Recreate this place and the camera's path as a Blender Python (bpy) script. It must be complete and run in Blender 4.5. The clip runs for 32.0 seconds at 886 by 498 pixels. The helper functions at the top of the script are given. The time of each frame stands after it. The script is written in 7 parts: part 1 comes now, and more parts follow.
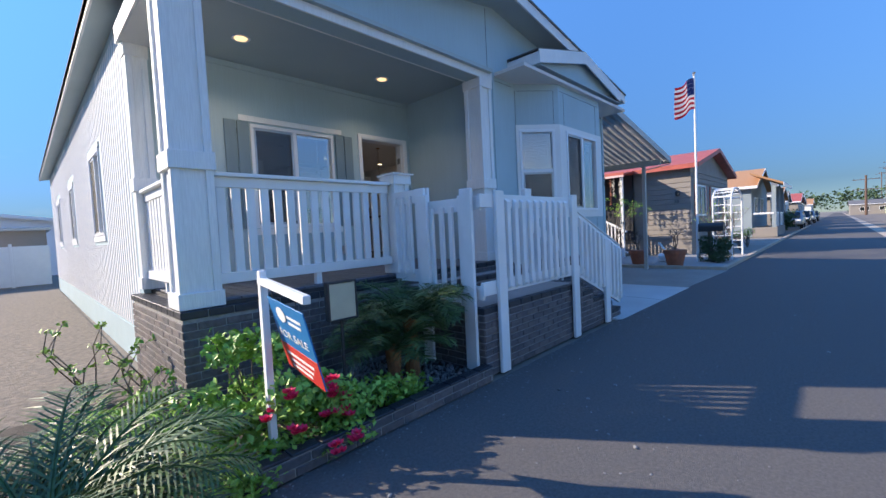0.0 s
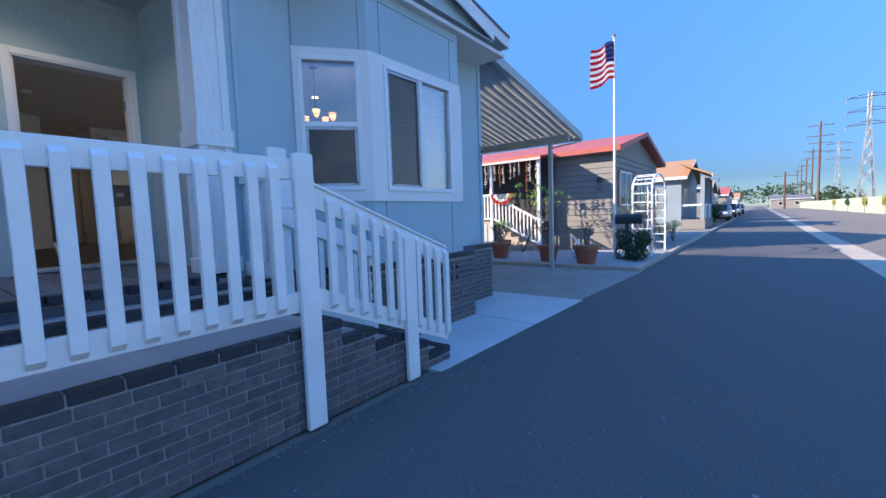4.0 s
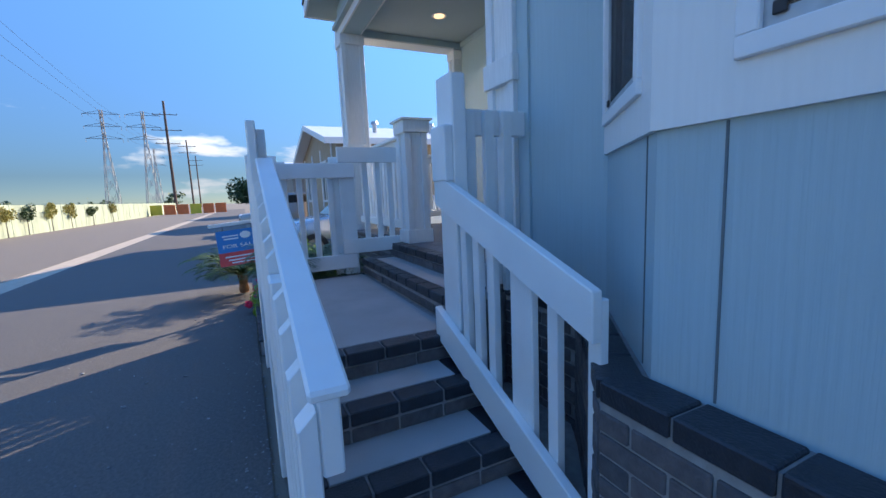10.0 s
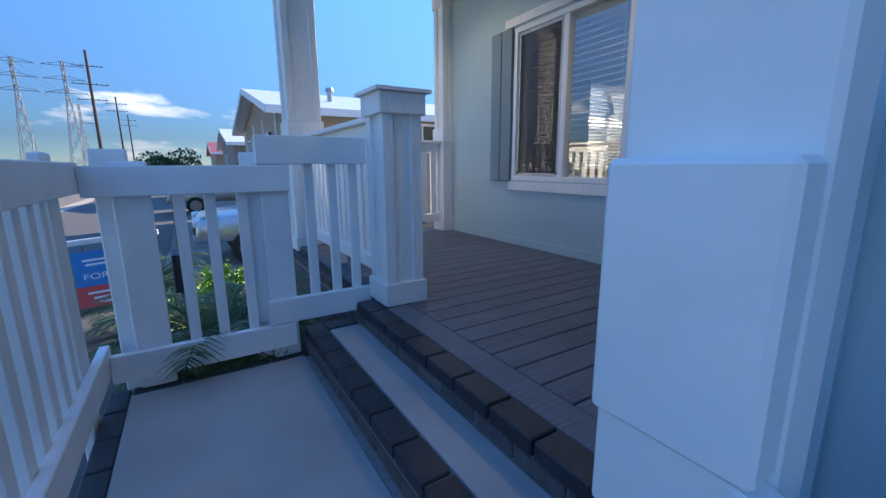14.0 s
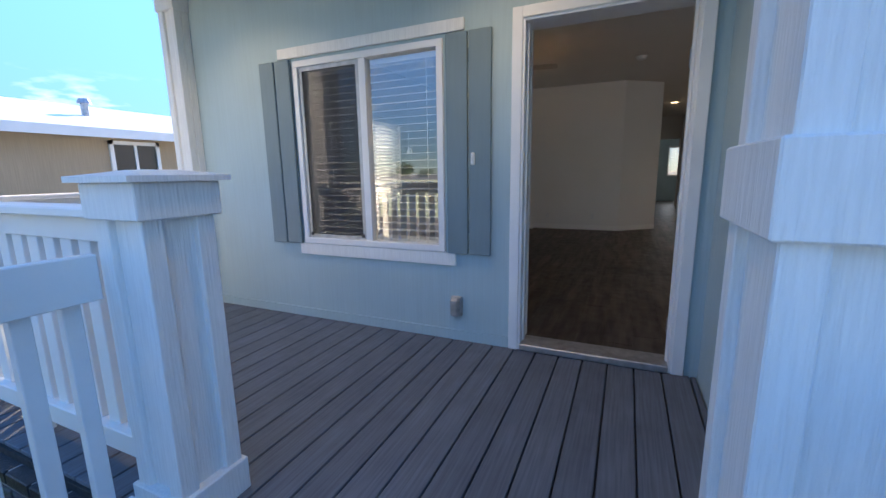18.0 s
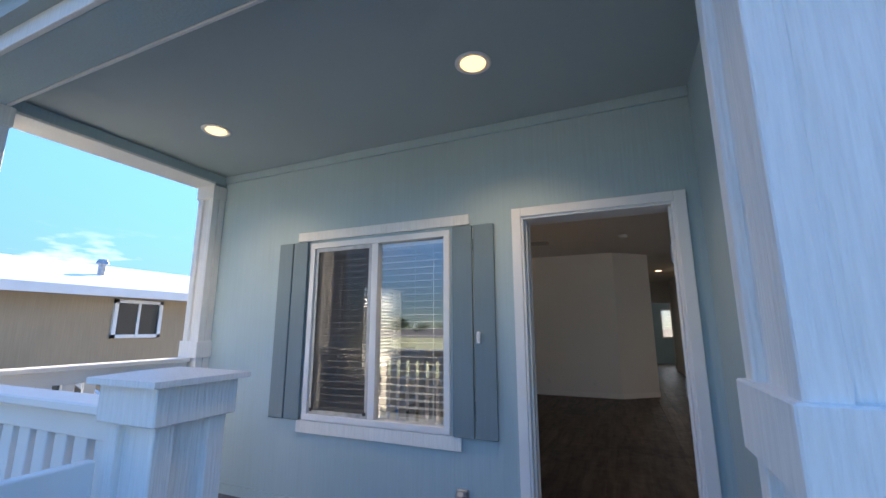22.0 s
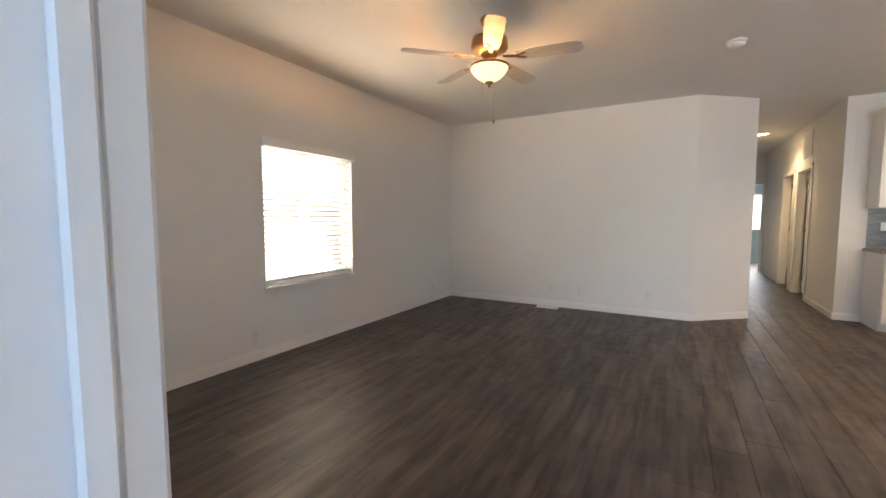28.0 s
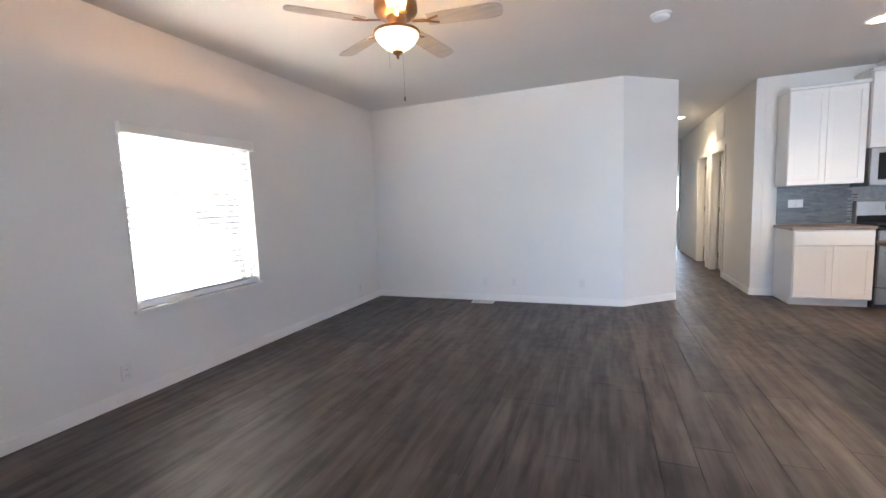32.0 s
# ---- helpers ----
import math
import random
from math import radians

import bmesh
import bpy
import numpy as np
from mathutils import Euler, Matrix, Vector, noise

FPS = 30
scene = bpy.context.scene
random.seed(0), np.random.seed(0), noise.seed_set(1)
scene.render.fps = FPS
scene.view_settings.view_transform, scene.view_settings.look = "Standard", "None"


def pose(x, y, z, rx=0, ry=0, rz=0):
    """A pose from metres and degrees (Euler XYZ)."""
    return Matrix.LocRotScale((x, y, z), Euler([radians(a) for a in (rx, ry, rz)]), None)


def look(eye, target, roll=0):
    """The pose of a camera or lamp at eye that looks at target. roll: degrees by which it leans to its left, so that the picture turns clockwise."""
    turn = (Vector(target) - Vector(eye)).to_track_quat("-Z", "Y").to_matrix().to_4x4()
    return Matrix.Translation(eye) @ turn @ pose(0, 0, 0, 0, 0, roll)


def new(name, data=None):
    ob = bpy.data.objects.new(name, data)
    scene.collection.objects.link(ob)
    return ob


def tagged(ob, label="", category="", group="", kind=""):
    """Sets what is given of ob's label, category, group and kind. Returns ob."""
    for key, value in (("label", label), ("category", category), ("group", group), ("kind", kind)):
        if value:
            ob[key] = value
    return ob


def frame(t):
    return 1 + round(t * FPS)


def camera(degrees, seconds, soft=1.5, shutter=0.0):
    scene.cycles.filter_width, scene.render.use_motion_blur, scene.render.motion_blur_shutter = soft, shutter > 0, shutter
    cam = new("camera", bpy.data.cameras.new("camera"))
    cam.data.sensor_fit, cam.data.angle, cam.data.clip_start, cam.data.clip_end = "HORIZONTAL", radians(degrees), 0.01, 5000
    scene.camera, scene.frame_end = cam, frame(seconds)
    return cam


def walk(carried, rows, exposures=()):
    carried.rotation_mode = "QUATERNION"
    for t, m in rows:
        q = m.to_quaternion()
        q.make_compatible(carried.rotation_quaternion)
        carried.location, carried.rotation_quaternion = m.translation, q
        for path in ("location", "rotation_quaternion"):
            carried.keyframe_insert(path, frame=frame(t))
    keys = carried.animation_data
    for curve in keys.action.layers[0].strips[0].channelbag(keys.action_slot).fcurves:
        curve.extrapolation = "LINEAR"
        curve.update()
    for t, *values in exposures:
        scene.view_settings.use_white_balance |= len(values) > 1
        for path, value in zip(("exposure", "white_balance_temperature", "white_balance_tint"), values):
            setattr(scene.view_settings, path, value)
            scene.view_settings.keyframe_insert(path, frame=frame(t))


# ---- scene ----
cam = camera(94.5, 32.0)
PATH = [
    (0, (0.286, 0.525, 1.422), (1.721, 1.915, 1.333), -2.9),
    (0.5, (0.532, 0.461, 1.413), (2.012, 1.803, 1.306), -3.0),
    (1, (0.849, 0.473, 1.399), (2.369, 1.767, 1.286), -3.0),
    (1.5, (1.218, 0.541, 1.377), (2.775, 1.792, 1.267), -3.0),
    (2, (1.668, 0.513, 1.348), (3.251, 1.731, 1.231), -2.9),
    (2.5, (2.154, 0.543, 1.333), (3.75, 1.742, 1.209), -2.7),
    (3, (2.631, 0.59, 1.313), (4.235, 1.778, 1.19), -2.7),
    (3.5, (3.105, 0.587, 1.365), (4.703, 1.781, 1.219), -2.2),
    (5.5, (4.999, 0.96, 1.34), (6.353, 2.421, 1.16), -3.2),
    (6, (5.461, 1.118, 1.34), (6.661, 2.708, 1.164), -3.4),
    (6.5, (5.881, 1.268, 1.356), (6.863, 3.003, 1.196), -3.4),
    (7, (6.283, 1.36, 1.386), (6.964, 3.233, 1.221), -2.9),
    (7.5, (6.648, 1.573, 1.395), (6.947, 3.544, 1.232), -2.7),
    (8, (6.927, 1.762, 1.446), (6.787, 3.745, 1.222), -3.0),
    (8.5, (7.174, 2.008, 1.409), (6.536, 3.893, 1.213), -2.6),
    (9, (7.285, 2.33, 1.42), (6.144, 3.959, 1.207), -2.1),
    (9.5, (7.35, 2.61, 1.421), (5.817, 3.872, 1.185), -2.2),
    (10, (7.29, 2.846, 1.411), (5.501, 3.698, 1.143), -2.5),
    (10.5, (7.124, 3.034, 1.424), (5.215, 3.559, 1.142), -2.5),
    (11, (7.006, 3.229, 1.438), (5.052, 3.547, 1.157), -2.2),
    (11.5, (6.795, 3.297, 1.448), (4.827, 3.513, 1.163), -1.6),
    (12, (6.498, 3.299, 1.453), (4.531, 3.531, 1.176), -1.5),
    (12.5, (6.185, 3.347, 1.543), (4.237, 3.691, 1.248), -1.2),
    (13, (6.004, 3.319, 1.572), (4.101, 3.856, 1.27), -1.8),
    (13.5, (5.83, 3.311, 1.646), (4.018, 4.088, 1.309), -0.8),
    (14, (5.648, 3.367, 1.724), (3.976, 4.39, 1.327), -0.4),
    (14.5, (5.553, 3.401, 1.788), (4.053, 4.641, 1.324), -1.0),
    (15, (5.388, 3.381, 1.882), (4.085, 4.808, 1.368), -0.6),
    (15.5, (5.304, 3.426, 1.919), (4.193, 4.993, 1.362), -1.0),
    (17.5, (4.874, 3.523, 2.105), (4.095, 5.305, 1.639), -1.2),
    (18, (4.865, 3.54, 2.117), (4.063, 5.336, 1.753), -0.9),
    (18.5, (4.861, 3.55, 2.131), (4.038, 5.356, 1.884), -0.6),
    (19, (4.864, 3.542, 2.153), (4.029, 5.355, 2.024), -0.4),
    (19.5, (4.863, 3.535, 2.166), (4.028, 5.352, 2.149), -0.3),
    (20, (4.863, 3.52, 2.183), (4.032, 5.337, 2.271), -0.1),
    (20.5, (4.865, 3.501, 2.202), (4.041, 5.313, 2.389), -0.0),
    (21, (4.856, 3.48, 2.221), (4.047, 5.288, 2.497), 0.1),
    (21.5, (4.842, 3.469, 2.243), (4.05, 5.273, 2.589), 0.1),
    (22, (4.826, 3.449, 2.269), (4.052, 5.254, 2.648), -0.1),
    (22.5, (4.795, 3.466, 2.277), (4.044, 5.289, 2.616), -0.6),
    (23, (4.734, 3.621, 2.256), (4.025, 5.477, 2.485), -1.5),
    (23.5, (4.633, 3.863, 2.165), (4.027, 5.769, 2.204), -2.2),
    (24, (4.538, 4.087, 2.084), (4.097, 6.031, 1.922), -2.4),
    (24.5, (4.376, 4.354, 2.113), (4.175, 6.321, 1.811), -2.2),
    (25, (4.401, 4.586, 2.129), (4.379, 6.56, 1.809), -2.2),
    (25.5, (4.524, 4.862, 2.222), (4.574, 6.845, 1.969), -2.6),
    (27.5, (4.723, 5.955, 2.247), (4.103, 7.852, 2.114), -0.5),
    (28, (4.59, 6.166, 2.251), (3.597, 7.895, 2.1), -0.0),
    (28.5, (4.52, 6.288, 2.261), (3.201, 7.78, 2.079), 0.0),
    (29, (4.539, 6.445, 2.284), (2.983, 7.682, 2.065), -0.4),
    (29.5, (4.511, 6.483, 2.275), (2.895, 7.636, 2.032), -1.1),
    (30, (4.448, 6.515, 2.257), (2.902, 7.761, 2.016), -1.7),
    (30.5, (4.443, 6.541, 2.245), (3.057, 7.964, 2.016), -2.3),
    (31, (4.474, 6.593, 2.263), (3.288, 8.188, 2.038), -2.4),
    (31.5, (4.507, 6.624, 2.27), (3.543, 8.363, 2.058), -2.4),
    (32, (4.53, 6.641, 2.277), (3.801, 8.493, 2.075), -2.3),
]
EXPOSURES = [(0.0, 1.77, 5900, 10), (1.0, 1.97, 5700, 10), (3.0, 2.12, 5700, 10), (6.0, 2.15, 5900, 10), (8.0, 2.37, 6300, 10), (9.5, 2.1, 6300, 10), (11.0, 1.77, 5970, 10), (13.5, 1.77, 5920, 10), (15.0, 2.25, 5920, 10), (18.0, 2.45, 6370, 10), (22.0, 2.35, 6470, 10), (24.0, 2.75, 6450, 10), (25.5, 3.3, 6450, 10), (27.4, 4.78, 7150, 10), (28.2, 4.93, 6450, 10), (29.3, 5.13, 5650, 10), (30.0, 5.08, 6050, 10), (31.0, 5.23, 5650, 10), (32.0, 5.33, 5500, 10)]
walk(cam, [(t, look(eye, target, roll)) for t, eye, target, roll in PATH], EXPOSURES)

# ---- light ----
SUN_AZ = (-0.55, 0.835)          # towards the sun, in plan
SUN_EL = 0.44
world = bpy.data.worlds.new("sky")
scene.world = world
world.use_nodes = True
wn = world.node_tree
sky = wn.nodes.new("ShaderNodeTexSky")
sky.sky_type = "NISHITA"
sky.sun_disc = False
sky.sun_elevation = SUN_EL
sky.sun_rotation = math.atan2(SUN_AZ[0], SUN_AZ[1])
sky.air_density = 1.0
sky.altitude = 3000
sky.dust_density = 0.0
sky.ozone_density = 3.5
SKY_STRENGTH = 0.145
wn.nodes["Background"].inputs["Strength"].default_value = SKY_STRENGTH
# thin clouds low over the horizon, mixed into the sky colour
geo = wn.nodes.new("ShaderNodeTexCoord")
sep = wn.nodes.new("ShaderNodeSeparateXYZ")
mapn = wn.nodes.new("ShaderNodeMapping")
mapn.inputs["Scale"].default_value = (3.2, 3.2, 12.0)
mapn.inputs["Location"].default_value = (1.3, 0.4, 0.0)
cn = wn.nodes.new("ShaderNodeTexNoise")
cn.inputs["Scale"].default_value = 2.0
cn.inputs["Detail"].default_value = 6.0
cr = wn.nodes.new("ShaderNodeMapRange")
cr.inputs["From Min"].default_value = 0.57
cr.inputs["From Max"].default_value = 0.70
band = wn.nodes.new("ShaderNodeMapRange")
band.inputs["From Min"].default_value = 0.19
band.inputs["From Max"].default_value = 0.12
side = wn.nodes.new("ShaderNodeMapRange")
side.inputs["From Min"].default_value = 0.1
side.inputs["From Max"].default_value = -0.5
mul = wn.nodes.new("ShaderNodeMath"); mul.operation = "MULTIPLY"
mul2 = wn.nodes.new("ShaderNodeMath"); mul2.operation = "MULTIPLY"
mixc = wn.nodes.new("ShaderNodeMix"); mixc.data_type = "RGBA"
mixc.inputs["B"].default_value = (10.0, 10.0, 10.2, 1)
wn.links.new(geo.outputs["Generated"], mapn.inputs["Vector"])
wn.links.new(geo.outputs["Generated"], sep.inputs[0])
wn.links.new(mapn.outputs[0], cn.inputs["Vector"])
wn.links.new(cn.outputs["Fac"], cr.inputs["Value"])
wn.links.new(sep.outputs["Z"], band.inputs["Value"])
wn.links.new(sep.outputs["X"], side.inputs["Value"])
wn.links.new(cr.outputs[0], mul.inputs[0])
wn.links.new(band.outputs[0], mul.inputs[1])
wn.links.new(mul.outputs[0], mul2.inputs[0])
wn.links.new(side.outputs[0], mul2.inputs[1])
wn.links.new(mul2.outputs[0], mixc.inputs["Factor"])
wn.links.new(sky.outputs[0], mixc.inputs["A"])
# added gradient: dims the sky towards the horizon, boosts the light from overhead
deep = wn.nodes.new("ShaderNodeMapRange")
deep.inputs["From Min"].default_value = 0.06
deep.inputs["From Max"].default_value = 0.92
deep.inputs["To Min"].default_value = 0.14
deep.inputs["To Max"].default_value = 1.30
hsv = wn.nodes.new("ShaderNodeHueSaturation")
hsv.inputs["Saturation"].default_value = 1.10
wn.links.new(sep.outputs["Z"], deep.inputs["Value"])
wn.links.new(deep.outputs[0], hsv.inputs["Value"])
wn.links.new(mixc.outputs["Result"], hsv.inputs["Color"])
wn.links.new(hsv.outputs[0], wn.nodes["Background"].inputs["Color"])

sun_data = bpy.data.lights.new("sun", "SUN")
sun_data.energy = 2.7
sun_data.angle = radians(0.5)
sun_data.color = (1.0, 0.80, 0.58)
sun = new("sun", sun_data)
h = math.hypot(*SUN_AZ)
sun.matrix_basis = look((SUN_AZ[0] / h * math.cos(SUN_EL) * 30, SUN_AZ[1] / h * math.cos(SUN_EL) * 30, math.sin(SUN_EL) * 30), (0, 0, 0))


# ---- materials ----
def mat(name, color, rough=0.6, var=0.12, scale=3.0, grain=0.0, grain_scale=(40, 40, 40), bump=0.15, bump_scale=60.0,
        metal=0.0, random_obj=0.0, dark=None, trans=0.0, spec=0.5, emit=None, emit_strength=0.0, island=False):
    m = bpy.data.materials.new(name)
    m.use_nodes = True
    nt = m.node_tree
    b = nt.nodes["Principled BSDF"]
    tc = nt.nodes.new("ShaderNodeTexCoord")
    gm = nt.nodes.new("ShaderNodeNewGeometry")
    col = nt.nodes.new("ShaderNodeRGB")
    col.outputs[0].default_value = (*color, 1)
    cur = col.outputs[0]

    def noise_fac(sc, vec, detail=4.0):
        n = nt.nodes.new("ShaderNodeTexNoise")
        n.inputs["Scale"].default_value = sc
        n.inputs["Detail"].default_value = detail
        nt.links.new(vec, n.inputs["Vector"])
        return n.outputs["Fac"]

    def scaled(fac, lo, hi, fmin=0.3, fmax=0.7):
        r = nt.nodes.new("ShaderNodeMapRange")
        r.inputs["From Min"].default_value = fmin
        r.inputs["From Max"].default_value = fmax
        r.inputs["To Min"].default_value = lo
        r.inputs["To Max"].default_value = hi
        nt.links.new(fac, r.inputs["Value"])
        return r.outputs[0]

    def value_mul(c, fac):
        h = nt.nodes.new("ShaderNodeHueSaturation")
        nt.links.new(c, h.inputs["Color"])
        nt.links.new(fac, h.inputs["Value"])
        return h.outputs[0]

    pos = gm.outputs["Position"]
    if dark is not None:
        mx = nt.nodes.new("ShaderNodeMix")
        mx.data_type = "RGBA"
        mx.inputs["B"].default_value = (*dark, 1)
        nt.links.new(cur, mx.inputs["A"])
        if random_obj or island:
            oi = nt.nodes.new("ShaderNodeObjectInfo") if not island else gm
            nt.links.new(oi.outputs["Random"] if not island else gm.outputs["Random Per Island"], mx.inputs["Factor"])
        else:
            nt.links.new(scaled(noise_fac(scale * 0.5, pos), 0, 1, 0.4, 0.62), mx.inputs["Factor"])
        cur = mx.outputs["Result"]
    if var:
        cur = value_mul(cur, scaled(noise_fac(scale, pos), 1 - var, 1 + var))
    if grain:
        mp = nt.nodes.new("ShaderNodeMapping")
        mp.inputs["Scale"].default_value = grain_scale
        nt.links.new(pos, mp.inputs["Vector"])
        gf = noise_fac(1.0, mp.outputs[0], 5.0)
        cur = value_mul(cur, scaled(gf, 1 - grain, 1 + grain, 0.35, 0.65))
    if random_obj and dark is None:
        oi = nt.nodes.new("ShaderNodeObjectInfo")
        cur = value_mul(cur, scaled(oi.outputs["Random"], 1 - random_obj, 1 + random_obj, 0, 1))
    nt.links.new(cur, b.inputs["Base Color"])
    b.inputs["Roughness"].default_value = rough
    if rough > 0.25:
        nt.links.new(scaled(noise_fac(scale * 4, pos), rough * 0.85, min(1, rough * 1.15)), b.inputs["Roughness"])
    b.inputs["Metallic"].default_value = metal
    b.inputs["Specular IOR Level"].default_value = spec
    if trans:
        b.inputs["Transmission Weight"].default_value = trans
    if emit:
        b.inputs["Emission Color"].default_value = (*emit, 1)
        b.inputs["Emission Strength"].default_value = emit_strength
    if bump:
        bp = nt.nodes.new("ShaderNodeBump")
        bp.inputs["Strength"].default_value = bump
        bp.inputs["Distance"].default_value = 0.01
        nt.links.new(gf if grain else noise_fac(bump_scale, pos), bp.inputs["Height"])
        nt.links.new(bp.outputs[0], b.inputs["Normal"])
    return m


SIDING = mat("siding_blue", (0.40, 0.515, 0.555), 0.6, 0.06, 1.2, 0.026, (75, 75, 2.2), 0.35)
SIDING_IN = mat("porch_ceiling_blue", (0.40, 0.47, 0.48), 0.65, 0.05, 1.0)
SHUTTER = mat("shutter_teal", (0.185, 0.25, 0.28), 0.5, 0.06, 2.0, 0.025, (60, 60, 4), 0.08)
WHITE = mat("painted_trim", (0.83, 0.83, 0.815), 0.5, 0.03, 3.0, 0.05, (130, 130, 7), 0.5, dark=(0.79, 0.79, 0.77))
WHITE_H = mat("painted_rail", (0.86, 0.86, 0.85), 0.42, 0.06, 5.0, bump=0.1, bump_scale=30, dark=(0.80, 0.80, 0.78))
VINYL = mat("white_vinyl", (0.82, 0.82, 0.82), 0.35, 0.03, 4.0, bump=0.0)
BRICK = mat("dark_brick", (0.088, 0.084, 0.090), 0.75, 0.25, 25.0, bump=0.6, bump_scale=120, random_obj=1, dark=(0.150, 0.128, 0.125))
BRICK_CAP = mat("cap_brick", (0.018, 0.021, 0.029), 0.45, 0.25, 25.0, bump=0.4, bump_scale=120, random_obj=1, dark=(0.030, 0.033, 0.042))
MORTAR = mat("mortar", (0.29, 0.285, 0.28), 0.9, 0.2, 20.0, bump=0.5, bump_scale=200)
MORTAR_L = mat("light_mortar", (0.36, 0.35, 0.33), 0.9, 0.2, 20.0, bump=0.5, bump_scale=200)
STEP_CONC = mat("step_concrete", (0.42, 0.42, 0.42), 0.65, 0.12, 5.0, bump=0.2, bump_scale=150, dark=(0.35, 0.355, 0.36))
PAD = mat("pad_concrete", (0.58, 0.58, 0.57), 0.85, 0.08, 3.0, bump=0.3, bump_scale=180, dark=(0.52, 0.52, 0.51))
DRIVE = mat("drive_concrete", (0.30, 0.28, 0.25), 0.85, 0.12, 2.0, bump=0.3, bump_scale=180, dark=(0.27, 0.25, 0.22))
ASPHALT = mat("asphalt", (0.128, 0.121, 0.116), 0.85, 0.25, 90.0, bump=0.7, bump_scale=220, dark=(0.100, 0.096, 0.093))
ASPHALT_OLD = mat("dusty_asphalt", (0.21, 0.18, 0.15), 0.9, 0.2, 70.0, bump=0.7, bump_scale=220, dark=(0.165, 0.145, 0.122))
GROUND = mat("dry_ground", (0.24, 0.21, 0.17), 0.95, 0.2, 4.0, bump=0.6, bump_scale=60, dark=(0.19, 0.17, 0.14))
GUTTER = mat("gutter_concrete", (0.44, 0.37, 0.29), 0.85, 0.12, 6.0, bump=0.3, bump_scale=150)
DECK = mat("composite_deck", (0.120, 0.134, 0.160), 0.65, 0.08, 4.0, 0.18, (90, 3, 90), 0.25, random_obj=0.10)
PLANK = mat("vinyl_plank", (0.062, 0.048, 0.040), 0.5, 0.22, 2.6, 0.62, (17, 1.9, 17), 0.08, random_obj=0.22)
WALL_IN = mat("interior_paint", (0.74, 0.725, 0.70), 0.75, 0.02, 1.0, bump=0.12, bump_scale=140)
CEIL_IN = mat("ceiling_paint", (0.72, 0.70, 0.67), 0.85, 0.03, 1.0, bump=0.35, bump_scale=90)
CABINET = mat("white_cabinet", (0.80, 0.79, 0.77), 0.35, 0.02, 2.0, bump=0.0)
COUNTER = mat("brown_counter", (0.23, 0.17, 0.13), 0.3, 0.3, 60.0, bump=0.0)
TILE = mat("backsplash_tile", (0.10, 0.105, 0.11), 0.25, 0.2, 40.0, bump=0.1, random_obj=0.3)
STEEL = mat("stainless", (0.36, 0.355, 0.35), 0.33, 0.05, 20.0, bump=0.0, metal=1.0)
BLACK = mat("black_glass", (0.012, 0.012, 0.013), 0.12, 0.0, bump=0.0, spec=0.25)
DARK = mat("dark_metal", (0.03, 0.03, 0.032), 0.5, 0.1, 10.0, bump=0.1)
BLIND = mat("blind_slat", (0.80, 0.79, 0.77), 0.5, 0.02, 5.0, bump=0.0)
BRONZE = mat("bronze", (0.30, 0.17, 0.09), 0.35, 0.1, 10.0, bump=0.0, metal=1.0)
BLADE = mat("fan_blade", (0.46, 0.43, 0.40), 0.45, 0.1, 5.0, 0.1, (3, 40, 40), 0.1)
SCREEN = mat("insect_screen", (0.02, 0.022, 0.025), 0.8, 0.0, bump=0.0)
ROOF = mat("shingle", (0.16, 0.155, 0.15), 0.9, 0.2, 15.0, bump=0.6, bump_scale=80)
METAL_W = mat("white_aluminium", (0.47, 0.46, 0.43), 0.45, 0.08, 3.0, bump=0.1)
# on the siding this dark colour paints the shadow gaps between sheets
JOINT = mat("siding_joint", (0.13, 0.16, 0.175), 0.8, 0.1, 8.0, bump=0.0)
TRIM = mat("smooth_trim", (0.80, 0.79, 0.765), 0.5, 0.03, 1.5, 0.015, (60, 60, 5), 0.08)
GALV = mat("galvanised", (0.45, 0.46, 0.47), 0.45, 0.2, 20.0, bump=0.1, metal=0.8)

GLASS = bpy.data.materials.new("window_glass")
GLASS.use_nodes = True
gb = GLASS.node_tree.nodes["Principled BSDF"]
gb.inputs["Base Color"].default_value = (0.88, 0.92, 0.94, 1)
gb.inputs["Transmission Weight"].default_value = 1.0
gb.inputs["Roughness"].default_value = 0.0
gb.inputs["IOR"].default_value = 2.4


# ---- helpers for building ----
BASE = {}


def thing(name, label="", category="", group="", kind="", at=(0, 0, 0)):
    ob = new(name)
    ob.empty_display_size = 0.1
    ob.matrix_basis = Matrix.Translation(at)
    BASE[ob] = Vector(at)
    return tagged(ob, label, category, group, kind)


def rel(ob, parent):
    if parent is not None:
        ob.parent = parent
        root = parent
        while root not in BASE and root.parent is not None:
            root = root.parent
        if parent in BASE:
            ob.matrix_parent_inverse = Matrix.Translation(-BASE[parent])


def part(name, bm, material, parent=None, label="", smooth=False):
    """Links a bmesh, built in world coordinates, as one mesh object under a thing or a part."""
    me = bpy.data.meshes.new(name)
    bm.normal_update()
    bm.to_mesh(me)
    bm.free()
    if smooth:
        for p in me.polygons:
            p.use_smooth = True
    me.materials.append(material)
    ob = new(name, me)
    rel(ob, parent)
    return tagged(ob, label) if label else ob


def solo(name, bm, material, label, category, group="", kind="", smooth=False):
    return tagged(part(name, bm, material, None, "", smooth), label, category, group, kind)


def setting(name, bm, material, label="", category="", smooth=False):
    return tagged(part(name, bm, material, None, "", smooth), label, category, "", "structure")


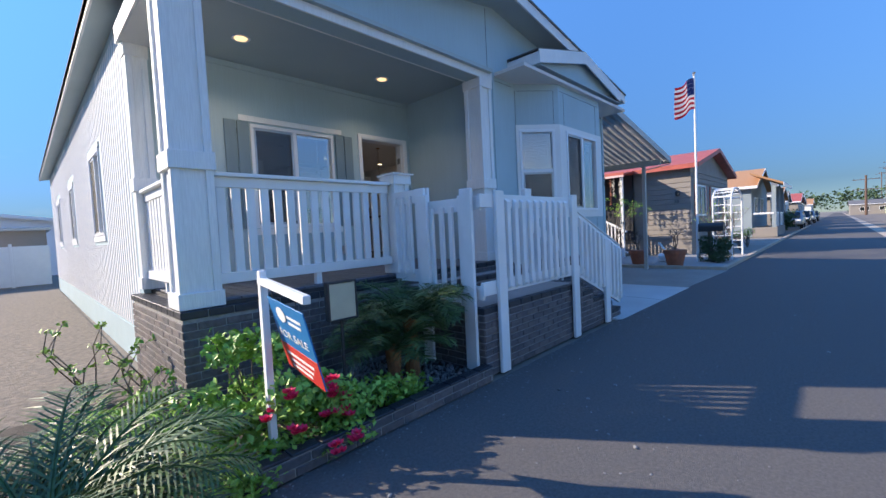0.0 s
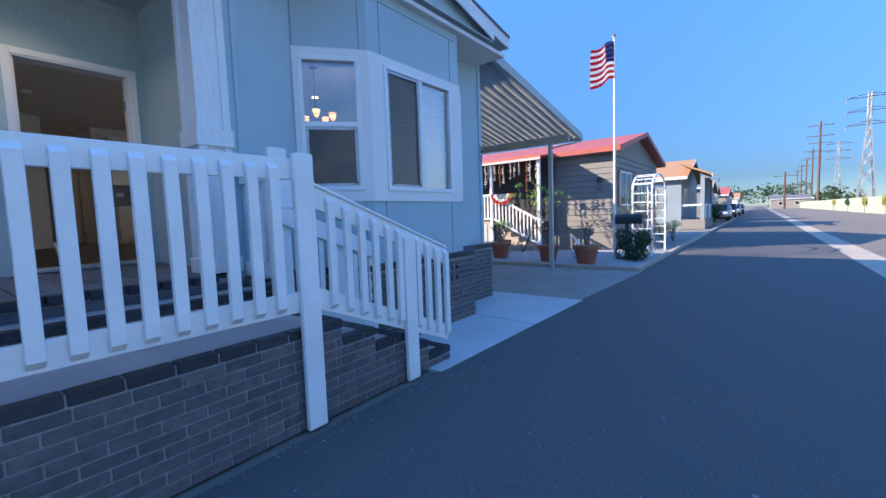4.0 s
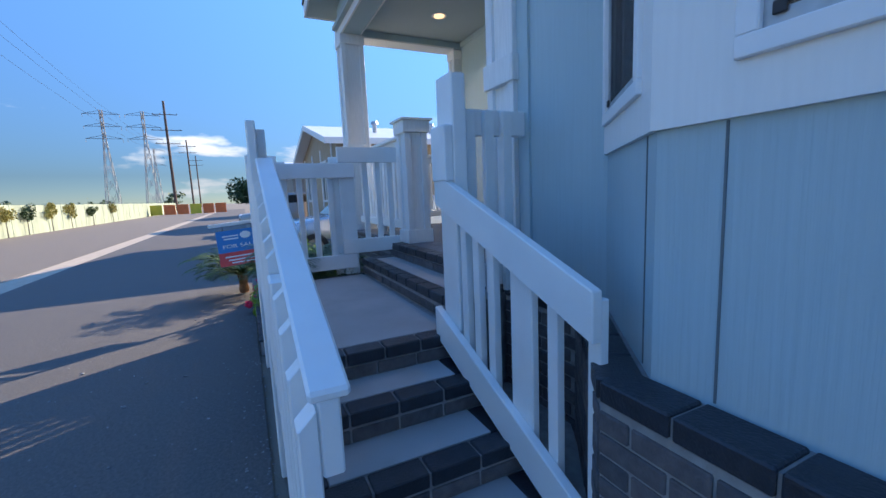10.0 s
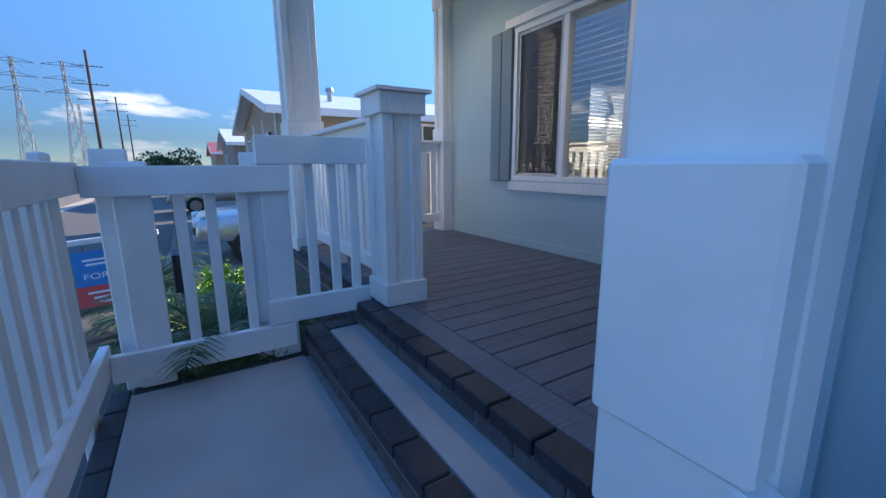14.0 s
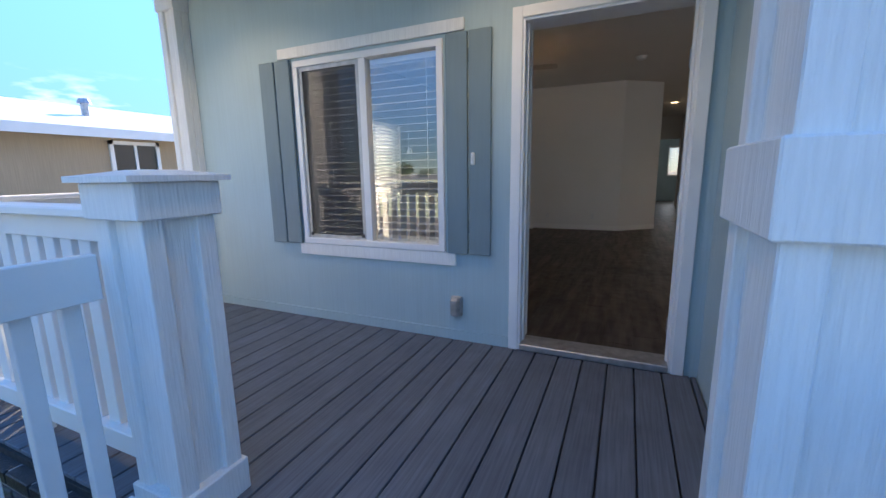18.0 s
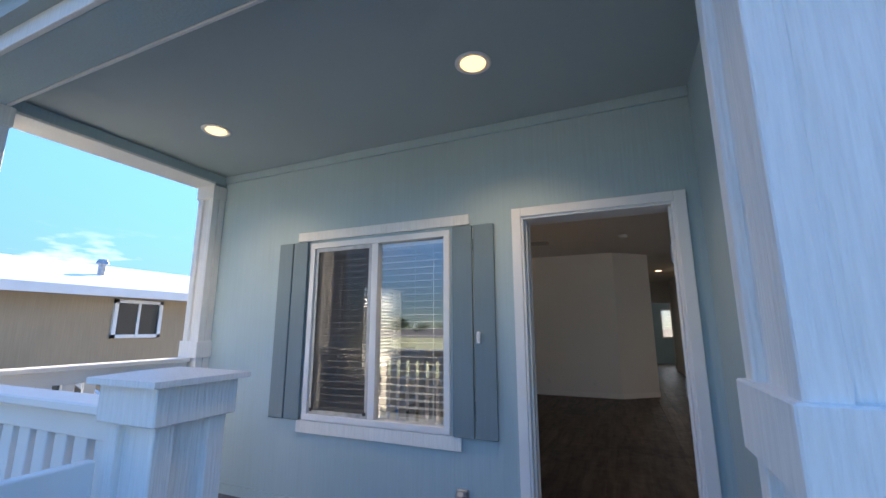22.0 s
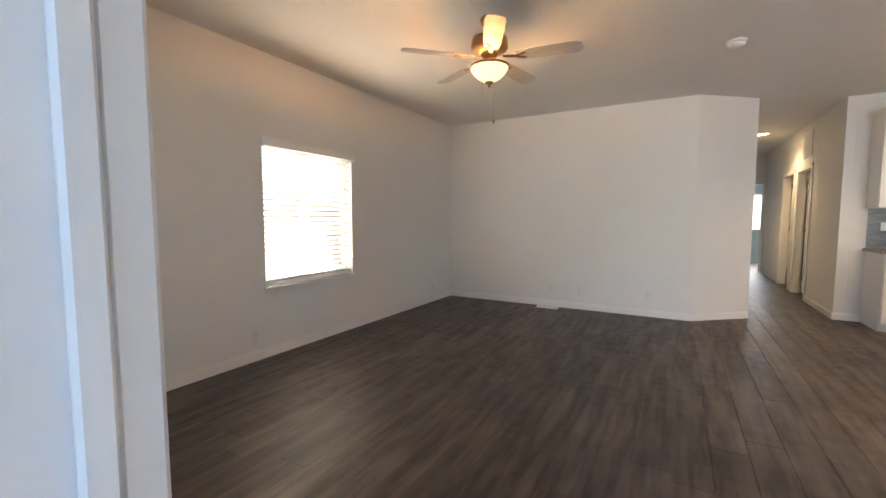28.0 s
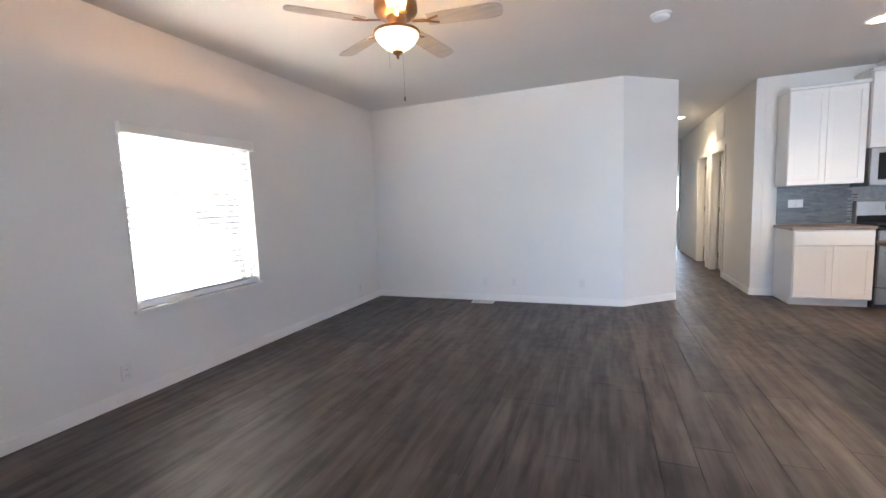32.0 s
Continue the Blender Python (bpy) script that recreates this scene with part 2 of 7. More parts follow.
def add_box(bm, x0, x1, y0, y1, z0, z1, bev=0.0, m=None):
    r = bmesh.ops.create_cube(bm, size=1.0)
    vs = r["verts"]
    t = Matrix.Translation(((x0 + x1) / 2, (y0 + y1) / 2, (z0 + z1) / 2)) @ Matrix.Diagonal((abs(x1 - x0), abs(y1 - y0), abs(z1 - z0), 1))
    bmesh.ops.transform(bm, matrix=(m @ t) if m is not None else t, verts=vs)
    if bev:
        es = list({e for v in vs for e in v.link_edges})
        bmesh.ops.bevel(bm, geom=es, offset=bev, segments=1, affect="EDGES", profile=0.5)
    return bm


def box(x0, x1, y0, y1, z0, z1, bev=0.0, m=None):
    return add_box(bmesh.new(), x0, x1, y0, y1, z0, z1, bev, m)


def boxes(*rows, bev=0.0):
    bm = bmesh.new()
    for r in rows:
        add_box(bm, *r, bev=bev)
    return bm


def beam(a, b, w, d, bev=0.004, roll=0.0, bm=None):
    """A bar of section w (sideways) x d (upwards) from a to b."""
    a, b = Vector(a), Vector(b)
    bm = bm or bmesh.new()
    v = b - a
    q = v.to_track_quat("Y", "Z").to_matrix().to_4x4()
    m = Matrix.Translation((a + b) / 2) @ q @ Matrix.Rotation(roll, 4, "Y")
    return add_box(bm, -w / 2, w / 2, -v.length / 2, v.length / 2, -d / 2, d / 2, bev, m)


def prism(poly, z0, z1, bev=0.0):
    """A flat polygon (list of x, y) drawn up from z0 to z1."""
    bm = bmesh.new()
    lo = [bm.verts.new((x, y, z0)) for x, y in poly]
    hi = [bm.verts.new((x, y, z1)) for x, y in poly]
    n = len(poly)
    bm.faces.new(list(reversed(lo)))
    bm.faces.new(hi)
    for i in range(n):
        bm.faces.new((lo[i], lo[(i + 1) % n], hi[(i + 1) % n], hi[i]))
    bmesh.ops.recalc_face_normals(bm, faces=bm.faces)
    if bev:
        bmesh.ops.bevel(bm, geom=list(bm.edges), offset=bev, segments=1, affect="EDGES", profile=0.5)
    return bm


def slab(pts, vec, bm=None):
    """A polygon of 3D points, thickened by vec."""
    bm = bm or bmesh.new()
    v = Vector(vec)
    lo = [bm.verts.new(p) for p in pts]
    hi = [bm.verts.new(Vector(p) + v) for p in pts]
    n = len(pts)
    fs = [bm.faces.new(list(reversed(lo))), bm.faces.new(hi)]
    for i in range(n):
        fs.append(bm.faces.new((lo[i], lo[(i + 1) % n], hi[(i + 1) % n], hi[i])))
    bmesh.ops.recalc_face_normals(bm, faces=fs)
    return bm


def rod(a, b, r0, r1=None, seg=10, bm=None, caps=True):
    a, b = Vector(a), Vector(b)
    bm = bm or bmesh.new()
    v = b - a
    m = Matrix.Translation((a + b) / 2) @ v.to_track_quat("Z", "Y").to_matrix().to_4x4()
    bmesh.ops.create_cone(bm, cap_ends=caps, segments=seg, radius1=r0, radius2=r0 if r1 is None else r1, depth=v.length, matrix=m)
    return bm


def lathe(profile, center, seg=20, axis=None, bm=None):
    """Rings of (radius, height) about a vertical axis through center."""
    bm = bm or bmesh.new()
    cx, cy, cz = center
    rings = []
    for r, z in profile:
        rings.append([bm.verts.new((cx + r * math.cos(2 * math.pi * i / seg), cy + r * math.sin(2 * math.pi * i / seg), cz + z)) for i in range(seg)])
    for a, b in zip(rings, rings[1:]):
        for i in range(seg):
            bm.faces.new((a[i], a[(i + 1) % seg], b[(i + 1) % seg], b[i]))
    bm.faces.new(list(reversed(rings[0])))
    bm.faces.new(rings[-1])
    bmesh.ops.recalc_face_normals(bm, faces=bm.faces)
    return bm


def walled(a, b, z0, z1, thick, holes=()):
    """An upright wall along the line a-b (its outer face), thickened to the left of a->b, with rectangular holes (s0, s1, z0, z1)."""
    a, b = Vector((*a, 0)), Vector((*b, 0))
    d = (b - a).normalized()
    n = Vector((-d.y, d.x, 0))
    L = (b - a).length
    ss = sorted({0.0, L, *[v for h in holes for v in h[:2]]})
    zs = sorted({z0, z1, *[v for h in holes for v in h[2:]]})
    bm = bmesh.new()
    for s0, s1 in zip(ss, ss[1:]):
        run = None
        for za, zb in [*zip(zs, zs[1:]), (None, None)]:
            inside = za is not None and not any(h[0] - 1e-6 < (s0 + s1) / 2 < h[1] and h[2] < (za + zb) / 2 < h[3] for h in holes)
            if inside:
                run = (run[0], zb) if run else (za, zb)
            if (not inside) and run:
                p, q = a + d * s0, a + d * s1
                slab([(p.x, p.y, run[0]), (q.x, q.y, run[0]), (q.x, q.y, run[1]), (p.x, p.y, run[1])], n * thick, bm)
                run = None
    return bm


def shared(name, mesh, material, parent, m, label=""):
    ob = new(name, mesh)
    rel(ob, parent)
    ob.matrix_basis = m
    return tagged(ob, label) if label else ob


MESHES = {}


def block_mesh(w, d, hgt, material, bev=0.003):
    key = (round(w, 3), round(d, 3), round(hgt, 3), material.name, bev)
    if key not in MESHES:
        bm = box(-w / 2, w / 2, -d / 2, d / 2, -hgt / 2, hgt / 2, bev)
        me = bpy.data.meshes.new("block")
        bm.to_mesh(me)
        bm.free()
        me.materials.append(material)
        MESHES[key] = me
    return MESHES[key]
PLANK_REST = mat("vinyl_plank_far", (0.059, 0.044, 0.035), 0.5, 0.14, 2.0, 0.5, (14, 1.5, 14), 0.10, dark=(0.042, 0.031, 0.025), island=True)


# ---- levels and lines of the plan ----
DZ, LZ, FZ = 0.945, 0.665, 0.975          # deck, landing, room floor
S1 = 0.81                                  # the step between landing and deck
CZ, PZ = 3.715, 3.712                        # room ceiling, porch ceiling
XL, XR = 1.22, 9.40                        # outer faces of the side walls
YF, YP, YB = 4.28, 6.11, 21.0              # front wall, porch wall, back wall
RIDGE, RZ, SLOPE = 5.45, 4.72, 0.17        # ridge line, underside height at the ridge, fall per metre
BAY = [(5.975, YF), (6.56, 3.815), (8.15, 3.815), (8.755, YF)]

# ---- ground ----
setting("ground", box(-900, 1200, -900, 900, -0.5, -0.02), GROUND, "dry bare ground reaching to the horizon", "ground")
setting("road", box(-90, 400, -1.15, 2.84, -0.2, 0.0), ASPHALT, "dark patched asphalt road", "road")
setting("road_far_lane", box(-90, 400, -9.3, -1.75, -0.2, 0.0), ASPHALT_OLD, "dusty asphalt beyond the gutter", "road")
setting("gutter", box(-90, 400, -1.75, -1.15, -0.2, -0.004), GUTTER, "pale concrete drainage gutter along the road", "gutter")
setting("pavement_pad", prism([(6.3, 2.80), (9.75, 2.74), (9.75, 4.6), (6.3, 4.6)], -0.1, 0.008), PAD, "pale concrete pad beside the road", "pavement")
setting("pad_joint", slab([(8.204, 3.68, 0.0085), (8.104, 2.78, 0.0085), (8.116, 2.78, 0.0085), (8.216, 3.68, 0.0085)], (0, 0, 0.001)), JOINT, "dark control joint in the concrete pad", "joint")
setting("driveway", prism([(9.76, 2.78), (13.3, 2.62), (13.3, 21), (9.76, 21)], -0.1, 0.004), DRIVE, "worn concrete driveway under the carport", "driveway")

# ---- house shell ----
WIN_P = (2.50, 3.74, 1.58, 2.96)           # porch window: x0 x1 z0 z1
DOOR = (4.27, 5.15, FZ, 2.985)
WIN_L = (8.555, 9.712, 1.617, 2.938)          # side window: y0 y1 z0 z1
setting("wall_porch", walled((XL, YP), (5.30, YP), 0.3, 4.0, 0.13,
        [(WIN_P[0] - XL, WIN_P[1] - XL, WIN_P[2], WIN_P[3]), (DOOR[0] - XL, DOOR[1] - XL, 0.3, DOOR[3])]), SIDING, "pale blue wood-grain siding wall behind the porch", "wall")
setting("wall_porch_side", walled((5.30, 6.30), (5.30, YF), 0.3, 4.0, 0.13), SIDING, "pale blue siding wall at the side of the porch", "wall")
setting("wall_front_1", walled((5.435, YF), BAY[0], 0.2, 4.0, 0.13), SIDING, "pale blue siding wall beside the bay", "wall")
setting("wall_front_2", walled(BAY[3], (XR, YF), 0.2, 4.0, 0.13), SIDING, "pale blue siding wall beside the carport", "wall")
holes_l = [(YB - y1, YB - y0, z0, z1) for y0, y1, z0, z1 in (WIN_L, (12.9, 13.9, 1.62, 2.85), (17.2, 18.2, 1.62, 2.85))]
setting("wall_left", walled((XL, YB), (XL, YP + 0.131), 0.25, 4.0, 0.13, holes_l), SIDING, "pale blue grooved siding side wall", "wall")
setting("wall_right", walled((XR, YF + 0.131), (XR, YB), 0.25, 4.0, 0.13), SIDING, "pale blue siding side wall under the carport", "wall")
setting("wall_back", walled((XR, YB), (XL, YB), 0.25, 4.0, 0.13, [(XR - 7.16, XR - 6.18, 1.88, 2.95)]), SIDING, "pale blue siding back wall", "wall")
BZ0, BZ1 = 1.657, 2.985
BWIN = [(0.057, 0.655), (0.193, 1.378), (0.105, 0.70)]
for i, (a, b) in enumerate(zip(BAY, BAY[1:])):
    s0, s1 = BWIN[i]
    setting("wall_bay_%d" % (i + 1), walled(a, b, 0.2, 4.0, 0.12, [(s0, s1, BZ0, BZ1)]), SIDING, "pale blue siding wall of the bay window", "wall")
setting("ceiling_porch", box(XL, 5.30, YF - 0.1, YP, PZ, PZ + 0.05), SIDING_IN, "blue-grey painted porch ceiling", "ceiling")
# ribs of the grooved side wall, shorter ones over and under the windows
def rib_mesh(h_):
    me = bpy.data.meshes.new("rib")
    rb0 = box(-0.005, 0, -0.04, 0.04, 0, h_, 0.003)
    rb0.to_mesh(me)
    rb0.free()
    return me


ribs = {hh: rib_mesh(hh) for hh in (3.45, 1.02, 0.70)}
for k in range(98):
    y = YP + 0.24 + k * 0.15
    by_window = any(a - 0.12 < y < b + 0.12 for a, b in ((WIN_L[0], WIN_L[1]), (12.9, 13.9), (17.2, 18.2)))
    for hh, z in ((1.02, 0.45), (0.70, 3.09)) if by_window else ((3.45, 0.45),):
        shared("rib", ribs[hh], SIDING, bpy.data.objects["wall_left"], Matrix.Translation((XL - 0.0005, y, z)))
# gable over porch and bay: front face above the openings
gz = lambda x: RZ - SLOPE * abs(x - RIDGE)
setting("gable", slab([(XL, YF - 0.02, 3.72), (XR, YF - 0.02, 3.72), (XR, YF - 0.02, gz(XR)), (RIDGE, YF - 0.02, RZ), (XL, YF - 0.02, gz(XL))], (0, 0.1, 0)), SIDING, "pale blue siding gable", "wall")
# roof
EL, ER, YE = 0.95, 9.67, 3.86
roof = thing("roof", "low-pitched gable roof with white fascia and grey shingles", "roof", kind="structure")
for nm, x0, x1 in (("roof_slope", RIDGE, EL), ("roof_slope", RIDGE, ER)):
    part(nm, slab([(x0, YE + 0.02, RZ + 0.03), (x1, YE + 0.02, gz(x1) + 0.03), (x1, YB + 0.3, gz(x1) + 0.03), (x0, YB + 0.3, RZ + 0.03)], (0, 0, 0.14)), ROOF, roof)
    part("soffit", slab([(x0, YE + 0.03, RZ), (x1, YE + 0.03, gz(x1)), (x1, YB + 0.3, gz(x1)), (x0, YB + 0.3, RZ)], (0, 0, 0.02)), SIDING_IN, roof, "blue-grey soffit")
    part("rake_fascia", slab([(x0, YE, RZ - 0.01), (x1, YE, gz(x1) - 0.01), (x1, YE, gz(x1) + 0.15), (x0, YE, RZ + 0.15)], (0, 0.025, 0)), WHITE, roof)
    part("eave_fascia", slab([(x1, YE + 0.025, gz(x1) - 0.01), (x1, YB + 0.3, gz(x1) - 0.01), (x1, YB + 0.3, gz(x1) + 0.15), (x1, YE + 0.025, gz(x1) + 0.15)], (0.025 if x1 < RIDGE else -0.025, 0, 0)), WHITE, roof)
    part("rake_shingles", slab([(x0, YE - 0.02, RZ + 0.15), (x1, YE - 0.02, gz(x1) + 0.15), (x1, YE + 0.3, gz(x1) + 0.15), (x0, YE + 0.3, RZ + 0.15)], (0, 0, 0.03)), ROOF, roof)

# ---- room shell ----
WY = 12.017                                  # far wall of the room
setting("floor_base", boxes((XL + 0.13, 5.44, YP + 0.14, YB - 0.13, FZ - 0.2, FZ - 0.008), (5.44, XR - 0.13, YF + 0.14, YB - 0.13, FZ - 0.2, FZ - 0.008)), DARK, "dark subfloor", "floor")
setting("ceiling_room", boxes((XL + 0.13, 5.44, YP + 0.14, YB - 0.13, CZ, CZ + 0.05), (5.44, XR - 0.13, YF - 0.55, YB - 0.13, CZ, CZ + 0.05)), CEIL_IN, "white textured ceiling", "ceiling")
XI = XL + 0.145
setting("wall_room_left", walled((XI - 0.012, WY), (XI - 0.012, YP + 0.145), FZ - 0.01, CZ, -0.012, [(WY - WIN_L[1], WY - WIN_L[0], WIN_L[2], WIN_L[3])]), WALL_IN, "white painted interior wall with a window", "wall")
setting("wall_room_front", walled((XL + 0.14, YP + 0.131), (5.43, YP + 0.131), FZ - 0.01, CZ, 0.044,
        [(WIN_P[0] - XL - 0.14, WIN_P[1] - XL - 0.14, WIN_P[2], WIN_P[3]), (DOOR[0] - XL - 0.14, DOOR[1] - XL - 0.14, FZ - 0.01, DOOR[3])]), WALL_IN, "white painted interior wall beside the door", "wall")
setting("wall_room_far", box(XI - 0.014, 4.752, WY, WY + 0.1, FZ - 0.01, CZ), WALL_IN, "white painted far wall of the room", "wall")
setting("wall_angled", prism([(4.752, WY), (5.394, 12.552), (5.394, 12.69), (4.752, WY + 0.14)], FZ, CZ), WALL_IN, "white angled wall leading to the hallway", "wall")
setting("wall_hall_left", box(5.294, 5.394, 12.695, 18.4, FZ, CZ), WALL_IN, "white hallway wall", "wall")
setting("wall_hall_right", walled((6.31, 13.0), (6.31, 18.3), FZ, CZ, -0.1, [(1.35, 2.15, FZ, 3.02), (2.45, 3.25, FZ, 3.02)]), WALL_IN, "white hallway wall with two doorways", "wall")
setting("wall_hall_end", walled((5.395, 18.3), (XR - 0.16, 18.3), FZ, CZ, 0.1, [(0.08, 0.88, FZ, 3.04)]), WALL_IN, "white wall at the end of the hallway", "wall")
setting("wall_kitchen", box(6.411, XR - 0.14, 13.0, 13.1, FZ, CZ), WALL_IN, "white kitchen wall", "wall")
setting("wall_rooms", boxes((8.2, 8.3, 13.102, 18.29, FZ, CZ), (6.42, 8.19, 15.26, 15.34, FZ, CZ)), WALL_IN, "white partition walls of the back rooms", "wall")
setting("wall_room_right", box(XR - 0.16, XR - 0.135, YF + 0.2, 13.0, FZ, CZ), WALL_IN, "white interior side wall", "wall")
setting("floor_boards", boxes((XI, 5.44, YP + 0.145, YB - 0.14, FZ - 0.0075, FZ - 0.001), (5.44, XR - 0.16, YF + 0.14, YB - 0.14, FZ - 0.0075, FZ - 0.001)), PLANK, "dark brown vinyl plank floor", "floor")


# ---- porch: masonry cores ----
setting("porch_base", box(1.13, 3.31, 4.20, YP, 0, 0.885), MORTAR, "dark brick base of the porch", "wall")
setting("porch_base_rear", box(3.31, 5.30, 4.15, YP, 0, 0.90), MORTAR, "dark brick base behind the steps", "wall")
setting("landing", prism([(3.30, 2.945), (5.37, 2.945), (5.37, 3.86), (3.30, 3.86)], 0, LZ - 0.012), MORTAR, "brick landing core", "landing")
setting("step_core", box(3.30, 5.34, 3.862, 4.149, 0, S1 - 0.012), MORTAR, "brick core of the upper step", "steps")
setting("landing_slab", box(3.36, 5.265, 3.022, 3.825, LZ - 0.012, LZ - 0.002, 0.003), STEP_CONC, "smooth grey concrete landing", "landing")
setting("step_slab", box(3.42, 5.335, 3.965, 4.145, S1 - 0.012, S1 - 0.002, 0.003), STEP_CONC, "smooth grey concrete step", "steps")
STAIRS = [(5.37, 5.68, 0.532), (5.68, 6.0, 0.399), (6.0, 6.31, 0.266), (6.31, 6.62, 0.133)]
for i, (x0, x1, z) in enumerate(STAIRS):
    setting("stair_%d" % (i + 1), box(x0, x1, 2.945, 3.80, 0, z - 0.012), MORTAR, "brick-edged concrete stair tread", "stairs")
    setting("stair_slab_%d" % (i + 1), box(x0 + 0.002, x1 - 0.105, 3.022, 3.70, z - 0.012, z - 0.001, 0.003), STEP_CONC, "smooth grey concrete tread", "stairs")
setting("stair_side_wall", prism([(5.38, 3.801), (6.33, 3.801), (6.33, 3.86), (5.90, 4.14), (5.38, 4.14)], 0, 0.30), MORTAR, "low brick edge beside the stairs", "stairs")
SKIRT = [(5.36, 4.155), (5.92, 4.155), (6.50, 3.69), (8.21, 3.69), (8.81, 4.155), (9.45, 4.155)]
SKIRT_IN = [(5.36, YF - 0.001), (5.975, YF - 0.001), (6.56, 3.814), (8.15, 3.814), (8.755, YF - 0.001), (9.45, YF - 0.001)]
bm_ = bmesh.new()
lo_, hi_ = [[(bm_.verts.new((*a, z)), bm_.verts.new((*b, z))) for a, b in zip(SKIRT, SKIRT_IN)] for z in (0.0, 0.872)]
for k_ in range(5):
    bm_.faces.new((hi_[k_][0], hi_[k_ + 1][0], hi_[k_ + 1][1], hi_[k_][1]))
    bm_.faces.new((lo_[k_][0], lo_[k_ + 1][0], hi_[k_ + 1][0], hi_[k_][0]))
    bm_.faces.new((lo_[k_][1], hi_[k_][1], hi_[k_ + 1][1], lo_[k_ + 1][1]))
bm_.faces.new((lo_[0][0], hi_[0][0], hi_[0][1], lo_[0][1]))
bm_.faces.new((lo_[5][0], lo_[5][1], hi_[5][1], hi_[5][0]))
bmesh.ops.recalc_face_normals(bm_, faces=bm_.faces)
setting("bay_skirt", bm_, MORTAR, "dark brick skirt of the house", "wall")
setting("skirt_side", box(XL - 0.005, XL + 0.1, YP + 0.13, YB, -0.02, 0.42), SIDING, "pale blue skirting panel along the side wall", "wall")


# ---- columns ----
def column(x0, x1, y0, y1, z0, z1, band, label, category, name="porch_column", cap=True):
    t = thing(name, label, category, at=((x0 + x1) / 2, (y0 + y1) / 2, z0))
    i = 0.022
    part("shaft", box(x0 + i, x1 - i, y0 + i, y1 - i, z0, z1 - 0.002), WHITE, t)
    w = 0.062
    for ax, bx_ in ((x0, x0 + w), (x1 - w, x1)):
        for ay, by_ in ((y0, y0 + w), (y1 - w, y1)):
            part("corner_board", box(ax, bx_, ay, by_, z0 + 0.006, z1 - 0.004, 0.003), WHITE, t)
    part("base_trim", box(x0 - 0.015, x1 + 0.015, y0 - 0.015, y1 + 0.015, z0, z0 + 0.13, 0.004), WHITE, t)
    for zb in band:
        part("band", box(x0 - 0.016, x1 + 0.016, y0 - 0.016, y1 + 0.016, zb, zb + 0.145, 0.004), WHITE, t)
    if cap:
        part("capital", box(x0 - 0.012, x1 + 0.012, y0 - 0.012, y1 + 0.012, z1 - 0.13, z1 - 0.001, 0.004), WHITE, t)
    return t


column(1.135, 1.445, 4.235, 4.545, DZ - 0.05, 3.62, (2.015,), "white boxed porch column standing on the brick corner", "column")
column(5.065, 5.335, 4.25, 4.56, DZ, 3.62, (2.015,), "white boxed porch column beside the steps", "column")
column(1.20, 1.40, 5.98, YP - 0.001, DZ, 3.60, (2.015,), "white boxed half column against the porch wall", "column", "half_column")

newel = column(3.37, 3.60, 4.255, 4.485, DZ, 2.01, (), "white boxed newel post with a flat grey-white cap", "post", "newel_post", cap=False)
part("cap_fascia", box(3.35, 3.62, 4.235, 4.505, 1.995, 2.105, 0.004), WHITE, newel)
bmc = bmesh.new()
lo = [bmc.verts.new(p) for p in ((3.325, 4.21, 2.106), (3.645, 4.21, 2.106), (3.645, 4.53, 2.106), (3.325, 4.53, 2.106))]
md = [bmc.verts.new(p) for p in ((3.325, 4.21, 2.124), (3.645, 4.21, 2.124), (3.645, 4.53, 2.124), (3.325, 4.53, 2.124))]
hi = [bmc.verts.new(p) for p in ((3.44, 4.32, 2.142), (3.53, 4.32, 2.142), (3.53, 4.42, 2.142), (3.44, 4.42, 2.142))]
for a, b in ((lo, md), (md, hi)):
    for i in range(4):
        bmc.faces.new((a[i], a[(i + 1) % 4], b[(i + 1) % 4], b[i]))
bmc.faces.new(hi)
bmc.faces.new(list(reversed(lo)))
bmesh.ops.recalc_face_normals(bmc, faces=bmc.faces)
part("cap", bmc, WHITE, newel, "flat weathered cap")

# header beams of the porch
hb = thing("porch_header", "white header beam over the porch opening", "beam", kind="structure", at=(3.2, 4.4, 3.62))
part("beam", box(1.10, 5.345, 4.265, 4.505, 3.62, 3.715, 0.004), SIDING, hb)
part("trim_board", box(1.09, 5.36, 4.24, 4.264, 3.615, 3.80, 0.003), WHITE, hb)
part("inner_trim", box(1.46, 5.06, 4.506, 4.525, 3.615, 3.66, 0.003), WHITE, hb)
sb = thing("side_header", "blue-grey header beam with a white lower edge at the side of the porch", "beam", kind="structure", at=(1.25, 5.3, 3.6))
part("beam", box(1.17, 1.40, 4.506, YP - 0.002, 3.62, 3.708, 0.004), SIDING, sb)
part("trim_board", box(1.145, 1.169, 4.506, YP - 0.002, 3.60, 3.80, 0.003), WHITE, sb)
part("edge_trim", box(1.17, 1.425, 4.526, 5.975, 3.598, 3.619, 0.003), WHITE, sb)
setting("crown_trim", box(1.405, 5.298, YP - 0.02, YP - 0.001, PZ - 0.07, PZ - 0.002), SIDING, "blue trim board under the porch ceiling", "trim")
setting("base_trim_porch", boxes((1.405, 4.185, YP - 0.015, YP - 0.001, DZ + 0.002, DZ + 0.075)), SIDING, "pale blue trim board along the deck", "trim")


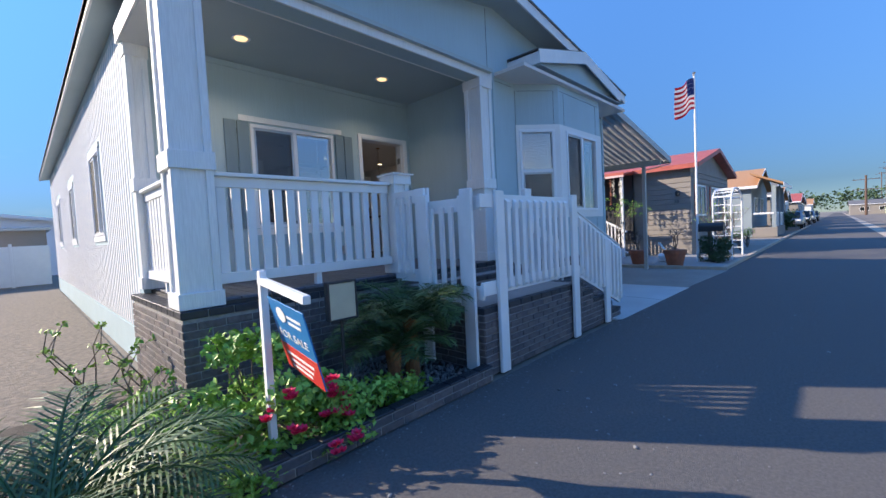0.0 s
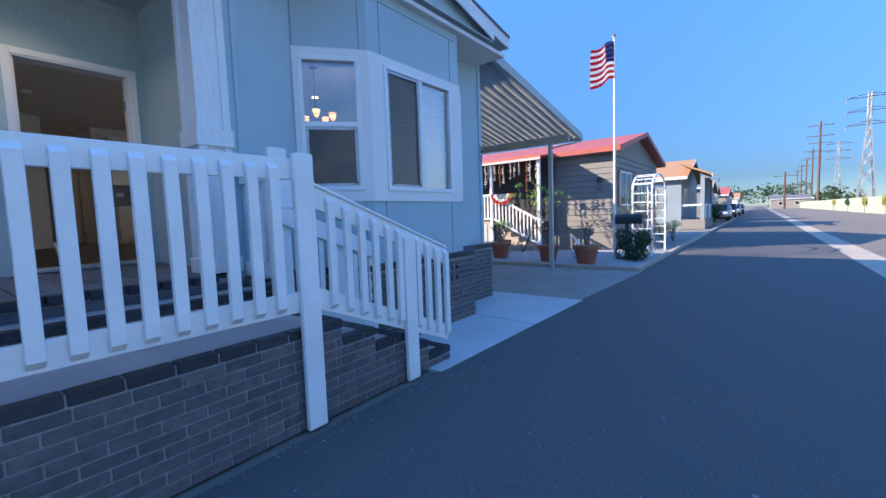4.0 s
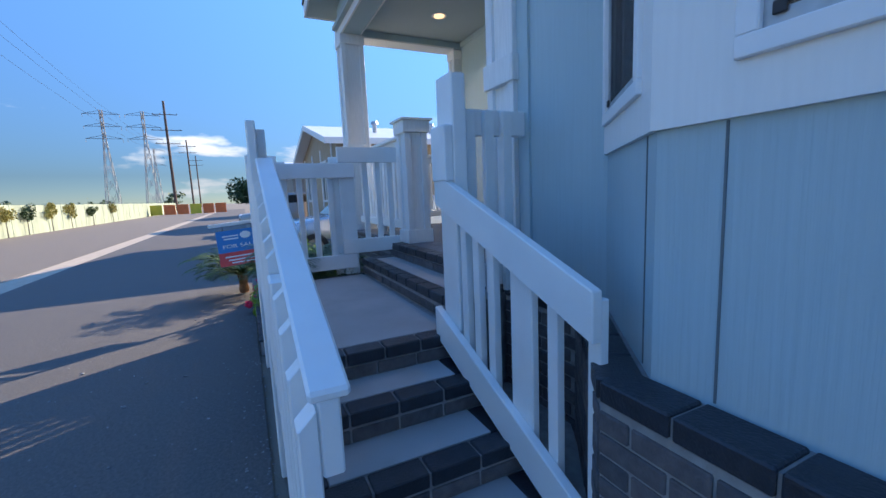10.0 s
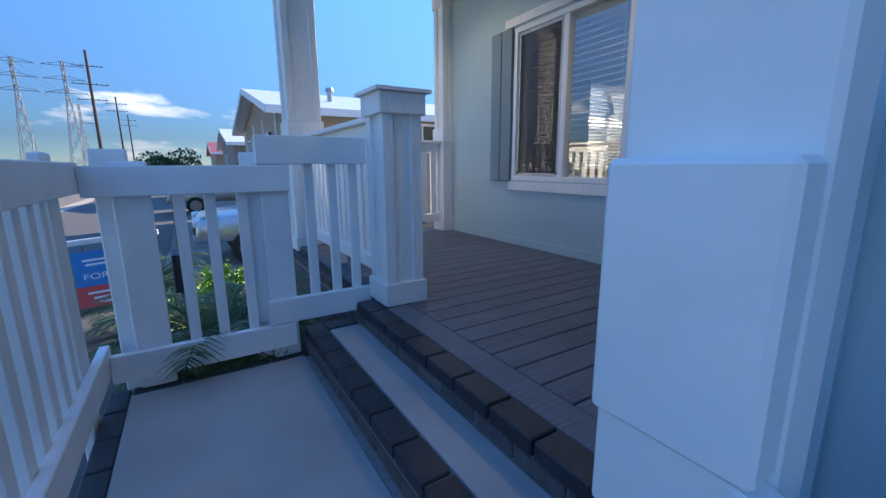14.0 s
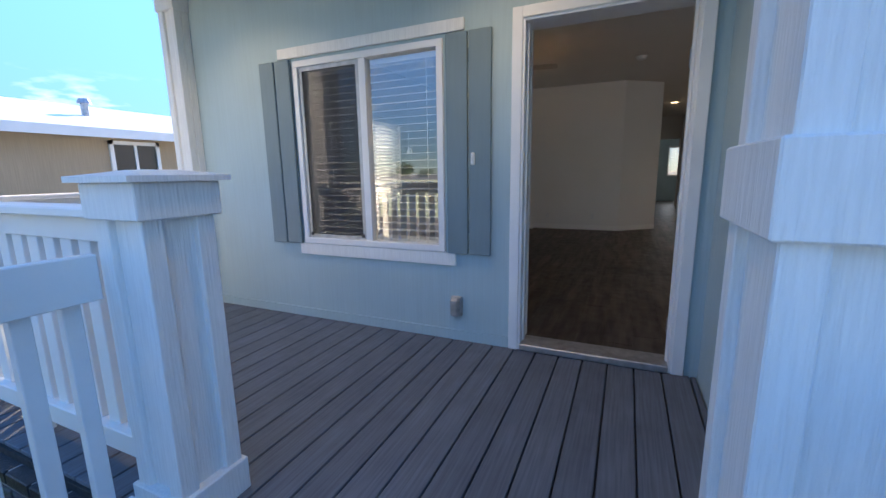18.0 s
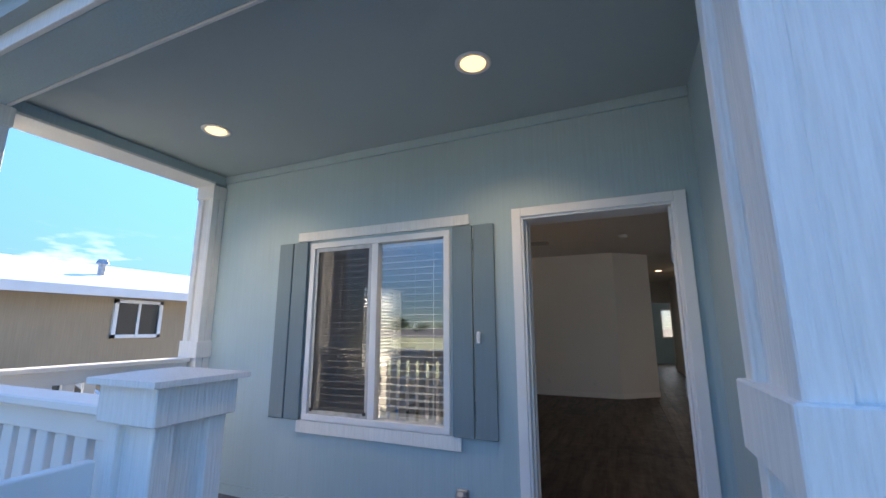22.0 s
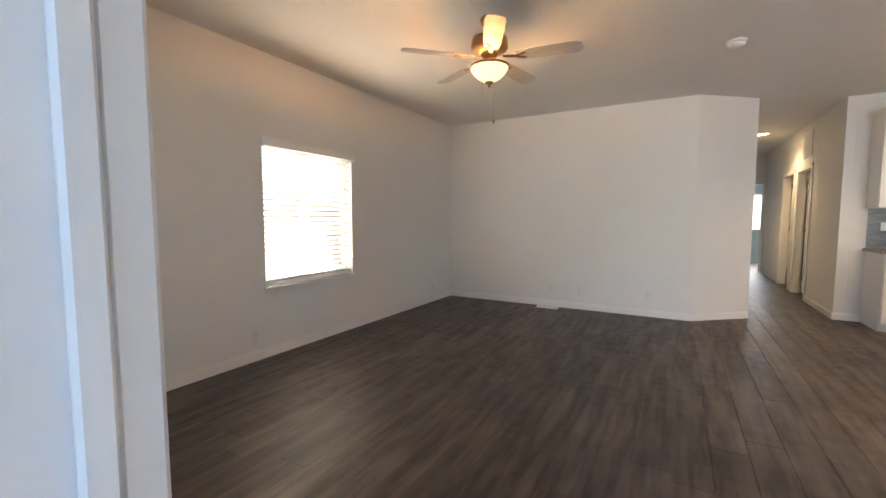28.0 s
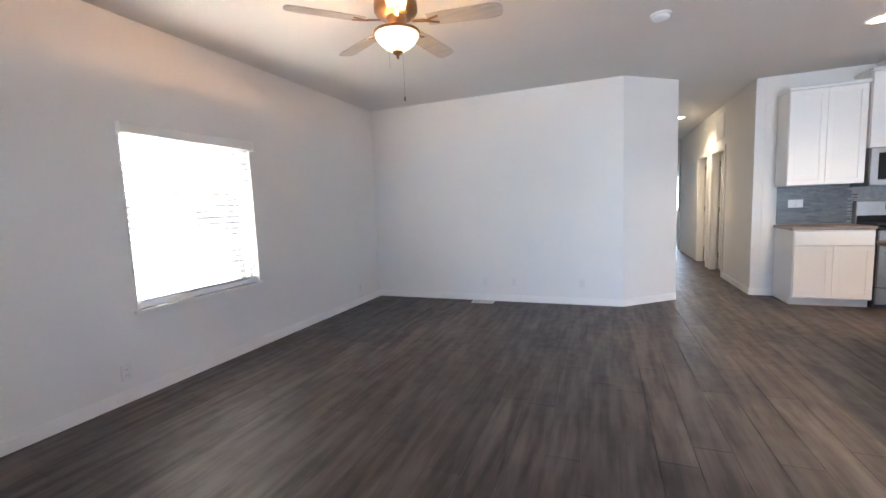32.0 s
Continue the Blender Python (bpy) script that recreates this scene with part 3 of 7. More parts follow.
# ---- rails ----
def picket_mesh(w, d, h, cut=0.0):
    key = ("picket", round(w, 3), round(d, 3), round(h, 3), cut)
    if key not in MESHES:
        bm = box(-w / 2, w / 2, -d / 2, d / 2, 0, h, 0.003)
        if cut:
            for v in bm.verts:
                if v.co.z > h - 0.01 and v.co.y < 0:
                    v.co.z -= cut
                if v.co.z < 0.01 and v.co.y < 0:
                    v.co.z += cut
        me = bpy.data.meshes.new("picket")
        bm.to_mesh(me)
        bm.free()
        me.materials.append(WHITE_H)
        MESHES[key] = me
    return MESHES[key]


def deck_rail(a, b, label):
    """Level porch rail with flat pickets between two plan points."""
    a, b = Vector((*a, 0)), Vector((*b, 0))
    d = b - a
    L = d.length
    ang = math.atan2(d.y, d.x)
    m = Matrix.Translation(a) @ Matrix.Rotation(ang, 4, "Z")
    t = thing("porch_rail", label, "railing", "rails of the porch", at=((a.x + b.x) / 2, (a.y + b.y) / 2, DZ))
    part("top_cap", box(0, L, -0.07, 0.07, 1.985, 2.02, 0.006, m), WHITE_H, t)
    part("top_board", box(0, L, -0.025, 0.025, 1.895, 1.984, 0.003, m), WHITE_H, t)
    part("bottom_board", box(0, L, -0.045, 0.045, 1.06, 1.15, 0.004, m), WHITE_H, t)
    n = round(L / 0.128)
    me = picket_mesh(0.076, 0.03, 0.744)
    for i in range(n):
        s = (i + 0.5) * L / n
        p = m @ Vector((s, 0, 1.151))
        shared("picket", me, WHITE_H, t, Matrix.Translation(p) @ Matrix.Rotation(ang, 4, "Z"))
    part("foot_block", box(L * 0.48, L * 0.48 + 0.06, -0.03, 0.03, DZ + 0.001, 1.059, 0.003, m), WHITE_H, t)
    return t


deck_rail((1.462, 4.38), (3.355, 4.38), "white flat-picket railing along the front of the porch")
deck_rail((1.29, 4.561), (1.29, 5.964), "white flat-picket railing at the side of the porch")


def ramp_board(a, b, y0, y1, h, bev=0.004):
    """A board whose upper edge runs from a to b (x, z), h deep, between two y planes."""
    (xa, za), (xb, zb) = a, b
    bm = slab([(xa, y0, za), (xb, y0, zb), (xb, y0, zb - h), (xa, y0, za - h)], (0, y1 - y0, 0))
    bmesh.ops.bevel(bm, geom=list(bm.edges), offset=bev, segments=1, affect="EDGES", profile=0.5)
    return bm


def post(t, x0, x1, y0, y1, z0, z1, name="post"):
    bm = box(x0, x1, y0, y1, z0, z1, 0.006)
    for v in bm.verts:                      # clipped upper corners
        if v.co.z > z1 - 0.004:
            if v.co.x < x0 + 0.012:
                v.co.x += 0.022
            if v.co.x > x1 - 0.012:
                v.co.x -= 0.022
    return part(name, bm, WHITE_H, t)


fr = thing("landing_rail", "white painted wooden railing along the landing and stairs", "railing", at=(4.9, 2.95, 0))
post(fr, 3.485, 3.62, 2.885, 2.925, 0.002, 1.785)
post(fr, 5.04, 5.18, 2.885, 2.925, 0.002, 1.785)
post(fr, 5.995, 6.132, 2.885, 2.925, 0.002, 1.20)
part("top_board", box(3.29, 5.12, 2.926, 2.966, 1.62, 1.75, 0.004), WHITE_H, fr)
part("bottom_board", box(3.29, 5.12, 2.926, 2.966, 0.78, 0.91, 0.004), WHITE_H, fr)
part("stair_top_board", ramp_board((5.19, 1.59), (6.59, 1.06), 2.926, 2.966, 0.145), WHITE_H, fr)
part("stair_cap", ramp_board((5.19, 1.612), (6.595, 1.082), 2.91, 2.985, 0.022, 0.006), WHITE_H, fr)
part("stair_bottom_board", ramp_board((5.19, 0.92), (6.59, 0.345), 2.926, 2.966, 0.15), WHITE_H, fr)
x = 3.703
while x < 5.0:
    shared("picket", picket_mesh(0.062, 0.036, 0.91, 0.03), WHITE_H, fr, Matrix.Translation((x, 2.907, 0.80)))
    x += 0.1343
for x in (5.305, 5.44, 5.57, 5.70, 5.835, 5.955, 6.175, 6.305, 6.437, 6.565):
    zt = 1.59 - (x - 5.19) * 0.369 - 0.035
    zb = 0.92 - (x - 5.19) * 0.40 - 0.12
    shared("picket", picket_mesh(0.055, 0.036, round(zt - zb, 2), 0.03), WHITE_H, fr, Matrix.Translation((x, 2.907, zb)))

br = thing("landing_end_rail", "white painted wooden railing closing the end of the landing", "railing", at=(3.3, 3.6, LZ))
part("top_board", box(3.321, 3.361, 2.967, 3.82, 1.60, 1.735, 0.004), WHITE_H, br)
part("bottom_board", box(3.321, 3.361, 2.967, 3.80, 0.735, 0.87, 0.004), WHITE_H, br)
part("upper_top_board", box(3.321, 3.361, 3.665, 4.25, 1.738, 1.885, 0.004), WHITE_H, br)
part("upper_bottom_board", box(3.321, 3.361, 3.665, 4.25, 0.873, 1.01, 0.004), WHITE_H, br)
bp = box(3.28, 3.32, 3.065, 3.21, LZ + 0.001, 1.755, 0.006)
part("wide_post", bp, WHITE_H, br)
part("wide_post", box(3.28, 3.32, 3.68, 3.82, LZ + 0.001, 1.885, 0.006), WHITE_H, br)
for y in (3.315, 3.445, 3.59, 3.93, 4.06, 4.18):
    up = y > 3.7
    shared("picket", picket_mesh(0.036, 0.05, 0.90 if not up else 0.86), WHITE_H, br, Matrix.Translation((3.30, y, 0.755 if not up else 0.96)))
part("outer_post", box(3.235, 3.275, 3.00, 3.14, 0.03, 1.81, 0.006), WHITE_H, br)
part("outer_post", box(3.235, 3.275, 3.60, 3.74, 0.03, 1.80, 0.006), WHITE_H, br)

rr = thing("wall_side_rail", "white painted wooden stair railing beside the house wall", "railing", at=(5.9, 3.84, 0.2))
post(rr, 5.37, 5.54, 3.757, 3.83, LZ + 0.001, 1.97, "tall_post")
part("post_block", box(5.388, 5.54, 3.708, 3.756, 1.47, 1.73, 0.006), WHITE_H, rr)
part("top_board", ramp_board((5.393, 1.518), (6.443, 1.114), 3.715, 3.755, 0.16), WHITE_H, rr)
part("bottom_board", ramp_board((5.335, 0.815), (6.44, 0.37), 3.715, 3.755, 0.165), WHITE_H, rr)
part("wide_board", box(5.975, 6.11, 3.756, 3.79, 0.34, 1.20, 0.005), WHITE_H, rr)
for x in (5.60, 5.71, 5.83, 6.22, 6.41):
    zt = 1.535 - (x - 5.35) * 0.385 - 0.05
    zb = 0.815 - (x - 5.335) * 0.403 - 0.12
    shared("picket", picket_mesh(0.052, 0.034, round(zt - zb, 2)), WHITE_H, rr, Matrix.Translation((x, 3.774, zb)))
part("return_board", box(5.372, 5.422, 3.831, YF - 0.018, 1.70, 1.83, 0.004), WHITE_H, rr)
for y in (3.90, 4.01, 4.12):
    shared("picket", picket_mesh(0.036, 0.055, 0.95), WHITE_H, rr, Matrix.Translation((5.441, y, 0.87)))
part("return_bottom_board", box(5.372, 5.422, 3.831, YF - 0.018, 0.90, 1.02, 0.004), WHITE_H, rr)


# ---- windows ----
def blind(t, x0, x1, z0, z1, y, mtx, tilt=20, pitch=0.052, name="blind"):
    """A slatted blind in the local plane y, under t."""
    b = part(name, box(x0, x1, y - 0.02, y + 0.02, z1 - 0.045, z1, 0.003, mtx), BLIND, t, "white slatted blind")
    n = int((z1 - z0 - 0.05) / pitch) + 1
    bm = box(x0 + 0.004, x1 - 0.004, -0.0225, 0.0225, -0.0012, 0.0012)
    me = bpy.data.meshes.new("slat")
    bm.to_mesh(me)
    bm.free()
    me.materials.append(BLIND)
    for i in range(n):
        o = new("slat", me)
        o.parent = b
        o.matrix_parent_inverse = Matrix.Identity(4)
        o.matrix_basis = mtx @ Matrix.Translation((0, y, z1 - 0.06 - i * pitch)) @ Matrix.Rotation(radians(tilt), 4, "X")
    part("bottom_rail", box(x0 + 0.004, x1 - 0.004, y - 0.025, y + 0.025, z0 - 0.012, z0 + 0.03, 0.004, mtx), BLIND, b)
    for fx in (0.15, 0.85):
        part("ladder_cord", box(x0 + (x1 - x0) * fx - 0.002, x0 + (x1 - x0) * fx + 0.002, y - 0.024, y - 0.021, z0, z1 - 0.04, 0, mtx), BLIND, b)
    return b


def window(name, label, mtx, w, z0, z1, style="slide", blinds=True, tilt=25, screen_side="l", depth=0.06, kind="structure", blind_y=0.09):
    """A window in the local frame of mtx: x along the wall from 0 to w, y inwards, outer face of the wall at y = 0."""
    t = thing(name, label, "window", kind=kind)
    f = 0.045
    part("window_frame", boxes((0, w, -0.022, depth, z0, z0 + f), (0, w, -0.022, depth, z1 - f, z1), (0, f, -0.021, depth, z0 + f, z1 - f), (w - f, w, -0.021, depth, z0 + f, z1 - f), bev=0.003), VINYL, t).data.transform(mtx)
    panes = []
    if style == "slide":
        part("mullion", box(w / 2 - 0.028, w / 2 + 0.028, -0.015, depth - 0.005, z0 + f, z1 - f, 0.003, mtx), VINYL, t)
        panes = [(f, w / 2 - 0.028, z0 + f, z1 - f), (w / 2 + 0.028, w - f, z0 + f, z1 - f)]
        sc = panes[0] if screen_side == "l" else panes[1]
    else:
        zm = (z0 + z1) / 2
        part("meeting_rail", box(f, w - f, -0.015, depth - 0.005, zm - 0.025, zm + 0.025, 0.003, mtx), VINYL, t)
        panes = [(f, w - f, z0 + f, zm - 0.025), (f, w - f, zm + 0.025, z1 - f)]
        sc = panes[0]
    for p in panes:
        o = part("pane", box(p[0], p[1], 0.022, 0.026, p[2], p[3], 0, mtx), GLASS, t)
        o.visible_shadow = False
    g = 0.03
    part("screen_frame", boxes((sc[0], sc[1], -0.006, 0.006, sc[2], sc[2] + g), (sc[0], sc[1], -0.006, 0.006, sc[3] - g, sc[3]), (sc[0], sc[0] + g, -0.006, 0.006, sc[2] + g, sc[3] - g), (sc[1] - g, sc[1], -0.006, 0.006, sc[2] + g, sc[3] - g)), GALV, t, "grey screen frame").data.transform(mtx)
    so = part("insect_screen", box(sc[0] + g, sc[1] - g, -0.001, 0.0, sc[2] + g, sc[3] - g, 0, mtx), SCREEN_NET, t, "fine dark insect screen")
    so.visible_shadow = False
    for lx in (sc[0] + 0.03, sc[1] - 0.03):
        part("latch", box(lx - 0.012, lx + 0.012, -0.014, -0.006, sc[2] + 0.02, sc[2] + 0.045, 0.002, mtx), DARK, t)
    if blinds:
        blind(t, 0.012, w - 0.012, z0 + 0.02, z1 - 0.01, blind_y, mtx, tilt)
    return t


SCREEN_NET = bpy.data.materials.new("screen_net")
SCREEN_NET.use_nodes = True
nt = SCREEN_NET.node_tree
tr_ = nt.nodes.new("ShaderNodeBsdfTransparent")
mxs = nt.nodes.new("ShaderNodeMixShader")
mxs.inputs[0].default_value = 0.42
nt.nodes["Principled BSDF"].inputs["Base Color"].default_value = (0.03, 0.033, 0.038, 1)
nt.nodes["Principled BSDF"].inputs["Roughness"].default_value = 0.8
nt.links.new(tr_.outputs[0], mxs.inputs[1])
nt.links.new(nt.nodes["Principled BSDF"].outputs[0], mxs.inputs[2])
nt.links.new(mxs.outputs[0], nt.nodes["Material Output"].inputs["Surface"])


def wall_frame(a, b):
    """Local frame of a wall whose outer face runs from a to b, seen from outside left to right."""
    d = (Vector(b) - Vector(a)).normalized()
    return Matrix(((d.x, -d.y, 0, a[0]), (d.y, d.x, 0, a[1]), (0, 0, 1, 0), (0, 0, 0, 1)))


wp = WIN_P
window("window_1", "white vinyl sliding window with blinds on the porch", Matrix.Translation((wp[0], YP, 0)), wp[1] - wp[0], wp[2], wp[3], tilt=5, blind_y=0.172)
setting("window_trim_head", box(2.36, 3.89, YP - 0.022, YP - 0.001, 2.985, 3.06, 0.003), WHITE, "white head trim over the porch window", "trim")
setting("window_trim_sill", box(2.45, 3.82, YP - 0.022, YP - 0.001, 1.487, 1.575, 0.003), WHITE, "white sill trim under the porch window", "trim")
for x0, lab in ((2.175, "blue-grey board shutter beside the porch window"), (3.768, "blue-grey board shutter carrying a white doorbell button")):
    t = thing("shutter", lab, "shutter", "shutters of the porch window", at=(x0 + 0.15, YP, 1.6))
    part("board", box(x0, x0 + 0.145, YP - 0.034, YP - 0.012, 1.575, 2.975, 0.004), SHUTTER, t)
    part("board", box(x0 + 0.157, x0 + 0.302, YP - 0.034, YP - 0.012, 1.575, 2.975, 0.004), SHUTTER, t)
    for z in (1.72, 2.8):
        part("batten", box(x0 + 0.01, x0 + 0.292, YP - 0.0118, YP - 0.001, z, z + 0.08), SHUTTER, t)
t = thing("doorbell", "small white doorbell button on the shutter", "doorbell", at=(3.955, YP - 0.045, 2.21))
part("housing", box(3.944, 3.968, YP - 0.055, YP - 0.0345, 2.165, 2.245, 0.006), VINYL, t)
part("button", box(3.950, 3.962, YP - 0.058, YP - 0.0552, 2.192, 2.218, 0.001), WHITE, t)
t = thing("outdoor_outlet", "grey weatherproof outlet box on the porch wall", "outlet", at=(3.83, YP - 0.03, 1.2))
part("box", box(3.785, 3.865, YP - 0.03, YP - 0.001, 1.13, 1.27, 0.006), GALV, t)
part("cover", box(3.79, 3.86, YP - 0.075, YP - 0.0305, 1.135, 1.265, 0.016), GALV, t, "bubble cover of smoky plastic")

# ---- front door opening ----
df = thing("door_1", "white front door frame, the dark door standing open inwards", "door", kind="structure", at=(4.7, YP, FZ))
x0, x1, zt = DOOR[0], DOOR[1], DOOR[3]
for nm, bm in (("casing", box(x0 - 0.075, x0 - 0.012, YP - 0.024, YP - 0.001, DZ + 0.001, zt + 0.075, 0.004)), ("casing", box(x1 + 0.012, x1 + 0.075, YP - 0.024, YP - 0.001, DZ + 0.001, zt + 0.075, 0.004)),
               ("casing", box(x0 - 0.0119, x1 + 0.0119, YP - 0.024, YP - 0.001, zt + 0.012, zt + 0.075, 0.004)),
               ("jamb", box(x0 - 0.03, x0 + 0.003, YP - 0.012, YP + 0.175, FZ - 0.03, zt + 0.03, 0.003)), ("jamb", box(x1 - 0.003, x1 + 0.03, YP - 0.012, YP + 0.175, FZ - 0.03, zt + 0.03, 0.003)),
               ("head_jamb", box(x0 + 0.0031, x1 - 0.0031, YP - 0.012, YP + 0.175, zt - 0.003, zt + 0.03, 0.003)),
               ("stop", box(x0 + 0.0031, x0 + 0.016, YP + 0.04, YP + 0.075, FZ + 0.02, zt - 0.0031, 0.002)), ("stop", box(x1 - 0.016, x1 - 0.0031, YP + 0.04, YP + 0.075, FZ + 0.02, zt - 0.0031, 0.002)),
               ("inner_casing", box(x0 - 0.075, x0 - 0.001, YP + 0.1755, YP + 0.210, FZ + 0.001, zt + 0.07, 0.005)), ("inner_casing", box(x1 + 0.005, x1 + 0.075, YP + 0.1755, YP + 0.210, FZ + 0.001, zt + 0.07, 0.005)),
               ("inner_casing", box(x0 - 0.0009, x1 + 0.0049, YP + 0.1755, YP + 0.210, zt + 0.004, zt + 0.07, 0.005))):
    part(nm, bm, VINYL, df)
part("weatherstrip", box(x0 + 0.0031, x0 + 0.012, YP + 0.152, YP + 0.174, FZ + 0.02, zt - 0.0031, 0.003), TRIM, df, "white rubber weatherstrip")
part("threshold", box(x0 + 0.0035, x1 - 0.0035, YP - 0.03, YP + 0.15, DZ + 0.004, FZ + 0.018, 0.006), GALV, df, "worn aluminium threshold")
part("strike_plate", box(x0 + 0.0035, x0 + 0.006, YP + 0.095, YP + 0.135, 1.93, 2.03, 0.001), BRONZE, df, "dark bronze strike plate")
for z in (1.13, 1.88, 2.66):
    h_ = part("hinge", box(x1 - 0.006, x1 - 0.0035, YP + 0.08, YP + 0.15, z, z + 0.10, 0.001), STEEL, df, "steel hinge")
    part("knuckle", rod((x1 - 0.008, YP + 0.152, z), (x1 - 0.008, YP + 0.152, z + 0.10), 0.007), STEEL, h_)
LEAF = Matrix.Translation((x1 - 0.002, YP + 0.19, 0)) @ Matrix.Rotation(radians(-72), 4, "Z") @ Matrix.Translation((-x1 + 0.002, -YP - 0.175, 0))
leaf = part("leaf", box(x1 - 0.002, x1 + 0.042, YP + 0.175, YP + 1.03, FZ + 0.012, zt - 0.01, 0.003, LEAF), VINYL, df, "white panel door leaf swung into the room")
for z0_, z1_ in ((1.1, 1.75), (1.95, 2.85)):
    part("panel", box(x1 - 0.006, x1 - 0.0021, YP + 0.29, YP + 0.91, z0_, z1_, 0.004, LEAF), VINYL, leaf)
part("knob", lathe([(0.0, 0), (0.028, 0.004), (0.03, 0.02), (0.018, 0.04), (0.0, 0.045)], (0, 0, 0), 14), STEEL, leaf, "round steel knob").data.transform(LEAF @ Matrix.Translation((x1 - 0.006, YP + 0.96, 1.95)) @ Matrix.Rotation(radians(-90), 4, "Y"))

# ---- bay ----
TZ0, TZ1 = 1.545, 3.065
for i, (a, b) in enumerate(zip(BAY, BAY[1:])):
    L = (Vector(b) - Vector(a)).length
    s0, s1 = BWIN[i]
    e0, e1 = (0.012, L + 0.006) if i == 0 else ((-0.006, L + 0.006) if i == 1 else (-0.006, L - 0.012))
    d = (Vector(b) - Vector(a)).normalized()
    A, B = Vector(a) + d * e0, Vector(a) + d * e1
    tr2 = walled(tuple(A), tuple(B), TZ0, TZ1, -0.018, [(s0 - e0, s1 - e0, BZ0, BZ1)])
    setting("bay_trim_%d" % (i + 1), tr2, TRIM, "wide white trim round the bay window", "trim")
    M = wall_frame(a, b) @ Matrix.Translation((s0, -0.012, 0))
    window("window_%d" % (i + 2), ("white single-hung bay window with blinds", "white sliding bay window with blinds", "white single-hung bay window with blinds")[i], M, s1 - s0, BZ0, BZ1, "slide" if i == 1 else "hung", True, 9)
    for sx in ((L - 0.09,) if i == 0 else ((0.17, L - 0.235) if i == 1 else (L - 0.06,))):
        setting("joint", box(sx, sx + 0.006, -0.003, 0.0, 0.885, TZ0 - 0.002, 0, wall_frame(a, b)), JOINT, "thin dark strip for the shadow gap between siding sheets", "trim")
    for sx in ((0.012, L - 0.09) if i == 0 else ((0.17, L - 0.19) if i == 1 else (0.09, L - 0.02))):
        setting("joint", box(sx, sx + 0.006, -0.003, 0.0, TZ1 + 0.002, 3.605 if i != 1 else 3.60, 0, wall_frame(a, b)), JOINT, "thin dark strip for the shadow gap between siding sheets", "trim")
setting("band_trim_1", box(5.42, 5.94, YF - 0.003, YF, 3.655, 3.662), JOINT, "thin dark strip for the shadow gap between siding sheets", "trim")
setting("corner_board_1", box(XR - 0.065, XR + 0.01, YF - 0.018, YF - 0.001, 0.86, 3.9), SIDING, "blue corner board", "trim")
setting("joint_board_1", box(5.40, 5.45, YF - 0.016, YF - 0.001, 0.86, 3.74), SIDING, "blue joint board beside the column", "trim")
setting("gable_joint", box(5.27, 5.278, YF - 0.024, YF - 0.0195, 3.80, 4.66), JOINT, "thin dark strip for the shadow gap in the gable siding", "trim")
# small roof over the bay
YG, GP, GL_, GR_ = 3.70, 7.36, 5.80, 8.90
gzz = lambda x: 4.37 - 0.237 * abs(x - GP)
bay_roof = thing("bay_roof", "small white-edged gable roof over the bay window", "roof", kind="structure")
for xe in (GL_, GR_):
    part("roof_slope", slab([(GP, YG, 4.37), (xe, YG, gzz(xe)), (xe, YF + 0.4, gzz(xe)), (GP, YF + 0.4, 4.37)], (0, 0, 0.05)), ROOF, bay_roof)
    part("fascia", slab([(GP, YG - 0.02, 4.20), (xe, YG - 0.02, gzz(xe) - 0.17), (xe, YG - 0.02, gzz(xe) + 0.03), (GP, YG - 0.02, 4.40)], (0, 0.02, 0)), WHITE, bay_roof)
    part("side_fascia", slab([(xe, YG, gzz(xe) - 0.17), (xe, YF + 0.1, gzz(xe) - 0.17), (xe, YF + 0.1, gzz(xe) + 0.03), (xe, YG, gzz(xe) + 0.03)], (0.02 if xe < GP else -0.02, 0, 0)), WHITE, bay_roof)
part("soffit", slab([(GL_ + 0.03, YG, 3.815), (GR_ - 0.03, YG, 3.815), (GR_ - 0.03, YF - 0.025, 3.815), (GL_ + 0.03, YF - 0.025, 3.815)], (0, 0, 0.015)), SIDING_IN, bay_roof, "blue-grey soffit")
part("gable_wall", slab([(5.9, 3.795, 3.832), (8.8, 3.795, 3.832), (8.75, 3.795, gzz(8.75) - 0.02), (GP, 3.795, 4.33), (5.95, 3.795, gzz(5.95) - 0.02)], (0, 0.018, 0)), SIDING, bay_roof)
for pts in (BAY[0:2], BAY[1:3], BAY[2:4]):
    L = (Vector(pts[1]) - Vector(pts[0])).length
    setting("bay_band", box(0.05, L - 0.09, -0.003, 0.0, 3.605, 3.612, 0, wall_frame(*pts)), JOINT, "thin dark strip for the shadow gap on the bay", "trim")


def letters(txt, size, material, m, extrude=0.004):
    cu = bpy.data.curves.new("letters", "FONT")
    cu.body = txt
    cu.size = size
    cu.extrude = extrude
    cu.align_x = "CENTER"
    tmp = bpy.data.objects.new("letters_tmp", cu)
    me = bpy.data.meshes.new_from_object(tmp)
    bpy.data.objects.remove(tmp)
    me.transform(m)
    me.materials.append(material)
    return me


UP = Matrix.Rotation(radians(90), 4, "X")
for ch, z in (("5", 2.37), ("7", 2.22)):
    o = new("house_number", letters(ch, 0.155, DARK, Matrix.Translation((XR - 0.025, YF - 0.024, z)) @ UP))
    tagged(o, "black metal house number on the corner board", "number", "house number")

# porch downlights
LAMPGLOW = mat("lamp_glow", (1, 0.95, 0.85), 0.5, 0, bump=0, emit=(1.0, 0.58, 0.22), emit_strength=0.5)


LAMP_GAIN = 1.0


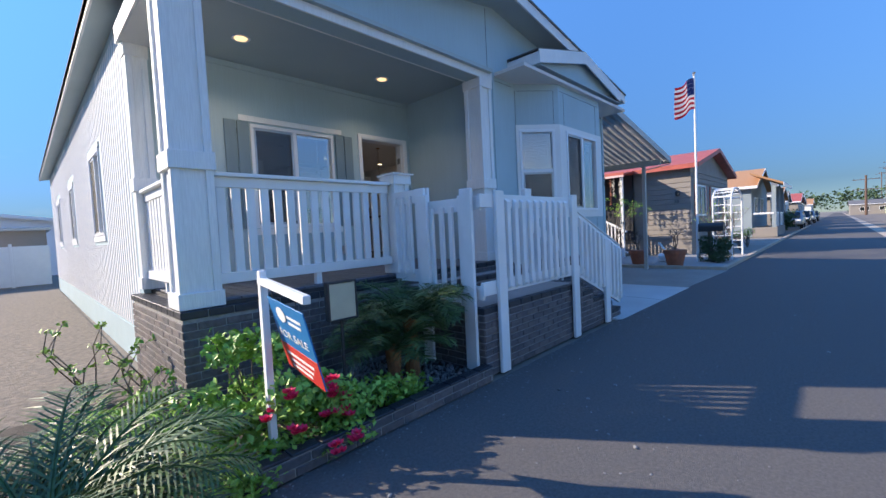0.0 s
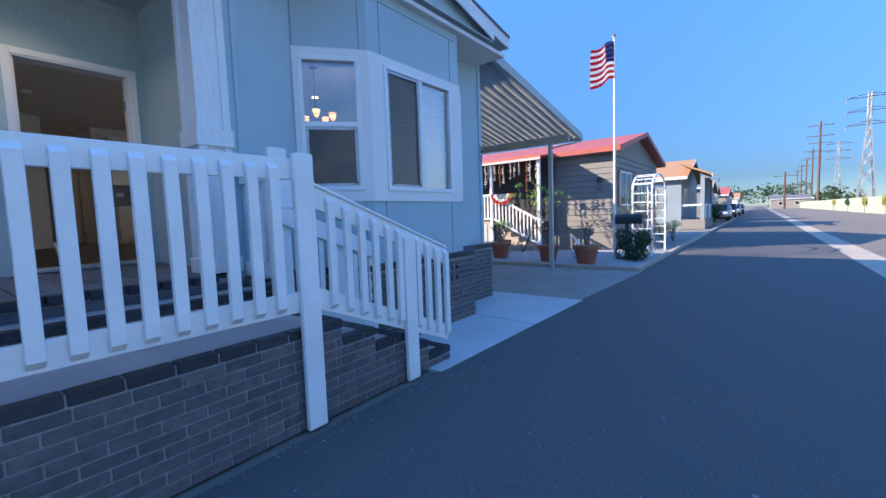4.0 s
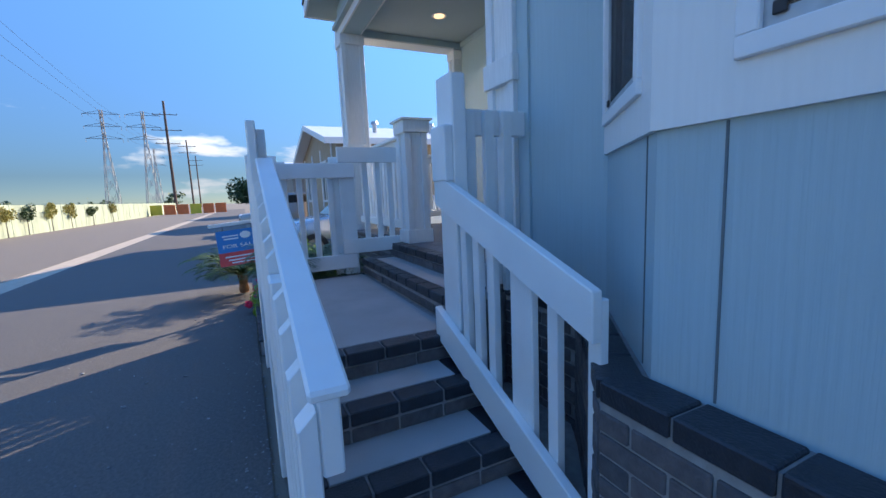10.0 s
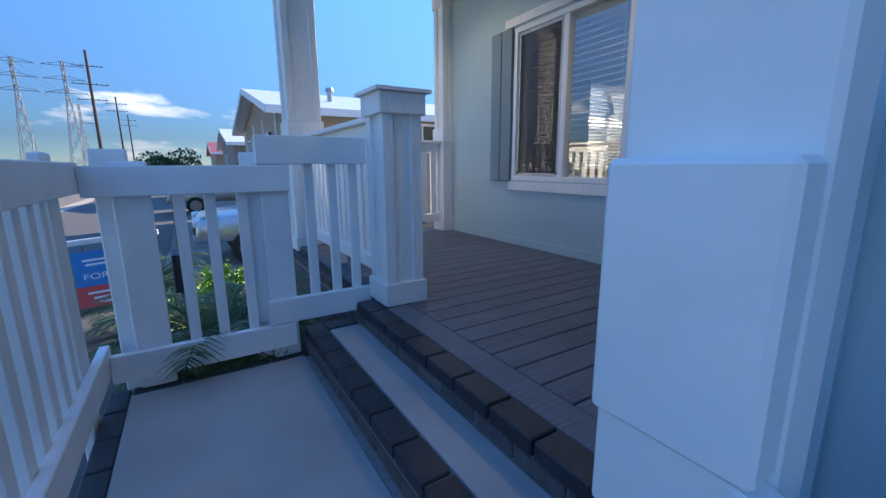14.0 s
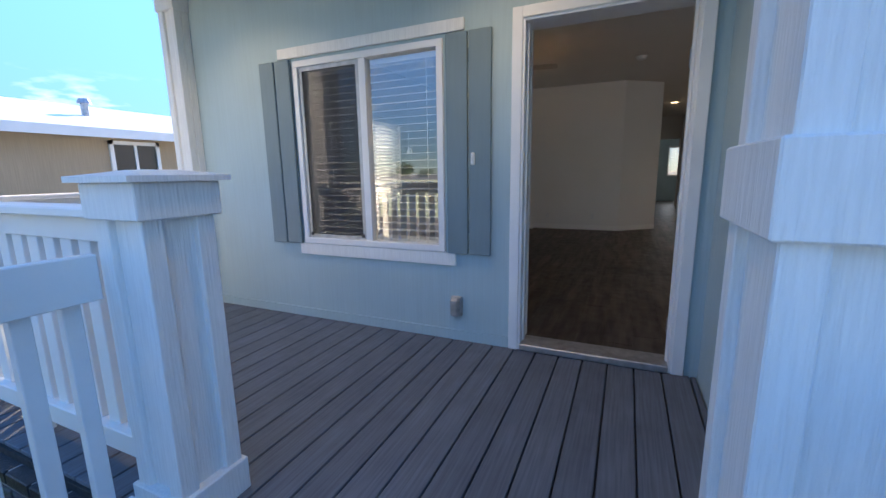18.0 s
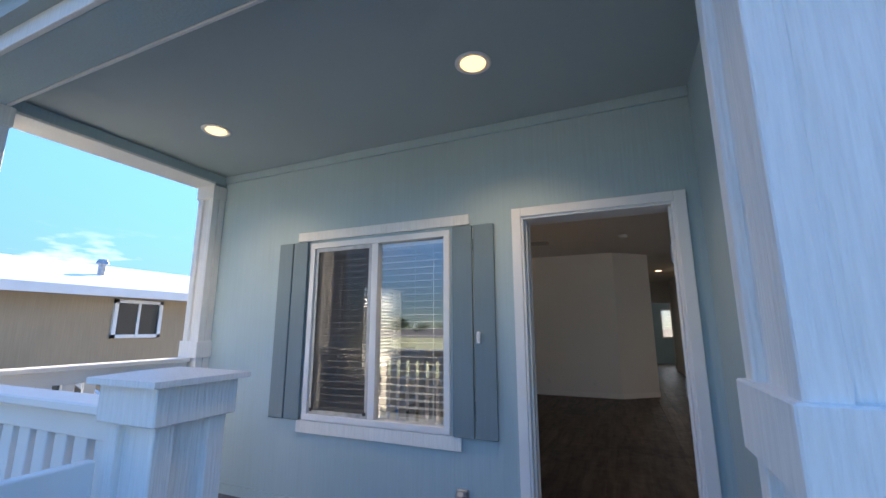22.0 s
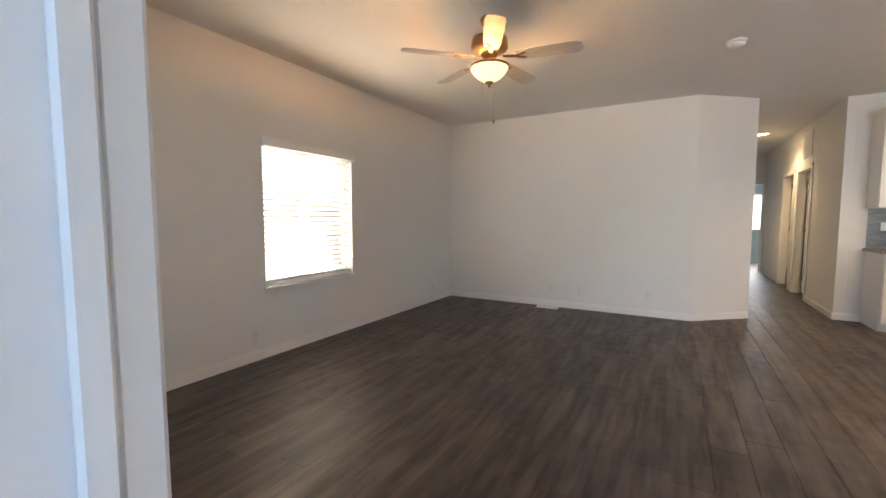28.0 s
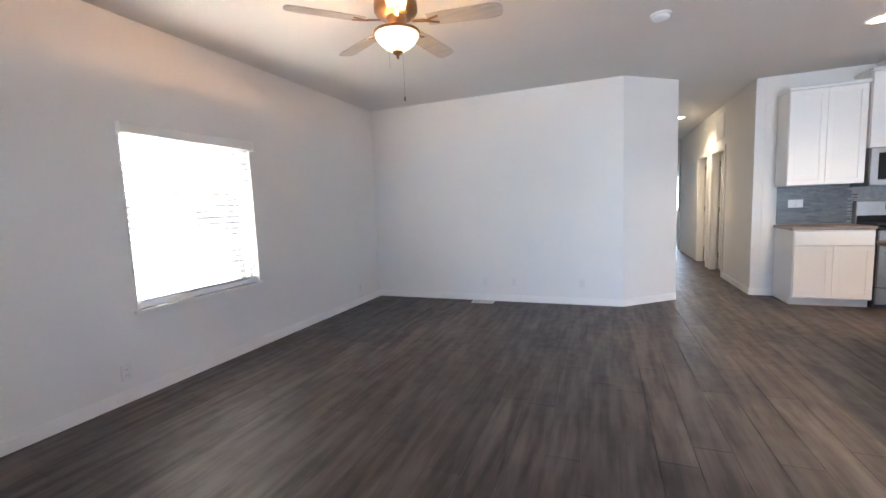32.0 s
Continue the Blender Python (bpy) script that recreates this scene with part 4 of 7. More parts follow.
def downlight(x, y, z, label, group, power=8.0, glow=None):
    t = thing("downlight", label, "light", group, at=(x, y, z))
    part("trim_ring", lathe([(0.072, 0.0), (0.098, 0.0), (0.102, -0.006), (0.094, -0.012), (0.072, -0.008)], (x, y, z - 0.001), 24), VINYL, t)
    part("lens", lathe([(0.0, -0.0085), (0.071, -0.0085), (0.068, -0.0125), (0.0, -0.0145)], (x, y, z - 0.001), 20), glow or LAMPGLOW, t)
    ld = bpy.data.lights.new("downlight_lamp", "SPOT")
    ld.energy = power * LAMP_GAIN
    ld.color = (1.0, 0.72, 0.42)
    ld.spot_size = radians(130)
    ld.spot_blend = 0.8
    ld.shadow_soft_size = 0.012
    lo_ = new("downlight_lamp", ld)
    lo_.location = (x, y, z - 0.032)


downlight(2.18, 5.37, PZ, "round recessed porch light, switched on", "porch lights", 7)
downlight(4.18, 5.38, PZ, "round recessed porch light, switched on", "porch lights", 7)

# side windows
for i, (y0, y1, z0, z1) in enumerate((WIN_L, (12.9, 13.9, 1.62, 2.85), (17.2, 18.2, 1.62, 2.85))):
    M = wall_frame((XL, y1), (XL, y0))
    window("window_%d" % (i + 5), "white sliding window with lowered white blinds in the side wall", M, y1 - y0, z0, z1, "slide", True, 36 if i == 0 else 60, blind_y=0.11 if i == 0 else 0.09)
    setting("side_window_trim", boxes((-0.06, y1 - y0 + 0.06, -0.02, -0.001, z0 - 0.09, z0 - 0.005), (-0.06, y1 - y0 + 0.06, -0.02, -0.001, z1 + 0.005, z1 + 0.08)), WHITE, "white trim above and below a side window", "trim").data.transform(M)


# ---- outdoors: materials ----
LEAF = mat("leaf_green", (0.20, 0.36, 0.045), 0.5, 0.3, 12.0, bump=0, dark=(0.32, 0.50, 0.085), island=True)
PALM = mat("palm_green", (0.036, 0.076, 0.026), 0.5, 0.3, 10.0, bump=0, dark=(0.10, 0.16, 0.045), island=True)
DRYLEAF = mat("dry_frond", (0.24, 0.12, 0.045), 0.7, 0.2, 20.0, bump=0.2)
TRUNK = mat("fibrous_trunk", (0.26, 0.12, 0.05), 0.9, 0.3, 20.0, bump=0.8, bump_scale=60)
TWIG = mat("grey_twig", (0.13, 0.11, 0.095), 0.8, 0.2, 20.0, bump=0.2)
FLOWER = mat("red_petal", (0.86, 0.03, 0.13), 0.5, 0.2, 40.0, bump=0)
TERRA = mat("terracotta", (0.34, 0.12, 0.065), 0.8, 0.15, 15.0, bump=0.2)
GRAVEL_G = mat("grey_gravel", (0.21, 0.175, 0.135), 0.9, 0.35, 30.0, bump=1.0, bump_scale=70, dark=(0.13, 0.115, 0.095))
GRAVEL_W = mat("white_gravel", (0.33, 0.32, 0.305), 0.9, 0.25, 60.0, bump=1.0, bump_scale=90, dark=(0.36, 0.34, 0.32))
PEBBLE = mat("dark_pebble", (0.11, 0.115, 0.125), 0.6, 0.3, 60.0, bump=0.3, dark=(0.28, 0.28, 0.28), island=True)
SOIL = mat("dark_soil", (0.055, 0.045, 0.036), 0.95, 0.3, 30.0, bump=0.8, bump_scale=80)
TAN = mat("tan_siding", (0.40, 0.31, 0.205), 0.7, 0.06, 1.0, 0.06, (60, 60, 2), 0.3)
BEIGE = mat("beige_siding", (0.25, 0.228, 0.205), 0.7, 0.06, 1.0, 0.04, (2, 2, 50), 0.3)
BLUEH = mat("slate_siding", (0.25, 0.30, 0.33), 0.7, 0.08, 1.0)
REDROOF = mat("red_metal_roof", (0.42, 0.10, 0.07), 0.5, 0.15, 4.0, bump=0.1)
ORANGE = mat("tan_shingle", (0.40, 0.22, 0.11), 0.9, 0.15, 20.0, bump=0.5, bump_scale=60)
GREENWALL = mat("pale_green_wall", (0.37, 0.43, 0.32), 0.9, 0.14, 1.5, 0.12, (3, 3, 0.6), 0.2, dark=(0.31, 0.36, 0.27))
WOODPOLE = mat("creosote_pole", (0.12, 0.075, 0.055), 0.85, 0.2, 3.0, bump=0.3)
LATTICE = mat("pylon_steel", (0.30, 0.31, 0.32), 0.6, 0.1, 1.0, bump=0, metal=0.3)
SIGN_BLUE = mat("sign_blue", (0.03, 0.19, 0.48), 0.35, 0.03, 5.0, bump=0)
SIGN_RED = mat("sign_red", (0.62, 0.05, 0.04), 0.35, 0.03, 5.0, bump=0)
FLAG_R = mat("flag_red", (0.55, 0.03, 0.04), 0.8, 0.05, 5.0, bump=0)
FLAG_B = mat("flag_blue", (0.03, 0.05, 0.20), 0.8, 0.05, 5.0, bump=0)
FLAG_W = mat("flag_white", (0.80, 0.79, 0.77), 0.8, 0.03, 5.0, bump=0)
CARPAINT = mat("blue_grey_paint", (0.46, 0.50, 0.55), 0.18, 0.02, 2.0, bump=0, metal=0.65)
CARDARK = mat("car_glass", (0.015, 0.018, 0.022), 0.05, 0, bump=0)
RUBBER = mat("rubber", (0.02, 0.02, 0.02), 0.85, 0.1, 20.0, bump=0.2)
HEDGE = mat("hedge_green", (0.035, 0.07, 0.025), 0.7, 0.3, 6.0, bump=0, dark=(0.06, 0.10, 0.035), island=True)
SHELL = mat("shell_white", (0.66, 0.60, 0.50), 0.4, 0.2, 30.0, bump=0)
PINKTRIM = mat("pink_trim", (0.70, 0.52, 0.47), 0.6, 0.08, 4.0, bump=0)
VINE = mat("yellow_vine", (0.27, 0.26, 0.05), 0.6, 0.3, 12.0, bump=0, dark=(0.38, 0.33, 0.10), island=True)
PALELENS = mat("pale_panel", (0.62, 0.58, 0.42), 0.35, 0.12, 6.0, bump=0.05, dark=(0.50, 0.47, 0.33))
BARRIER = mat("orange_mesh", (0.70, 0.17, 0.05), 0.7, 0.1, 4.0, bump=0)
YELLOW = mat("yellow_tape", (0.62, 0.50, 0.04), 0.5, 0.05, 4.0, bump=0)


def leafcloud(center, radii, n, size, seed, flat=0.0, bm=None, lean=0.0, shell=0.55):
    """Many small bent leaf quads filling an uneven ellipsoid."""
    rng = random.Random(seed)
    bm = bm or bmesh.new()
    lobes = [(Vector((rng.uniform(-1, 1), rng.uniform(-1, 1), rng.uniform(-0.8, 1))).normalized() * rng.uniform(0.3, 0.75), rng.uniform(0.35, 0.6)) for _ in range(9)]
    k = 0
    while k < n:
        o, r = lobes[rng.randrange(9)]
        v = Vector((rng.gauss(0, 1), rng.gauss(0, 1), rng.gauss(0, 1))).normalized() * r * (shell + (1 - shell) * rng.random())
        p = o + v
        c = Vector((center[0] + p.x * radii[0], center[1] + p.y * radii[1], center[2] + p.z * radii[2]))
        s = size * rng.uniform(0.6, 1.3)
        e = Euler((rng.uniform(-1.1, 1.1), rng.uniform(-1.1, 1.1), rng.uniform(0, 6.28))).to_matrix()
        q = [c + e @ Vector(w) * s for w in ((-0.5, 0, 0), (0, -0.32, 0.06), (0.5, 0, -0.05), (0, 0.32, 0.06))]
        bm.faces.new([bm.verts.new(w) for w in q])
        k += 1
    return bm


def frond(base, az, length, droop, rise, n=26, leaflet=0.19, seed=0, bm=None, width=0.012):
    """A feather palm frond: an arching rib with two rows of narrow leaflets."""
    rng = random.Random(seed)
    bm = bm or bmesh.new()
    d = Vector((math.cos(az), math.sin(az), 0))
    side_ = Vector((-d.y, d.x, 0))
    pts = []
    for i in range(n + 1):
        s = i / n
        pts.append(Vector(base) + d * length * s * (1 - 0.25 * s * droop) + Vector((0, 0, rise * length * (s - droop * s * s))))
    for i in range(n):
        w = 0.010 * (1 - i / n) + 0.003
        a, b = pts[i], pts[i + 1]
        up_ = Vector((0, 0, w))
        bm.faces.new([bm.verts.new(v) for v in (a - side_ * w, a + side_ * w, b + side_ * w * 0.9, b - side_ * w * 0.9)])
        bm.faces.new([bm.verts.new(v) for v in (a - up_, a + up_, b + up_, b - up_)])
        if i < 3:
            continue
        t = (b - a).normalized()
        L = leaflet * math.sin(math.pi * min(0.97, (i + 2) / (n + 2)) * 0.9) * rng.uniform(0.85, 1.15)
        for sg in (-1, 1):
            tip = a + side_ * sg * L * 0.8 + t * L * 0.65 + Vector((0, 0, rng.uniform(-0.30, 0.10) * L))
            mid_ = (a + tip) / 2 + Vector((0, 0, L * 0.09))
            wv = t * width * 0.5
            v = [bm.verts.new(w_) for w_ in (a - wv, a + wv, mid_ + wv, mid_ - wv)]
            bm.faces.new(v)
            bm.faces.new((v[3], v[2], bm.verts.new(tip)))
    return bm


def palm(x, y, z, trunk_h, n, length, label, seed, dry=2, leaflet=0.2):
    t = thing("pygmy_palm", label, "palm", at=(x, y, z))
    rng = random.Random(seed)
    part("trunk", lathe([(0.06, 0), (0.075, 0.05), (0.06, trunk_h * 0.5), (0.075, trunk_h), (0.03, trunk_h + 0.05)], (x, y, z), 12), TRUNK, t)
    for i in range(n):
        az = i * 2.39996 + rng.uniform(-0.2, 0.2)
        k = i / n
        bm = frond((x, y, z + trunk_h), az, length * rng.uniform(0.8, 1.1), 0.95 - 0.35 * k, 0.25 + 0.95 * k, seed=seed * 50 + i, leaflet=leaflet)
        part("frond", bm, PALM, t)
    for i in range(dry):
        part("dry_frond", frond((x, y, z + trunk_h - 0.03), rng.uniform(0, 6.28), length * 0.5, 1.3, 0.1, n=14, seed=seed + 900 + i, leaflet=0.12), DRYLEAF, t, "dried brown frond")
    return t


def blossom(t, c, r, seed):
    rng = random.Random(seed)
    bm = bmesh.new()
    for ring, (rr_, tilt, k) in enumerate(((1.0, 0.5, 6), (0.7, 0.9, 5), (0.4, 1.3, 4))):
        for i in range(k):
            az = i * 6.283 / k + ring * 0.5 + rng.uniform(-0.2, 0.2)
            m = Matrix.Translation(c) @ Matrix.Rotation(az, 4, "Z") @ Matrix.Rotation(-tilt, 4, "Y")
            q = [m @ Vector(w) * 1.0 for w in ((0, 0, 0), (rr_ * r * 0.6, -rr_ * r * 0.4, 0), (rr_ * r, 0, 0.006), (rr_ * r * 0.6, rr_ * r * 0.4, 0))]
            bm.faces.new([bm.verts.new(w) for w in q])
    return part("blossom", bm, FLOWER, t, "red blossom")


# planting bed
setting("bed_soil", prism([(-1.2, 2.95), (3.28, 2.95), (3.28, 4.27), (1.10, 4.27), (1.10, 5.2), (-1.2, 5.2)], -0.05, 0.05), SOIL, "dark soil of the planting bed", "ground")
bed = thing("planter_edge", "low dark brick edging of the planting bed", "edging", kind="structure", at=(2.2, 2.9, 0))
part("mortar_core", box(1.13, 3.28, 2.86, 2.97, 0, 0.125), MORTAR, bed)
rngp = random.Random(11)
bmp = bmesh.new()
for i in range(900):
    px_, py_ = rngp.uniform(2.35, 3.25), rngp.uniform(3.0, 4.2)
    s = rngp.uniform(0.012, 0.03)
    m = Matrix.Translation((px_, py_, 0.052 + s * 0.3)) @ Euler((rngp.uniform(0, 3), rngp.uniform(0, 3), rngp.uniform(0, 3))).to_matrix().to_4x4() @ Matrix.Diagonal((s, s * 0.75, s * 0.5, 1))
    bmesh.ops.create_icosphere(bmp, subdivisions=1, radius=1.0, matrix=m)
solo("pebbles", bmp, PEBBLE, "dark grey pebbles scattered in the planting bed", "pebbles", kind="stuff")
palm(2.80, 3.44, 0.04, 0.56, 46, 0.74, "pygmy date palm with drooping dark fronds beside the porch", 3, leaflet=0.24)
palm(0.28, 2.72, 0.02, 0.28, 54, 0.92, "dense pygmy date palm at the corner of the bed", 7, 1, leaflet=0.20)
palm(2.55, 3.40, 0.04, 0.34, 26, 0.72, "small bushy pygmy date palm beside the taller one", 9, 2)

rb = thing("geranium_bush", "leafy green geranium bush with red blossoms", "bush", at=(1.75, 3.2, 0.05))
for i in range(16):
    part("stem", rod((1.6 + math.cos(i * 1.3) * 0.1, 3.25 + math.sin(i * 1.3) * 0.1, 0.04), (1.55 + math.cos(i * 1.3) * 0.55, 3.25 + math.sin(i * 1.3) * 0.22, 0.40), 0.008, 0.004, 5), TWIG, rb)
bmf = leafcloud((1.25, 3.2, 0.26), (0.40, 0.32, 0.30), 1500, 0.058, 21)
leafcloud((1.72, 3.12, 0.28), (0.36, 0.30, 0.26), 1300, 0.055, 25, bm=bmf)
leafcloud((2.15, 3.12, 0.18), (0.34, 0.24, 0.18), 700, 0.055, 22, bm=bmf)
leafcloud((1.7, 2.92, 0.10), (0.38, 0.14, 0.14), 420, 0.05, 26, bm=bmf)
leafcloud((0.98, 3.32, 0.34), (0.18, 0.18, 0.30), 420, 0.055, 27, bm=bmf)
leafcloud((1.05, 2.95, 0.10), (0.30, 0.2, 0.14), 420, 0.05, 28, bm=bmf)
leafcloud((2.5, 3.1, 0.12), (0.24, 0.15, 0.12), 240, 0.055, 23, bm=bmf)
part("foliage", bmf, LEAF, rb)
rngf = random.Random(4)
for i, (fx, fy, fz) in enumerate(((1.25, 2.98, 0.36), (1.36, 2.95, 0.45), (1.64, 2.93, 0.38), (1.60, 2.90, 0.28), (1.76, 2.95, 0.33), (1.72, 2.88, 0.24), (1.38, 2.90, 0.26), (1.58, 2.78, 0.10), (1.72, 2.78, 0.12), (1.66, 2.96, 0.44))):
    for k in range(5):
        blossom(rb, (fx + rngf.uniform(-0.035, 0.035), fy + rngf.uniform(-0.03, 0.03), fz + rngf.uniform(-0.025, 0.03)), 0.046, i * 7 + k)
sb2 = thing("tall_shrub", "upright shrub with bright green leaf clusters", "shrub", at=(1.38, 3.55, 0.05))
for i in range(7):
    part("stem", rod((1.38, 3.55, 0.04), (1.38 + math.cos(i * 1.9) * 0.22, 3.55 + math.sin(i * 1.9) * 0.14, 0.62 + 0.05 * (i % 3)), 0.009, 0.004, 5), TWIG, sb2)
bmf = bmesh.new()
for i in range(7):
    leafcloud((1.38 + math.cos(i * 1.9) * 0.2, 3.55 + math.sin(i * 1.9) * 0.13, 0.60 + 0.05 * (i % 3)), (0.11, 0.11, 0.16), 150, 0.055, 40 + i, bm=bmf)
    leafcloud((1.38 + math.cos(i * 1.9) * 0.12, 3.55 + math.sin(i * 1.9) * 0.1, 0.38), (0.08, 0.08, 0.1), 40, 0.05, 60 + i, bm=bmf)
part("foliage", bmf, LEAF, sb2)
gs = thing("fern_bush", "feathery green asparagus fern beside the brick corner", "fern", at=(0.75, 4.0, 0.05))
bmf = bmesh.new()
for i in range(110):
    r_ = random.Random(i)
    frond((0.75 + r_.uniform(-0.35, 0.25), 3.95 + r_.uniform(-0.6, 0.8), 0.04), r_.uniform(0, 6.28), r_.uniform(0.35, 0.55), 0.7, 0.9, n=14, leaflet=0.07, seed=i, bm=bmf, width=0.008)
part("foliage", bmf, LEAF, gs)
for k, (bx0, by0, hh) in enumerate(((0.62, 5.4, 0.75), (0.95, 5.0, 0.55), (0.98, 4.35, 0.45))):
    tw = thing("rose_twig", "thin rose shrub with few leaves in the gravel", "shrub", at=(bx0, by0, 0))
    rng = random.Random(80 + k)
    lf = bmesh.new()
    for i in range(5):
        p = Vector((bx0, by0, 0.0))
        for j in range(4):
            q = p + Vector((rng.uniform(-0.13, 0.13), rng.uniform(-0.13, 0.13), hh / 4))
            part("stem", rod(p, q, 0.007 - 0.001 * j, None, 5), TWIG, tw)
            leafcloud(tuple(q), (0.05, 0.05, 0.04), 7, 0.05, rng.randrange(9999), bm=lf)
            p = q
    part("foliage", lf, LEAF, tw)

setting("side_yard", prism([(-1.9, 5.2), (1.10, 5.2), (1.21, 24), (-1.9, 24)], -0.05, 0.01), GRAVEL_G, "grey gravel side yard", "ground")
setting("side_strip", prism([(-1.9, 2.84), (-1.2, 2.84), (-1.2, 5.2), (-1.9, 5.2)], -0.05, 0.008), GRAVEL_G, "grey gravel strip", "ground")
setting("driveway_left", prism([(-4.4, 2.84), (-1.9, 2.84), (-1.9, 20), (-4.4, 20)], -0.05, 0.006), DRIVE, "concrete driveway of the neighbouring house", "driveway")

# stone chips and grit strewn on the road beside the brick
rngp = random.Random(31)
bmp = bmesh.new()
for i in range(620):
    px_ = rngp.uniform(1.2, 8.0)
    py_ = 2.86 - abs(rngp.gauss(0, 0.10)) if i < 430 else rngp.uniform(0.6, 2.8)
    s = rngp.uniform(0.004, 0.011) if i < 600 else rngp.uniform(0.012, 0.022)
    m = Matrix.Translation((px_, py_, s * 0.25)) @ Euler((0, 0, rngp.uniform(0, 3))).to_matrix().to_4x4() @ Matrix.Diagonal((s, s * 0.7, s * 0.4, 1))
    bmesh.ops.create_icosphere(bmp, subdivisions=1, radius=1.0, matrix=m)
solo("stone_chips", bmp, PEBBLE, "pale grit and stone chips strewn on the asphalt", "grit", kind="stuff")

# for-sale sign
sg = thing("yard_sign", "white post with a hanging blue and red for-sale sign", "sign", at=(1.3, 3.05, 0.05))
part("post", box(1.278, 1.322, 3.03, 3.075, 0.03, 1.235, 0.004), WHITE_H, sg)
part("arm", beam((1.303, 3.09, 1.175), (1.247, 2.40, 1.115), 0.04, 0.045), WHITE_H, sg)
dv = (Vector((1.247, 2.40, 0)) - Vector((1.303, 3.09, 0))).normalized()
SM = Matrix.Translation((1.297, 2.985, 1.085)) @ Matrix.Rotation(math.atan2(dv.y, dv.x), 4, "Z") @ Matrix.Rotation(radians(5), 4, "Y") @ Matrix.Rotation(radians(15), 4, "X") @ Matrix.Diagonal((0.86, 1, 0.62, 1))
part("panel", box(0, 0.60, -0.004, 0.004, -0.75, 0, 0.001, SM), SIGN_BLUE, sg)
for sgn in (-1, 1):
    y0, y1 = (-0.006, -0.0042) if sgn < 0 else (0.0042, 0.006)
    part("red_field", box(0, 0.60, y0, y1, -0.75, -0.47, 0, SM), SIGN_RED, sg)
    part("emblem", lathe([(0.045, 0), (0.075, 0), (0.075, 0.002), (0.045, 0.002)], (0, 0, 0), 20), FLAG_W, sg).data.transform(SM @ Matrix.Translation((0.2, -0.0065 if sgn < 0 else 0.0085, -0.13)) @ UP)
    for (u0, u1, w) in ((0.30, 0.52, -0.11), (0.30, 0.50, -0.17), (0.08, 0.52, -0.55), (0.12, 0.48, -0.62), (0.12, 0.44, -0.68)):
        part("lettering_bar", box(u0, u1, -0.0075 if sgn < 0 else 0.0061, -0.0061 if sgn < 0 else 0.0075, w - 0.028, w, 0, SM), FLAG_W, sg)
    flip = Matrix.Identity(4) if sgn < 0 else Matrix.Rotation(math.pi, 4, "Z")
    o = new("lettering", letters("FOR SALE", 0.11, FLAG_W, SM @ Matrix.Translation((0.3, -0.0065 if sgn < 0 else 0.0065, -0.38)) @ flip @ UP, 0.001))
    rel(o, sg)
for u in (0.1, 0.5):
    part("hanger", rod(SM @ Vector((u, 0, 0)), SM @ Vector((u, 0, 0)) + Vector((0, 0, 0.045)), 0.004), DARK, sg)
fl = thing("garden_lantern", "beige square garden lantern in a dark frame on a stake", "garden lantern", at=(1.945, 3.23, 0.05))
part("housing", box(1.822, 2.068, 3.215, 3.262, 0.792, 1.088, 0.006), DARK, fl)
part("frame", boxes((1.822, 2.068, 3.196, 3.2145, 1.07, 1.088), (1.822, 2.068, 3.196, 3.2145, 0.792, 0.803), (1.822, 1.834, 3.196, 3.2145, 0.804, 1.069), (2.056, 2.068, 3.196, 3.2145, 0.804, 1.069), bev=0.002), DARK, fl)
part("lens", box(1.8345, 2.0555, 3.203, 3.2145, 0.8035, 1.0695, 0.002), PALELENS, fl, "pale yellowish panel face")
part("stake", rod((1.945, 3.24, 0.02), (1.945, 3.24, 0.80), 0.014, 0.012, 8), DARK, fl)

# ---- carport ----
cp = thing("carport", "white corrugated aluminium carport roof on slim posts", "carport", at=(11.5, 8, 0))
bm = bmesh.new()
n = 66
prof = []
for i in range(n):
    y = 4.0 + i * 0.17
    prof += [(y, 0.0), (y + 0.045, 0.0), (y + 0.065, 0.05), (y + 0.15, 0.05), (y + 0.17, 0.0)]
rows_ = [[bm.verts.new((x_, y, z_ + dz)) for y, dz in prof] for x_, z_ in ((XR + 0.02, 3.80), (13.35, 3.08))]
for i in range(len(prof) - 1):
    bm.faces.new((rows_[0][i], rows_[0][i + 1], rows_[1][i + 1], rows_[1][i]))
bmesh.ops.solidify(bm, geom=list(bm.faces), thickness=0.004)
part("roof_sheet", bm, METAL_W, cp)
part("front_fascia", slab([(XR + 0.02, 3.96, 3.76), (13.37, 3.96, 3.035), (13.37, 3.96, 3.185), (XR + 0.02, 3.96, 3.91)], (0, 0.035, 0)), METAL_W, cp)
part("gutter", slab([(13.36, 3.97, 3.03), (13.36, 15.2, 3.03), (13.36, 15.2, 3.16), (13.36, 3.97, 3.16)], (0.08, 0, 0)), METAL_W, cp)
part("beam", box(12.84, 12.94, 4.1, 15.2, 2.96, 3.12, 0.004), METAL_W, cp)
for y in (4.55, 7.35, 10.2, 13.2):
    part("post", box(12.845, 12.935, y - 0.045, y + 0.045, 0.0, 2.96, 0.006), METAL_W, cp)
part("bracket", beam((12.9, 4.5, 2.86), (13.36, 4.0, 3.0), 0.05, 0.03), METAL_W, cp)


